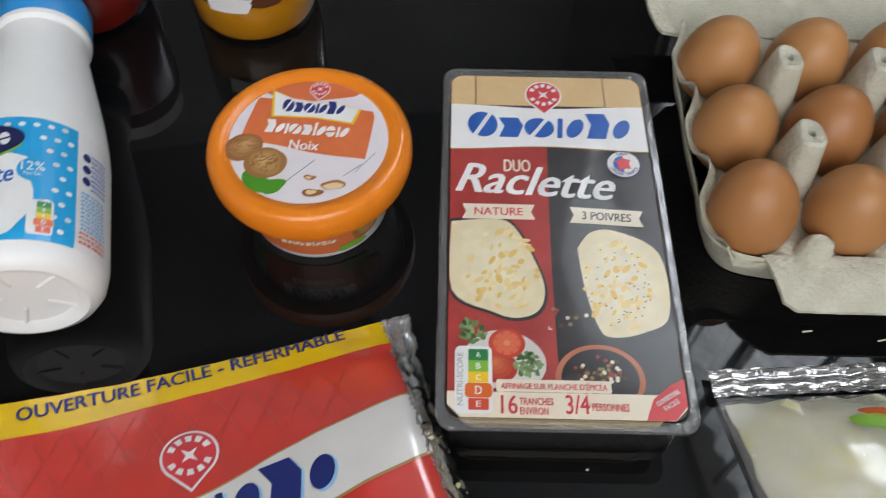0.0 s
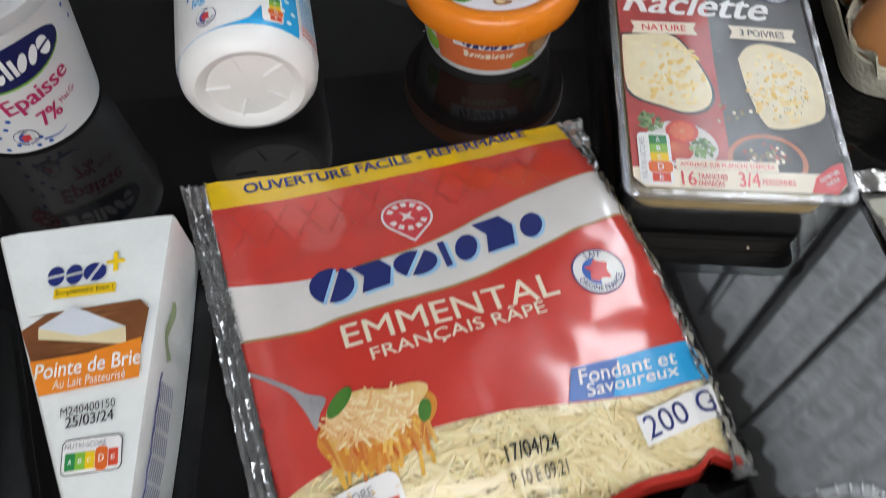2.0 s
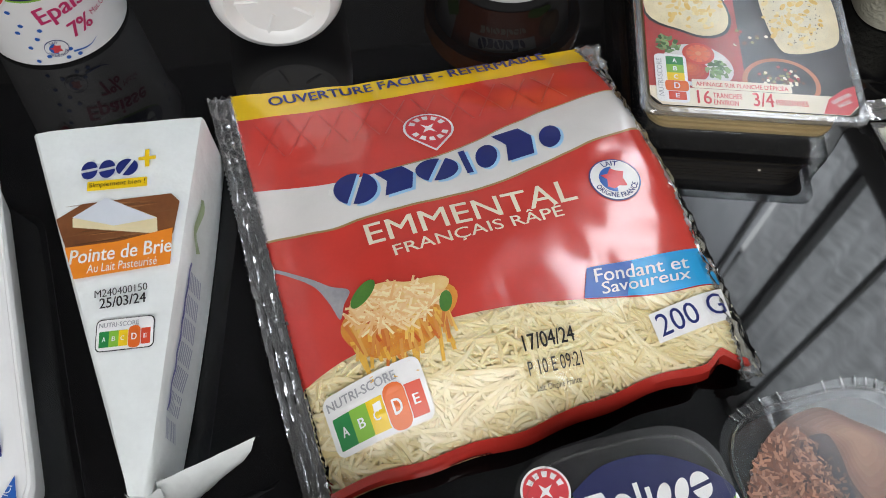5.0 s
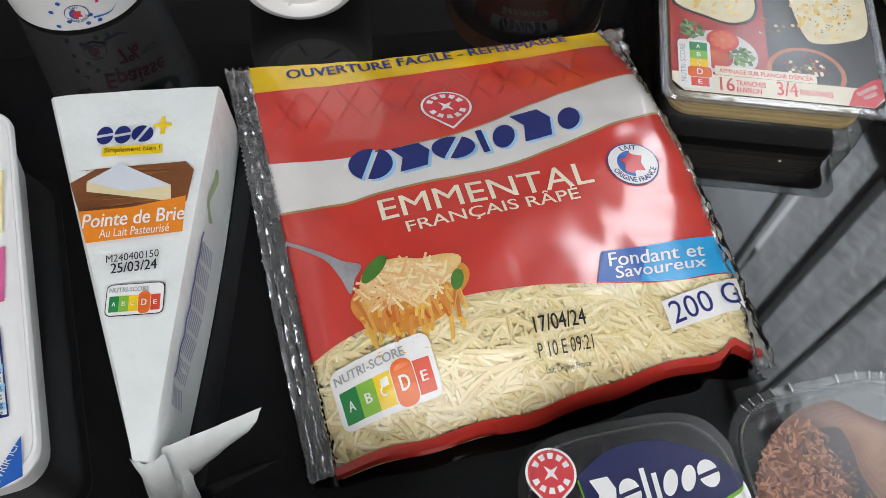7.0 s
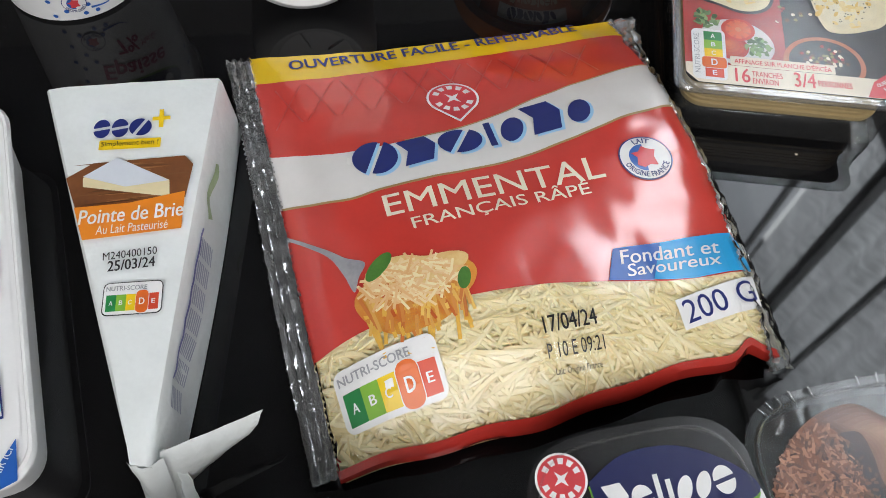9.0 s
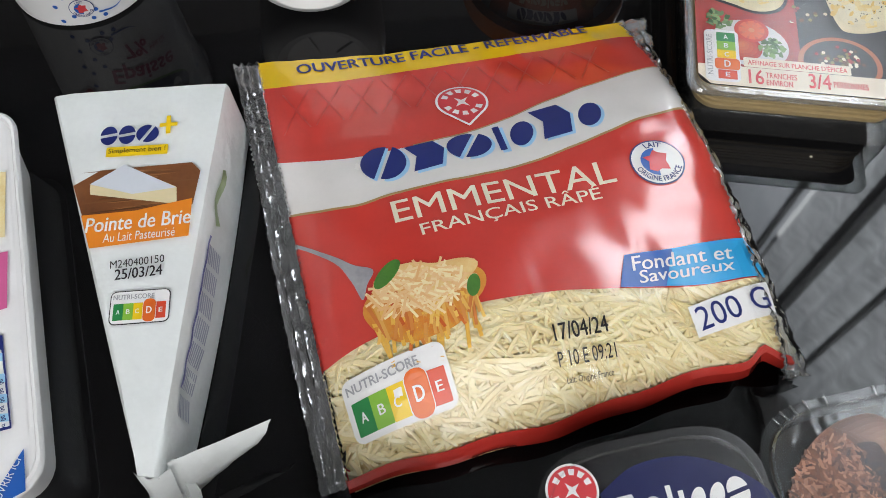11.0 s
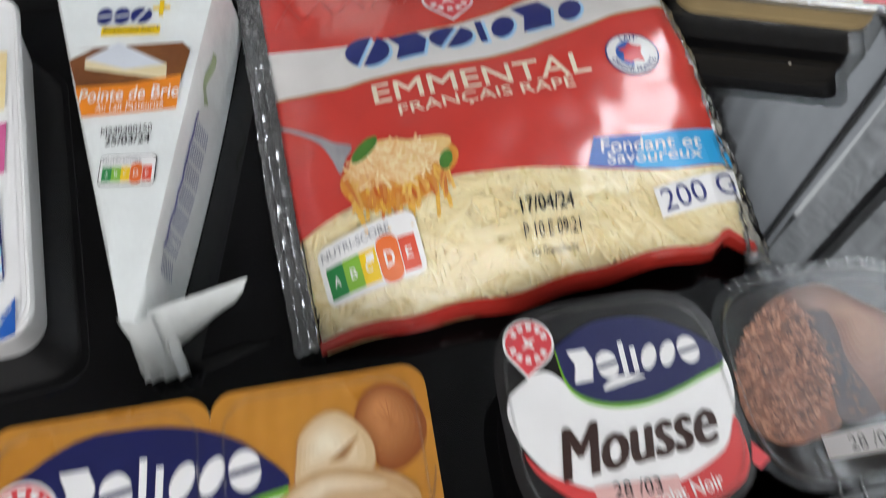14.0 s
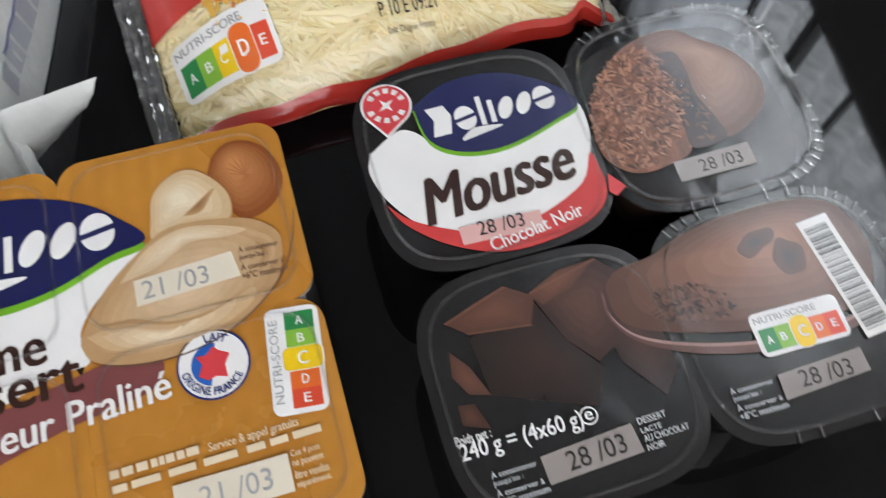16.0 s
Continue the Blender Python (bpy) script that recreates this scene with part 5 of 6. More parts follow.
# ---- brie wedge ----
brie = thing("brie_wedge", pose(0, 0, 0), "wedge of brie wrapped in white waxed paper", "cheese")
BZ = .0465
TL, TR, TIP = (-0.2966, 0.0898), (-0.2174, 0.1050), (-0.2089, -0.0756)
bm = bmesh.new()
NB = 26
def brie_ring(s):
    """Section of the wedge at s from the rind (0) to the tip (1)."""
    lx, ly = TL[0] + (TIP[0] - .004 - TL[0]) * s, TL[1] + (TIP[1] - TL[1]) * s
    rx, ry = TR[0] + (TIP[0] + .004 - TR[0]) * s, TR[1] + (TIP[1] - TR[1]) * s
    w = noise.noise(Vector((s * 14, 0, 3))) * .0020
    z = BZ - .004 * s ** 3
    top = [(lx + .0008, ly, z - .0025), (lx + .0025, ly, z - .0006)]
    for k in range(1, 8):
        f = k / 8
        top.append((lx + (rx - lx) * f, ly + (ry - ly) * f, z + .0006 * noise.noise(Vector((s * 22, f * 5, 1))) - .0010 * max(0, abs(2 * f - 1) - .5) * abs(noise.noise(Vector((s * 30, f * 2, 6))))))
    bulge = .0015 * (1 - s) + .0030 * math.sin(math.pi * min(1, s))
    return ([(lx - .0015, ly + .0005, .001), (lx - .0005 + w, ly, z * .5)] + top +
            [(rx - .0004, ry, z - .0008), (rx + .0006, ry, z - .003), (rx + bulge * .55 + w * 2, ry + .001, z * .62), (rx + bulge + w, ry + .0015, z * .3), (rx + bulge * .8, ry + .001, .001)])
rings = [brie_ring(i / NB) for i in range(NB + 1)]
bm = loft(rings, True, True, True)
bmesh.ops.recalc_face_normals(bm, faces=bm.faces[:])
part("wrapper", bm, PAPER, brie)


# the twisted end of the paper, one flap standing out sideways
def flap_pt(u, v):
    a, b = Vector((TIP[0] + .006, TIP[1] + .006, .040)), Vector((-.1690, -.0478, .0345))
    c, d = Vector((TIP[0] + .004, TIP[1] - .004, .006)), Vector((-.1790, -.0565, .0215))
    p = a.lerp(b, u).lerp(c.lerp(d, u), v)
    k = math.sin(math.pi * v) * .0025
    return (p.x + k * .5 + .0006 * noise.noise(Vector((u * 7, v * 5, 2))), p.y - k - .0008 * noise.noise(Vector((u * 6, v * 6, 8))), p.z)
part("paper_flap", sheet_bm(flap_pt, 18, 10, .0005), PAPER, brie, "loose folded paper flap")
def flap2_pt(u, v):
    a, b = Vector((TIP[0] - .005, TIP[1] + .001, .041)), Vector((TIP[0] + .008, TIP[1] + .004, .040))
    c, d = Vector((TIP[0] + .001, TIP[1] - .009, .012)), Vector((TIP[0] + .009, TIP[1] - .006, .010))
    p = a.lerp(b, u).lerp(c.lerp(d, u), v)
    return (p.x, p.y - .003 * math.sin(math.pi * u) + .001 * noise.noise(Vector((u * 5, v * 8, 4))), p.z + .0005)
part("paper_flap", sheet_bm(flap2_pt, 10, 10, .0005), PAPER, brie, "crumpled paper end")


def flap3_pt(u, v):
    a, b = Vector((TIP[0] - .006, TIP[1] + .006, .036)), Vector((TIP[0] + .010, TIP[1] + .010, .034))
    c, d = Vector((TIP[0] - .001, TIP[1] - .012, .004)), Vector((TIP[0] + .019, TIP[1] - .007, .006))
    p = a.lerp(b, u).lerp(c.lerp(d, u), v)
    pleat = .0022 * abs(((u * 3.5 + .3 * v) % 1) * 2 - 1) * (.3 + v)
    return (p.x + .0010 * noise.noise(Vector((u * 5, v * 7, 1))), p.y - pleat, p.z + pleat + .0012 * noise.noise(Vector((u * 6, v * 9, 5))))
part("paper_flap", sheet_bm(flap3_pt, 24, 14, .0005), PAPER, brie, "pleated paper end")


def brie_top(x, y, lift):
    s = max(0, min(1, (TL[1] - y) / (TL[1] - TIP[1])))
    return (x, y, BZ - .004 * s ** 3 + .0007 + lift)


brand_blocks("eeo", brie_top, NAVY, brie, -0.2537, 0.0708, .0260, .0095, 10, 3)
patch("logo", [turn2([(-.004, -.001), (.004, -.001), (.004, .001), (-.004, .001)], -0.2377, 0.0780, 12), turn2([(-.001, -.005), (.001, -.005), (.001, .005), (-.001, .005)], -0.2377, 0.0780, 12)], brie_top, YELLOW, brie, 3)
patch("slogan_strip", [turn2(rounded(.0270, .0052, .0004, 2), -0.2481, 0.0627, 10)], brie_top, YELLOW, brie, 2)
lettering("Simplement bien !", brie_top, BLACK, brie, -0.2481, 0.0627, .0250, .0034, 10, 4)
BOARD = ink("wood_board_print", (0.24, 0.09, 0.03), second=(0.14, 0.05, 0.02), scale=60)
patch("photo_print", [[(-0.2706, 0.0420), (-0.2612, 0.0509), (-0.2225, 0.0592), (-0.2178, 0.0552), (-0.2172, 0.0381), (-0.2620, 0.0270)]], brie_top, BOARD, brie, 1)
rr = random.Random(31)
patch("photo_print", [turn2(ellipse(0, 0, rr.uniform(.006, .014), rr.uniform(.0002, .0005), 12), rr.uniform(-.256, -.230), rr.uniform(.030, .053), 13 + rr.uniform(-3, 3)) for _ in range(40)], brie_top, by_island(ink("wood_grain_print", (.2, .08, .03)), (.10, .035, .012), (.34, .15, .06)), brie, 1.9)
patch("photo_print", [[(-0.2633, 0.0428), (-0.2512, 0.0546), (-0.2260, 0.0458), (-0.2239, 0.0374), (-0.2620, 0.0383)]], brie_top, ink("brie_paste_print", (0.72, 0.62, 0.38)), brie, 3)
patch("photo_print", [[(-0.2635, 0.0433), (-0.2513, 0.0548), (-0.2260, 0.0455), (-0.2440, 0.0403)]], brie_top, ink("brie_rind_print", (0.62, 0.66, 0.72)), brie, 4)
patch("name_band", [[(-0.2627, 0.0277), (-0.2406, 0.0324), (-0.2179, 0.0409), (-0.2152, 0.0227), (-0.2548, 0.0127)]], brie_top, ORANGE, brie, 4)
lettering("Pointe de Brie", brie_top, WHITE, brie, -0.2378, 0.0274, 0.0436, .0070, 12.2, 6, bold=.012, slant=.1)
lettering("Au Lait Pasteurisé", brie_top, WHITE, brie, -0.2358, 0.0209, 0.0297, .0042, 12.3, 6, slant=.1)
lettering("M240400150", brie_top, BLACK, brie, -0.2334, 0.0088, 0.0220, .0036, 14.2, 3)
lettering("25/03/24", brie_top, BLACK, brie, -0.2316, 0.0041, 0.0191, .0048, 13.3, 3, bold=.012)
patch("score_frame", [turn2(rounded(.0240, .0146, .0024, 4), -0.2272, -0.0107, 10)], brie_top, CHAR, brie, 1)
nutri_score(brie_top, brie, -0.2272, -0.0107, .0232, .0138, 10, "D", level=2)


def brie_side(a, h, lift):
    """a: 0 at the rind to 1 at the tip along the long side, h: height."""
    r = brie_ring(a)
    q = r[-5:]
    zs = [p[2] for p in q][::-1]
    return (float(np.interp(h, zs, [p[0] for p in q][::-1])) + lift + .0003, float(np.interp(h, zs, [p[1] for p in q][::-1])), h)


patch("side_print", [[(.22, .0315), (.38, .0305), (.39, .0345), (.30, .0365), (.23, .0355)]], brie_side, ink("faded_green_print", (.26, .38, .16), second=(.45, .52, .36), scale=90), brie, 2, .02)
patch("side_print", [[(.42, .0350), (.80, .0350), (.80, .0366), (.42, .0366)]], brie_side, ink("faded_blue_print", (.10, .12, .36), second=(.22, .24, .46), scale=120), brie, 2, .02)
rr = random.Random(3)
patch("small_print", [[(a, h), (a + .05, h), (a + .05, h + .0011), (a, h + .0011)] for a in [.44 + .062 * k for k in range(7)] for h in (.0215, .0235, .0255, .0275, .0295, .0315, .0333)], brie_side, ink("faded_small_print", (.38, .41, .50)), brie, 2)

# ---- print on the sliced cheese tray ----
SZ = flat_map(.0316)
patch("film_print", [rounded(.105, .178, .010, 6)], flat_map(.0303), WHITE, slices, 1)
patch("photo_print", [[(0.0287, 0.0614), (0.0519, 0.0558), (0.0495, 0.0208), (0.0273, 0.0247)]], SZ, GRATIN, slices, 1)
patch("pink_panel", [[(0.0269, 0.0145), (0.0502, 0.0132), (0.0483, -0.0144), (0.0258, -0.0156)]], SZ, PINK, slices, 1)
patch("table_frame", [[(0.0211, -0.0210), (0.0457, -0.0265), (0.0469, -0.0677), (0.0239, -0.0671)]], SZ, NAVY, slices, 1)
patch("table_frame", [[(0.0209, -0.0266), (0.0450, -0.0330), (0.0463, -0.0666), (0.0240, -0.0657)]], SZ, WHITE, slices, 2)
PBLUE = ink("pale_blue_print", (0.35, 0.62, 0.82))
for k in range(4):
    patch("blue_stripe", [[(0.0209, -0.0287), (0.0454, -0.0347), (0.0453, -0.0383), (0.0208, -0.0328)]] if k == 0 else [[(0.0228, -0.0384), (0.0459, -0.0440), (0.0458, -0.0478), (0.0226, -0.0428)]] if k == 1 else [[(0.0233, -0.0475), (0.0462, -0.0530), (0.0461, -0.0567), (0.0232, -0.0518)]] if k == 2 else [[(0.0239, -0.0558), (0.0462, -0.0613), (0.0462, -0.0646), (0.0238, -0.0598)]], SZ, PBLUE, slices, 3)
for txt, x, y in (("100 g", *(0.0402, -0.0347)), ("10 kJ", *(0.0400, -0.0389)), ("kcal)", *(0.0402, -0.0428)), ("22 g", *(0.0417, -0.0473)), ("8,0 g", *(0.0415, -0.0512)), ("1,5 g", *(0.0416, -0.0551)), ("1,1 g", *(0.0414, -0.0588)), ("15 g", *(0.0416, -0.0628)), ("2,5 g", *(0.0414, -0.0663))):
    lettering(txt, SZ, NAVY, slices, x, y, .0072, .0030, 7, 5)
patch("opening_corner", [[(0.0509, -0.0773), (0.0505, -0.0939), (0.0341, -0.0981)]], SZ, MIDB, slices, 2)
lettering("OUVRIR ICI", SZ, WHITE, slices, 0.0434, -0.0886, .0190, .0034, 58, 4)

# ---- praline dessert pack ----
creme = thing("praline_dessert_pack", pose(-0.1412, -0.1710, 0, 0, 0, 17.0), "pack of four cream desserts under a golden brown printed lid", "dessert pack")
CUPW, CUPL = .0735, .0664
CARAMEL = ink("caramel_print", (0.52, 0.235, 0.036), rough=.28, coat=.3, second=(0.43, 0.18, 0.024), scale=25)
ribbed(CARAMEL, 42, .35, 4)
CZ = flat_map(.0682)
for sx in (-1, 1):
    for sy in (-1, 1):
        ring = lambda k, z: [(x, y, z) for x, y in rounded(CUPW * k, CUPL * k, .0085, 6, sx * CUPW / 2, sy * CUPL / 2)]
        cup = part("cup", loft([ring(1, .0672), ring(1, .0664), ring(.94, .0660), ring(.9, .055), ring(.80, .004), ring(.76, .0)], False, True), WHITEPLASTIC, creme, "white dessert cup")
        ob = part("lid", loft([ring(1.0, .0673), ring(.999, .0682)], False, True), CARAMEL, creme, "golden brown foil lid")
halfw, halfl = CUPW - .0004, CUPL - .0004
white_zone = smooth_line([(-halfw, (-0.0331, 0.0250)[1]), (-0.0333, 0.0222), (-0.0125, 0.0245), (0.0053, 0.0278), (0.0227, 0.0318), (0.0192, 0.0244), (0.0076, 0.0157), (0.0014, 0.0060), (0.0031, -0.0033), (-0.0080, -0.0050), (-0.0348, -0.0128), (-halfw, (-0.0349, -0.0178)[1])], 5)
patch("white_panel", [white_zone], CZ, WHITE, creme, 2)
ribbon = smooth_line([(-halfw, (-0.0351, -0.0226)[1] + .008), (-0.0348, -0.0128), (-0.0100, -0.0085), (0.0088, -0.0049), (0.0231, -0.0066), (0.0201, -0.0165), (-0.0028, -0.0209), (-0.0194, -0.0250), (-0.0354, -0.0290), (-halfw, (-0.0356, -0.0337)[1])], 5)
patch("flavour_ribbon", [ribbon], CZ, ink("plum_print", (0.20, 0.06, 0.06)), creme, 3)
nav = lambda dy: smooth_line([(-0.0664, 0.0458), (-0.0449, 0.0574), (-0.0274, 0.0590), (-0.0096, 0.0569), (0.0064, 0.0508), (0.0169, 0.0428), (0.0250, 0.0327), (0.0129, 0.0295), (-0.0043, 0.0230), (-0.0229, 0.0210), (-0.0430, 0.0245), (-0.0566, 0.0299), (-0.0664, 0.0458)], 5)[:-1]
patch("logo", [[(x - .0006, y - .0024) for x, y in nav(0)]], CZ, GREEN, creme, 3)
patch("logo", [nav(0)], CZ, DEEP, creme, 4)
brand_blocks("BeIisse", CZ, WHITE, creme, -0.0164, 0.0385, .0660, .0125, 1, 6)
patch("logo", [smooth_line([(-0.0334, 0.0276), (-0.0282, 0.0307), (-0.0120, 0.0295), (-0.0196, 0.0271), (-0.0327, 0.0254)], 5)], CZ, WHITE, creme, 6)
pin_badge(CZ, creme, -.0605, .0350, .0110, 0, 6)
DBROWN = ink("dark_brown_ink", (0.035, 0.014, 0.010))
lettering("Crème", CZ, DBROWN, creme, -0.0306, 0.0055, .0430, .0125, 2, 5, bold=.02)
lettering("Dessert", CZ, DBROWN, creme, -0.0279, -0.0057, .0560, .0130, 2, 5, bold=.02)
lettering("Saveur Praliné", CZ, WHITE, creme, -0.0072, -0.0185, .0640, .0090, 4.5, 5, bold=.02, slant=.1)
NUT_O = loop((0.0471, 0.0484), (0.0504, 0.0564), (0.0559, 0.0605), (0.0625, 0.0598), (0.0683, 0.0548), (0.0716, 0.046), (0.0698, 0.0377), (0.0635, 0.032), (0.056, 0.0313), (0.0510, 0.0390))
graded("hazelnut_print", NUT_O, CZ, (.26, .075, .018), (.58, .25, .09), creme, 3, (.0565, .0520), 8)
for k in range(7):
    a = 60 + k * 17
    patch("hazelnut_print", [turn2(ellipse(0, 0, .0105 - .0006 * k, .00022, 12), .0598, .0470, a)], CZ, ink("hazelnut_seam_print", (.40, .15, .05)), creme, 4.2 + .05 * k)
CUT_O = loop((0.0275, 0.0379), (0.0293, 0.0469), (0.0357, 0.0527), (0.0424, 0.0535), (0.0482, 0.0492), (0.0526, 0.0425), (0.0532, 0.0359), (0.0506, 0.0324), (0.0399, 0.0338), (0.0324, 0.0323), (0.0269, 0.0318))
patch("hazelnut_print", [[(.0402 + (x - .0402) * 1.03, .0420 + (y - .0420) * 1.04) for x, y in CUT_O]], CZ, ink("hazelnut_skin_print", (.42, .20, .08)), creme, 4.8)
graded("hazelnut_print", CUT_O, CZ, (.64, .46, .26), (.84, .74, .56), creme, 5, (.0370, .0440), 6)
graded("hazelnut_print", loop((0.0377, 0.0371), (0.0419, 0.0401), (0.0488, 0.0447), (0.0471, 0.0415), (0.0433, 0.0372)), CZ, (.46, .27, .12), (.28, .13, .05), creme, 5.8, (.0430, .0398), 4)
QUEN = loop((0.0013, 0.0022), (0.0026, 0.0065), (0.01, 0.0177), (0.021, 0.0274), (0.0309, 0.0338), (0.04, 0.0344), (0.0507, 0.0328), (0.0594, 0.0299), (0.0656, 0.024), (0.066, 0.0177), (0.0631, 0.0084), (0.0553, 0.0009), (0.0472, -0.0044), (0.0362, -0.0078), (0.0225, -0.0084), (0.0118, -0.0068), (0.0039, -0.0031))
graded("bowl_print", QUEN, CZ, (.50, .31, .15), (.70, .52, .33), creme, 6, (.036, .014), 8)
graded("bowl_print", loop((.0150, .0190), (.0240, .0280), (.0340, .0325), (.0440, .0320), (.0560, .0275), (.0500, .0262), (.0380, .0272), (.0270, .0215)), CZ, (.66, .49, .31), (.80, .68, .50), creme, 7, (.036, .0295), 5)
graded("bowl_print", loop((.0560, .0270), (.0630, .0225), (.0630, .0150), (.0560, .0085), (.0590, .0170)), CZ, (.56, .37, .20), (.44, .26, .12), creme, 7, (.0600, .0180), 4)
RIMB = loop((0.0032, 0.0045), (0.0126, 0.0055), (0.0273, 0.0009), (0.0413, 0.0014), (0.0547, 0.0069), (0.0517, 0.0009), (0.0368, -0.0043), (0.0231, -0.0046), (0.01, -0.0016))
graded("bowl_print", RIMB, CZ, (.60, .41, .23), (.82, .68, .49), creme, 7.2, (.0250, -.0010), 5)
patch("bowl_print", [loop((.0080, .0068), (.0170, .0052), (.0290, .0016), (.0410, .0022), (.0540, .0078), (.0410, .0030), (.0290, .0026), (.0170, .0064))], CZ, ink("cream_fold_print", (.44, .27, .13)), creme, 7.9)
EDGE = ink("bowl_edge_print", (0.16, 0.09, 0.06))
ln = smooth_line([(0.0014, 0.0003), (0.0055, -0.0047), (0.0186, -0.0084), (0.0357, -0.0077), (0.0506, -0.0020), (0.0633, 0.0082), (0.0695, 0.0195), (0.0723, 0.0301)], 6)
patch("bowl_print", [[(x, y) for x, y in ln] + [(x + .0003, y - .0005) for x, y in ln[::-1]]], CZ, EDGE, creme, 8)
STICK = ink("date_sticker", (0.72, 0.66, 0.54))
patch("date_label", [[(0.0193, 0.0188), (0.0502, 0.0208), (0.0517, 0.0117), (0.0193, 0.0100)]], CZ, STICK, creme, 8.6)
lettering("21 /03", CZ, GREY, creme, 0.0318, 0.0150, .0205, .0062, 1, 9.5)
lines_of_print(("À consommer", "jusqu'au :", "À conserver à", "+6°C maximum"), CZ, EDGE, creme, .0525, .0206, .0024, .0031, -3, 9, (.0125, .0090, .0135, .0145))
milk_badge(CZ, creme, 0.0383, -0.0141, .0110, -14, 6)
nutri_score(CZ, creme, 0.0623, -0.0193, .0165, .0335, -6, "C", upright=True, level=6)
PRINTW = ink("white_small_print", (.74, .62, .44))
text_bars(CZ, PRINTW, creme, 0.0175, -0.0380, .0264, .0062, 1, 1, 6, 12, name="contact_line")
lettering("Service & appel gratuits", CZ, PRINTW, creme, 0.0456, -0.0383, .0263, .0034, .8, 6, bold=.012)
text_bars(CZ, PRINTW, creme, 0.0369, -0.0419, .0648, .0055, 1, 1, 6, 14, name="contact_line")
patch("date_label", [turn2(rounded(.0330, .0110, .0003, 2), 0.0373, -0.0515, 0)], CZ, STICK, creme, 8)
lettering("21 /03", CZ, GREY, creme, 0.0380, -0.0515, .0205, .0062, 0, 9.5)
lines_of_print(("Ces 4 pots", "ne peuvent", "être vendus", "séparément."), CZ, PRINTW, creme, .0546, -.0467, .0024, .0030, 0, 7, (.0085, .0090, .0098, .0100))
text_bars(CZ, PRINTW, creme, -.020, -.0480, .0500, .0080, 3, -3, 7, 6)
# raised bead round each lid
BEAD = film_mat("lid_bead_film", (.97, .97, .97), .16, .2, 60, haze=.06, gain=3.0)
LIDFILM = film_mat("lid_cover_film", (1, 1, 1), .06, .30, 30, gain=.16)


def cover_film(parent, ring, z, wave):
    """Loose clear film over a lid, slightly waved."""
    rings = [[(x, y, z + wave * noise.noise(Vector((x * 95 + y * 25, y * 34, z * 9)))) for x, y in ring(k)] for k in (.93, .86, .78, .7, .62, .54, .46, .38, .3, .22, .14, .06)]
    part("lid_film", loft(rings, False, True), LIDFILM, parent, "glossy clear film over the lid")


for sx in (-1, 1):
    for sy in (-1, 1):
        shape = lambda k: rounded(CUPW * k, CUPL * k, .012 * k, 6, sx * CUPW / 2, sy * CUPL / 2)
        part("lid_bead", loft([[(x, y, z) for x, y in shape(k)] for k, z in ((.90, .0694), (.885, .0703), (.87, .0694))]), BEAD, creme)
        cover_film(creme, shape, .0711, .0007)

# ---- chocolate mousse pack ----
mousse = thing("chocolate_mousse_pack", pose(0.0361, -0.1150, 0, 0, 0, 17.0), "pack of four chocolate mousses in clear cups", "dessert pack")
MX, MY = .0425, .0435
MZ = flat_map(.0472)
CHOC = mat("chocolate_mousse", (0.12, 0.045, 0.022), 0.6, vary=0.2, scale=90, bump=.6, bump_scale=300)
LIDDARK = ink("dark_lid_print", (0.010, 0.009, 0.009), rough=.25, coat=.25, second=(0.016, 0.014, 0.014), scale=30, bump=.3, bump_scale=45)
LIDGREY = film_mat("smoky_lid_film", (.24, .24, .24), .09, .6, 45, haze=.01, gain=1.3)
FLAKE = ink("chocolate_flake_print", (0.30, 0.115, 0.055), second=(0.07, 0.024, 0.012), scale=210, bump=.5, bump_scale=260)
for sx in (-1, 1):
    for sy in (-1, 1):
        kx, ky = (.0885, .0865)
        ring = lambda k, z: [(x, y, z) for x, y in squircle(kx * k, ky * k, 3.7, 72, sx * MX, sy * MY)]
        part("cup", loft([ring(1, .0470), ring(1, .0462), ring(.93, .0460), ring(.89, .042), ring(.72, .003), ring(.68, .0)], False, True), TUBCLEAR, mousse, "clear plastic cup")
        part("mousse", loft([ring(.87, .040), ring(.71, .0035)], True, True), CHOC, mousse, "brown chocolate mousse")
        part("lid", loft([ring(.998, .0471), ring(.93, .0472)], False, True), LIDGREY if (sx, sy) == (1, 1) else LIDDARK, mousse, "dark printed lid")
        part("lid_bead", loft([ring(.92, .0478), ring(.905, .0490), ring(.89, .0478)]), BEAD, mousse)
        cover_film(mousse, lambda k: squircle(kx * k, ky * k, 3.7, 72, sx * MX, sy * MY), .0500, .0010)
        if sx == 1:
            tick = bmesh.new()
            for k in range(46):
                a = 2 * math.pi * k / 46
                if not (-1.9 < math.atan2(math.sin(a), math.cos(a)) < 2.2):
                    continue
                (x, y) = squircle(kx * .965, ky * .965, 3.7, 46, sx * MX, sy * MY)[k]
                q = box_bm(-.0020, .0020, -.0005, .0005, .0474, .0483, .0003, 1)
                q.transform(Matrix.Translation((x, y, 0)) @ Matrix.Rotation(a, 4, "Z"))
                tmp = bpy.data.meshes.new("tick")
                q.to_mesh(tmp)
                q.free()
                tick.from_mesh(tmp)
                bpy.data.meshes.remove(tmp)
            part("rim_ribbing", tick, CLEAR, mousse)
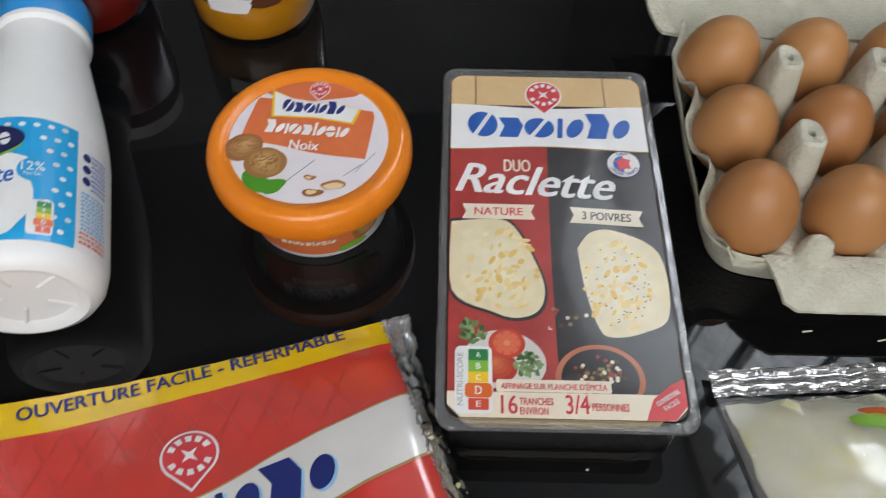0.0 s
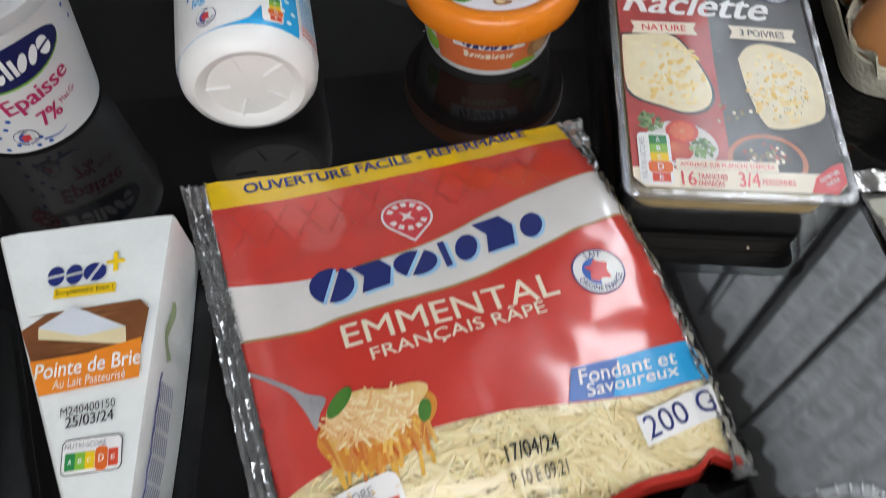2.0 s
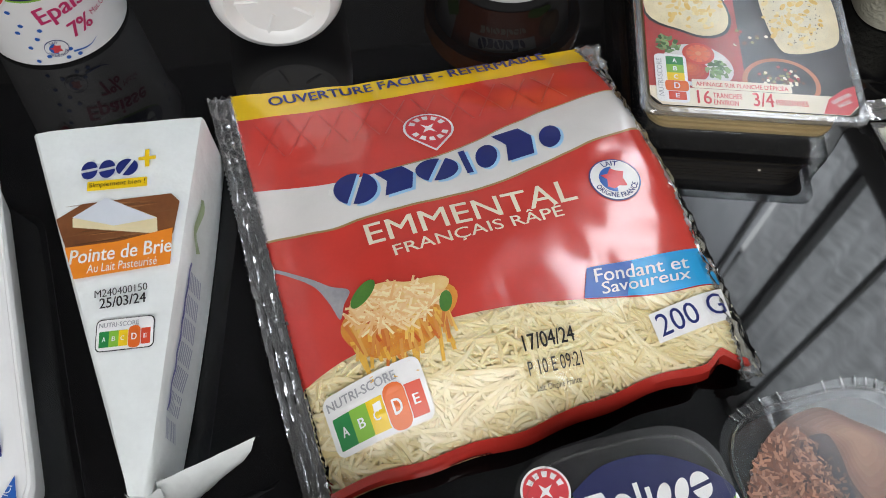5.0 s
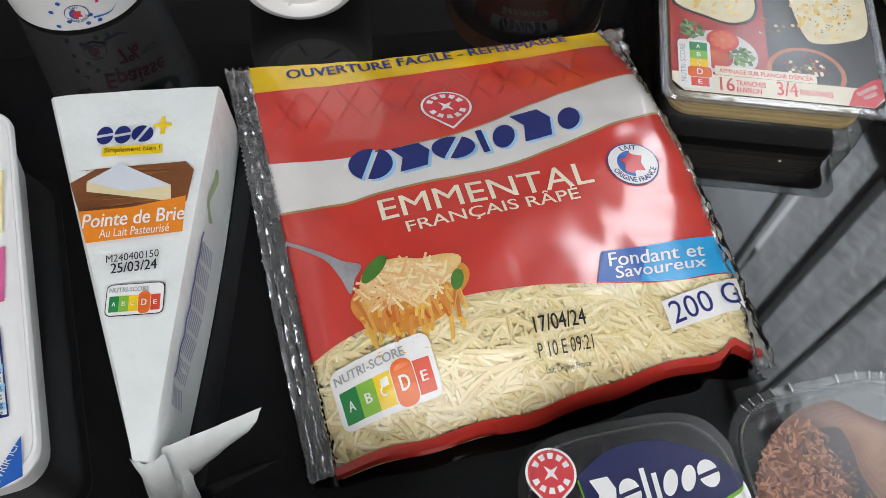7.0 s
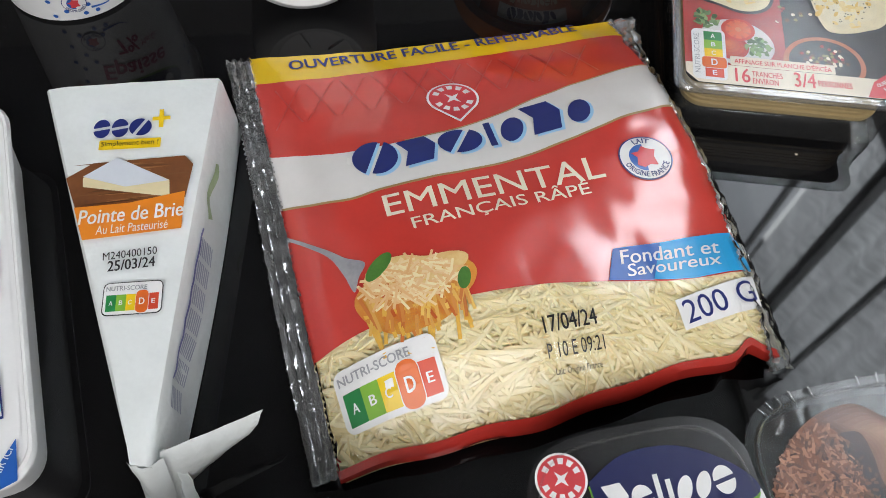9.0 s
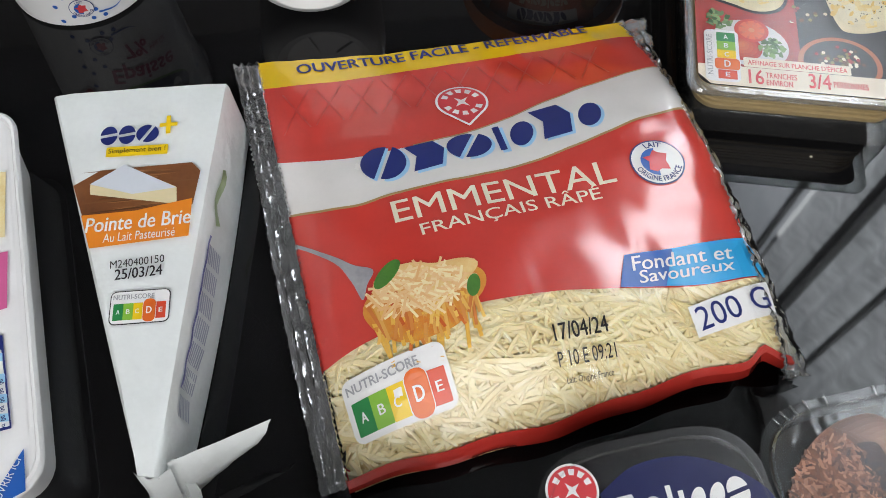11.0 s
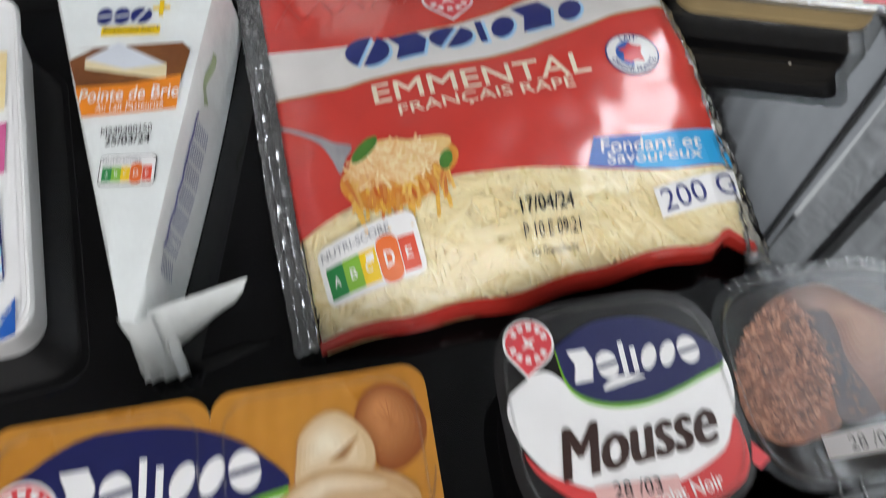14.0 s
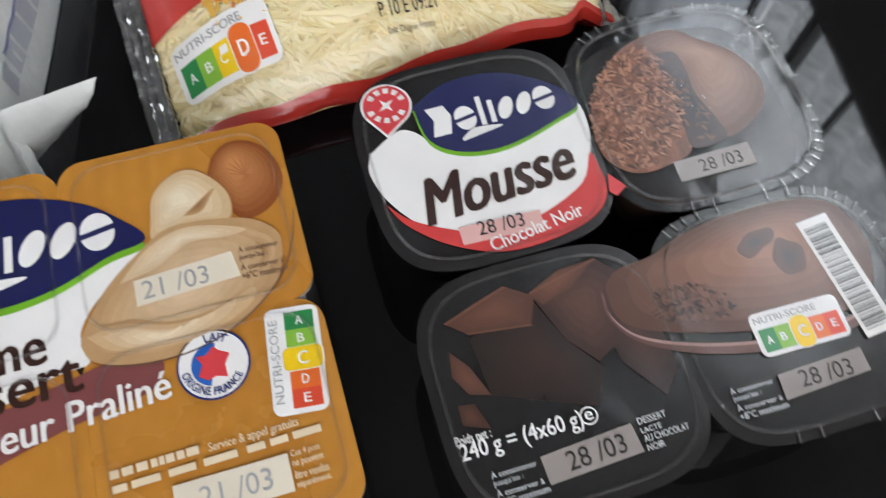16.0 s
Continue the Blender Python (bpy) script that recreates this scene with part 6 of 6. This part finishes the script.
# printed lid with the white panel
pc = (-MX, MY)
patch("white_panel", [smooth_line([(-0.0823, 0.0534), (-0.0708, 0.0601), (-0.0638, 0.0582), (-0.0532, 0.0461), (-0.0322, 0.0427), (-0.0101, 0.0485), (-0.0007, 0.0550), (-0.0013, 0.0384), (-0.0115, 0.0202), (-0.0296, 0.0123), (-0.0514, 0.0105), (-0.0697, 0.0190), (-0.0804, 0.0324), (-0.0844, 0.0455), (-0.0823, 0.0534)], 5)[:-1]], MZ, WHITE, mousse, 2)
patch("flavour_band", [smooth_line([(-0.0817, 0.0317), (-0.0729, 0.0222), (-0.0509, 0.0121), (-0.0315, 0.0129), (-0.0110, 0.0214), (-0.0035, 0.0327), (-0.0029, 0.0178), (-0.0092, 0.0090), (-0.0240, 0.0039), (-0.0455, 0.0031), (-0.0639, 0.0105), (-0.0771, 0.0222), (-0.0817, 0.0317)], 5)[:-1]], MZ, ink("flavour_red_print", (.60, .05, .05)), mousse, 4)
MN = smooth_line([(-0.0618, 0.0687), (-0.0463, 0.0761), (-0.0260, 0.0753), (-0.0085, 0.0656), (-0.0005, 0.0544), (-0.0108, 0.0494), (-0.0319, 0.0436), (-0.0490, 0.0453), (-0.0596, 0.0533), (-0.0618, 0.0687)], 5)[:-1]
patch("logo", [[(x - .0005, y - .0016) for x, y in MN]], MZ, GREEN, mousse, 3)
patch("logo", [MN], MZ, DEEP, mousse, 5)
brand_blocks("BeIisse", MZ, WHITE, mousse, -0.0332, 0.0592, .0500, .0098, 1.5, 7)
patch("logo", [smooth_line([(-0.0478, 0.0505), (-0.0419, 0.0539), (-0.0312, 0.0525), (-0.0384, 0.0509), (-0.0473, 0.0494)], 5)], MZ, WHITE, mousse, 7)
pin_badge(MZ, mousse, -0.0713, 0.0718, .0088, -12, 7)
lettering("Mousse", MZ, DBROWN, mousse, -0.0406, 0.0308, .0590, .0180, 5, 6, bold=.028, slant=.38)
lettering("Chocolat Noir", MZ, WHITE, mousse, -0.0329, 0.0091, .0360, .0052, 8, 7, bold=.015)
STICK2 = ink("grey_sticker", (0.30, 0.27, 0.26))
patch("date_label", [turn2(rounded(.0300, .0070, .0003, 2), -0.0449, 0.0123, -2)], MZ, ink("pale_rose_sticker", (.70, .42, .40)), mousse, 6)
lettering("28 /03", MZ, SLATE, mousse, -0.0449, 0.0136, .0170, .0055, -2, 8)
patch("flavour_band", [[(-0.0006, 0.0226), (0.0041, 0.0159), (-0.0006, 0.0130), (-0.0027, 0.0154)]], MZ, BADGE, mousse, 4)
# grated chocolate on the clear lid
FLAKE_O = loop((0.005, 0.0549), (0.0154, 0.0669), (0.028, 0.0746), (0.041, 0.0768), (0.045, 0.0686), (0.0424, 0.0541), (0.0351, 0.0427), (0.0344, 0.0248), (0.0244, 0.0201), (0.0106, 0.0195), (0.0014, 0.0277), (0.0007, 0.0405))
SMOOTH_O = loop((0.0295, 0.0753), (0.046, 0.0772), (0.0573, 0.0689), (0.0679, 0.0596), (0.0725, 0.0458), (0.0691, 0.036), (0.061, 0.029), (0.0484, 0.0248), (0.0431, 0.0313), (0.0414, 0.0436), (0.0412, 0.0599))
CUT_M = loop((0.0347, 0.0672), (0.0439, 0.0661), (0.0455, 0.0573), (0.0447, 0.0467), (0.0483, 0.0325), (0.0483, 0.0245), (0.0345, 0.0240), (0.0350, 0.0357), (0.0366, 0.0489))
patch("flake_print", [FLAKE_O], MZ, FLAKE, mousse, 3)
graded("mousse_print", SMOOTH_O, MZ, (.13, .055, .030), (.36, .19, .12), mousse, 3.4, (.0560, .0620), 8)
graded("mousse_print", CUT_M, MZ, (.050, .020, .012), (.014, .007, .005), mousse, 6.0, (.0420, .0400), 4)
rr = random.Random(21)
fx, fy = (0.0205, 0.0462)
FLAKE_P = by_island(ink("flake_piece_print", (.3, .15, .08)), (.045, .017, .010), (.46, .20, .11))
patch("flake_print", [turn2(rounded(rr.uniform(.0012, .0040), rr.uniform(.0006, .0013), .0003, 2), *scatter(rr, fx, fy, .0175, .0270, -27), rr.uniform(0, 180)) for _ in range(620)], MZ, FLAKE_P, mousse, 5.6)
patch("flake_print", [turn2(rounded(rr.uniform(.0010, .0030), rr.uniform(.0006, .0012), .0003, 2), *scatter(rr, .0395, .0430, .0050, .0190, 8), rr.uniform(0, 180)) for _ in range(70)], MZ, by_island(ink("dark_flake_print", (.1, .05, .03)), (.015, .007, .005), (.17, .070, .038)), mousse, 6.4)
patch("date_label", [[(0.0244, 0.0201), (0.0548, 0.0209), (0.0551, 0.0116), (0.0242, 0.0116)]], MZ, STICK2, mousse, 7.4)
lettering("28 /03", MZ, SLATE, mousse, 0.0418, 0.0160, .0170, .0052, 0, 8.4)
# dark chocolate pieces
for pts, c0, c1, lev in (
        (((-.0436, -.0159), (-.0372, -.0324), (-.0278, -.0452), (-.0344, -.0570), (-.0669, -.0438), (-.0682, -.0235)), (.020, .011, .008), (.038, .018, .012), 2),
        (((-.0177, -.0080), (-.0116, -.0141), (-.0046, -.0334), (-.0042, -.0520), (-.0115, -.0598), (-.0217, -.0450), (-.0233, -.0280)), (.030, .014, .010), (.070, .030, .019), 2.7),
        (((-.0438, -.0137), (-.0316, -.0085), (-.0176, -.0076), (-.0116, -.0141), (-.0188, -.0377), (-.0289, -.0429), (-.0372, -.0324)), (.045, .020, .013), (.100, .042, .026), 3.4),
        (((-.0438, -.0137), (-.0316, -.0085), (-.0176, -.0076), (-.0290, -.0155), (-.0405, -.0190)), (.105, .044, .027), (.165, .068, .041), 4.2),
        (((-.0750, -.0164), (-.0616, -.0118), (-.0515, -.0089), (-.0423, -.0152), (-.0465, -.0245), (-.0687, -.0217)), (.095, .040, .025), (.160, .066, .040), 4.2),
        (((-.0760, -.0263), (-.0711, -.0327), (-.0669, -.0438), (-.0739, -.0417), (-.0776, -.0348)), (.085, .036, .023), (.150, .062, .038), 4.2),
        (((-.0786, -.0442), (-.0730, -.0449), (-.0702, -.0542), (-.0787, -.0508)), (.055, .024, .016), (.100, .042, .026), 4.2)):
    graded("chocolate_print", list(pts), MZ, c0, c1, mousse, lev, (sum(p[0] for p in pts) / len(pts), sum(p[1] for p in pts) / len(pts)), 5, .3)
RIDGE = ink("chocolate_edge_print", (0.17, 0.072, 0.044))
for a, b in (((-.0750, -.0164), (-.0515, -.0089)), ((-.0438, -.0137), (-.0176, -.0076)), ((-.0687, -.0217), (-.0465, -.0245)), ((-.0405, -.0190), (-.0289, -.0429)), ((-.0760, -.0263), (-.0669, -.0438)), ((-.0116, -.0141), (-.0046, -.0334))):
    patch("chocolate_print", [[a, b, (b[0] + .0003, b[1] - .0006), (a[0] + .0003, a[1] - .0006)]], MZ, RIDGE, mousse, 5.2)
lettering("Poids net :", MZ, WHITE, mousse, -0.0768, -0.0551, .0118, .0030, 0, 6, bold=.01)
lettering("240 g = (4x60 g)", MZ, WHITE, mousse, -0.0617, -0.0597, .0410, .0072, 0, 6, bold=.014)
patch("estimated_mark", [[ellipse(-.0388, -.0590, .0030, .0030, 24), ellipse(-.0388, -.0590, .0025, .0025, 24)]], MZ, WHITE, mousse, 6)
lettering("e", MZ, WHITE, mousse, -.0388, -.0590, .0026, .0028, 0, 6.5, bold=.01)
patch("date_label", [[(-0.0583, -0.0669), (-0.0266, -0.065), (-0.0256, -0.0747), (-0.0578, -0.0761)]], MZ, STICK2, mousse, 5)
lettering("28 /03", MZ, SLATE, mousse, -0.0405, -0.0705, .0200, .0062, 2, 7)
KEEP = ("À consommer", "jusqu'au :", "À conserver à", "+8°C maximum")
lines_of_print(KEEP, MZ, LGREY, mousse, -.0750, -.0680, .0023, .0029, 0, 6, (.0150, .0098, .0155, .0165))
lines_of_print(("DESSERT", "LACTÉ", "AU CHOCOLAT", "NOIR"), MZ, LGREY, mousse, -.0243, -.0652, .0022, .0029, 0, 6, (.0098, .0070, .0155, .0060))
# mousse in a bowl, bar code and score
BOWL_M = loop((-.0177, -.0190), (-.0116, -.0141), (.0019, -.0124), (.0146, -.0081), (.0340, -.0050), (.0568, -.0052), (.0727, -.0100), (.0790, -.0224), (.0780, -.0338), (.0683, -.0478), (.0387, -.0500), (.0005, -.0411), (-.0166, -.0321))
graded("mousse_print", BOWL_M, MZ, (.10, .040, .023), (.33, .150, .088), mousse, 4.8, (.0450, -.0180), 8)
rim_line = smooth_line([(-.0194, -.0206), (-.0195, -.0291), (-.0129, -.0383), (.0028, -.0455), (.0234, -.0508), (.0477, -.0536), (.0692, -.0502)], 6)
low_line = smooth_line([(-.0200, -.0206), (-.0204, -.0300), (-.0136, -.0405), (.0022, -.0490), (.0230, -.0548), (.0480, -.0575), (.0692, -.0540)], 6)
patch("bowl_print", [rim_line + low_line[::-1]], MZ, ink("bowl_glass_print", (.15, .075, .062), second=(.09, .040, .032), scale=60), mousse, 5.8)
patch("bowl_print", [rim_line + [(x, y - .0012) for x, y in rim_line[::-1]]], MZ, ink("bowl_rim_print", (.36, .22, .20)), mousse, 6.2)
patch("flake_print", [turn2(rounded(rr.uniform(.0012, .0034), rr.uniform(.0008, .0014), .0003, 2), *scatter(rr, .0085, -.0330, .0150, .0072, -14), rr.uniform(0, 180)) for _ in range(170)], MZ, by_island(ink("dark_flake_print", (.1, .05, .03)), (.014, .006, .005), (.17, .072, .042)), mousse, 6.6)
# two dark blobs paint in the swirl of reflections on this lid
graded("mousse_print", blob(.0401, -.0177, .0075, .0042, .25, 3, rot=20), MZ, (.10, .042, .026), (.045, .020, .013), mousse, 6, (.0401, -.0177), 4)
graded("mousse_print", blob(.0494, -.0260, .0056, .0074, .25, 4), MZ, (.10, .042, .026), (.045, .020, .013), mousse, 6, (.0494, -.0260), 4)
nutri_score(MZ, mousse, 0.0414, -0.0502, .0330, .0155, -1, "C", level=7)
patch("date_label", [[(0.0266, -0.0639), (0.058, -0.0628), (0.0579, -0.071), (0.0259, -0.0726)]], MZ, STICK2, mousse, 5)
lettering("28 /03", MZ, SLATE, mousse, 0.0426, -0.0676, .0190, .0058, -2, 7)
lines_of_print(KEEP, MZ, LGREY, mousse, .0088, -.0646, .0023, .0029, -1, 6, (.0155, .0100, .0160, .0170))
bc = (0.0659, -0.0374)
patch("bar_code", [turn2(rounded(.0125, .0460, .0003, 2), *bc, 6)], MZ, WHITE, mousse, 7)
rr = random.Random(14)
patch("bar_code", [turn2([(-.0050, y), (.0042, y), (.0042, y + h_), (-.0050, y + h_)], *bc, 6) for y, h_ in [(-.0205 + k * .00105, rr.uniform(.0002, .00075)) for k in range(39)]], MZ, BLACK, mousse, 8)

# ---- cheese sachet ----
sachet = thing("cheese_sachet", pose(0.2060, 0.1120, 0, 0, 0, 3.0), "clear plastic sachet of white cheese with a crimped seal", "sachet")
MILKFILM = film_mat("milky_bag_film", (1, 1, 1), .10, .6, 60, haze=.16, gain=1.5)
MOZZ = mat("white_soft_cheese", (0.84, 0.86, 0.78), 0.45, vary=.1, scale=42, second=(.78, .72, .30))
def sachet_pt(u, v):
    wdt = .128 - .018 * v
    x, y = (u - .5) * wdt + .012 * v, .050 - v * .125
    h = .003 + .027 * max(0, 1 - abs(2 * u - 1) ** 2.6) ** .8 * max(0, 1 - abs(2 * v - 1) ** 2.6) ** .8
    h += .0016 * noise.noise(Vector((u * 9, v * 8, 3))) * min(1, h / .012)
    return (x, y, h)
part("film", sheet_bm(sachet_pt, 40, 34, .0005), MILKFILM, sachet, "milky clear film")
def curd_pt(u, v):
    x, y, h = sachet_pt(.025 + .95 * u, .03 + .94 * v)
    return (x, y, max(.002, h * .90 - .0012 + .0045 * noise.noise(Vector((u * 11, v * 11, 6)))))
part("contents", sheet_bm(curd_pt, 30, 26, .0012), MOZZ, sachet, "soft white cheese pieces")
def seal_pt(u, v):
    x, y = (u - .5) * .132, .064 - v * .0145
    z = .006 + .0006 * math.sin(v * 12 * math.pi) + .0010 * noise.noise(Vector((u * 9, v * 2, 5))) + (.0020 * noise.noise(Vector((u * 26, v * 9, 8))) if v < .12 or v > .86 else 0)
    return (x, y + .0012 * noise.noise(Vector((u * 18, 4, 1))), z)
part("top_seal", sheet_bm(seal_pt, 70, 20, .0003), SEALFILM, sachet, "crimped clear seal")
sm = lambda x, y, lift: (x, y, sachet_pt((x - .012 * (.05 - y) / .125) / (.128 - .018 * (.05 - y) / .125) + .5, (.05 - y) / .125)[2] + .0006 + lift)
patch("leaf_print", [blob((-0.0009, 0.0270)[0] + .004, (-0.0009, 0.0270)[1], .0150, .0042, .15, 3, rot=-10)], sm, LGREEN, sachet, 2, .005)
patch("leaf_print", [blob((0.0015, 0.0316)[0] + .002, (0.0015, 0.0316)[1] + .001, .0090, .0030, .3, 5, rot=-4)], sm, DORANGE, sachet, 2, .005)

# ---- egg carton details ----
for i in range(NX - 1):
    for j in range(NY - 1):
        x, y = (i - (NX - 2) / 2) * PX, (j - (NY - 2) / 2) * PY
        pr = [(.0180, .012), (.0158, .027), (.0122, .047), (.0096, .064), (.0086, .0690), (.0070, .0702), (.0028, .0694), (.0022, .0560)]
        bm = loft([[(a, b, z) for a, b in squircle(2 * r, 2 * r, 2.9 if z > .03 and r > .005 else 2.0, 24)] for r, z in pr], False, True)
        for v in bm.verts:
            v.co.z += .0012 * noise.noise(v.co * 120)
            v.co.x *= 1.0 + .10 * noise.noise(v.co * 90)
            v.co.x, v.co.y = v.co.x * .80 + x, v.co.y * 1.10 + y
        part("peg", bm, PULP, carton, "tapered pulp peg with a hole")
def flap_front(u, v):
    x = -CW / 2 + .026 + u * (CW - .030)
    y = -CL / 2 + .004 - v * .0270
    cut = max(0, .10 - u) * .05 * v
    return (x + cut * 2, y + cut, .034 - .009 * v ** 2 + .0007 * noise.noise(Vector((u * 20, v * 6, 2))))
part("front_flap", sheet_bm(flap_front, 46, 12, .0024), PULP, carton, "folded-out closing flap")
for k in range(3):
    x = -CW / 2 + .052 + k * .0505
    bm = turned([(.0095, .026), (.0085, .036), (.0068, .0430), (.0040, .0455)], 14, False, True)
    for v in bm.verts:
        v.co = Vector((v.co.x * 1.1 + x, v.co.y * .8 - CL / 2 + .006, v.co.z + .001 * noise.noise(v.co * 150)))
    part("latch_knob", bm, PULP, carton)
def lid_pt(u, v):
    x = (u - .5) * (CW + .026) * (1 - .085 * max(0, 1 - v / .42) ** 2.2)
    y = CL / 2 + .004 + v * .075
    edge = min(1, min(u, 1 - u) * 14)
    dip = .010 * math.sin(math.pi * min(1, max(0, (v - .12) / .8))) * edge
    rib = .004 * max(0, math.cos((u - .38) * 2 * math.pi * 3)) ** 6 * min(1, v * 3)
    return (x, y, .030 + .030 * v ** 1.4 - dip + rib + .0007 * noise.noise(Vector((u * 18, v * 9, 6))) + (1 - edge) * .003)
part("open_lid", sheet_bm(lid_pt, 60, 24, .0024), PULP, carton, "lid folded open behind the eggs")

# ---- specks ----
# three pale solid specks: one short dot, then two longer dashes
for k, (x, y) in enumerate(((0.0727, 0.1236), (0.1949, 0.1975), (0.2350, 0.1930))):
    crumb = mesh_object("crumb", box_bm(-.0007 - .0020 * k, .0007 + .0020 * k, -.0005, .0005, 0, .0006, .0002, 1), CREAM)
    crumb.matrix_world = pose(x, y, 0, 0, 0, 6 * k)
    tagged(crumb, "tiny pale speck on the black table", "crumb", "crumbs")

# ---- green packet behind the bottle ----
packet = thing("green_packet", pose(-0.390, 0.455, 0, 0, 0, 4), "green plastic packet lying on the table", "packet")
def pk(u, v):
    e = max(0, 1 - abs(2 * u - 1) ** 3) * max(0, 1 - abs(2 * v - 1) ** 3)
    return ((u - .5) * .13, (v - .5) * .12, .003 + .024 * e + .0012 * noise.noise(Vector((u * 8, v * 8, 2))))
part("film", sheet_bm(pk, 24, 20, .001), ink("green_film", (.10, .30, .02), rough=.25, coat=.4), packet)
part("end_seal", sheet_bm(lambda u, v: ((u - .5) * .13, -.060 - v * .010, .003 + .0005 * math.sin(v * 18)), 20, 10, .0003), ink("green_film", (.10, .30, .02), rough=.25, coat=.4), packet)
# ---- eggs in the carton ----
first = None
for j in range(NY):
    for i in range(NX):
        lx, ly = (i - (NX - 1) / 2) * PX, (j - (NY - 1) / 2) * PY
        m = carton.matrix_world @ pose(lx, ly, .0415, random.uniform(-9, 9), random.uniform(-9, 9), random.uniform(0, 360))
        if first is None:
            first = mesh_object("egg", egg_bm(), EGG)
            first.matrix_world = m
            tagged(first, "smooth brown hen's egg in the carton", "egg", "eggs in the carton")
        else:
            copy_thing(first, m)


# ---- printed details belong to the face they are printed on ----
def nest(owner, base_name):
    """Puts a thing's loose printed pieces under the named part."""
    kids = list(owner.children)
    base = next(k for k in kids if k.name.split(".")[0] == base_name)
    keep = {"tray", "cheese_slice", "rim", "cover_film", "tub", "lid", "body", "cap", "base_rib", "pot", "cup", "mousse", "lid_bead", "lid_film", "rim_ribbing",
            "score_label", "store_badge", "origin_stamp", "wrapper", "paper_flap", "printed_film", "window_film", "bottom_fold", "side_seal", "cheese_heap",
            "cheese_strands", "glass", "contents", "film", "top_seal", base_name}
    for k in kids:
        if k is not base and k.name.split(".")[0] not in keep:
            k.parent = base


for owner, base_name in ((bag, "printed_film"), (rac, "label_film"), (tub, "lid_label"), (bottle, "label"), (pot, "pot"), (brie, "wrapper"), (slices, "film_print"),
                         (creme, "white_panel"), (mousse, "white_panel"), (jar_y, "label"), (sachet, "film")):
    nest(owner, base_name)
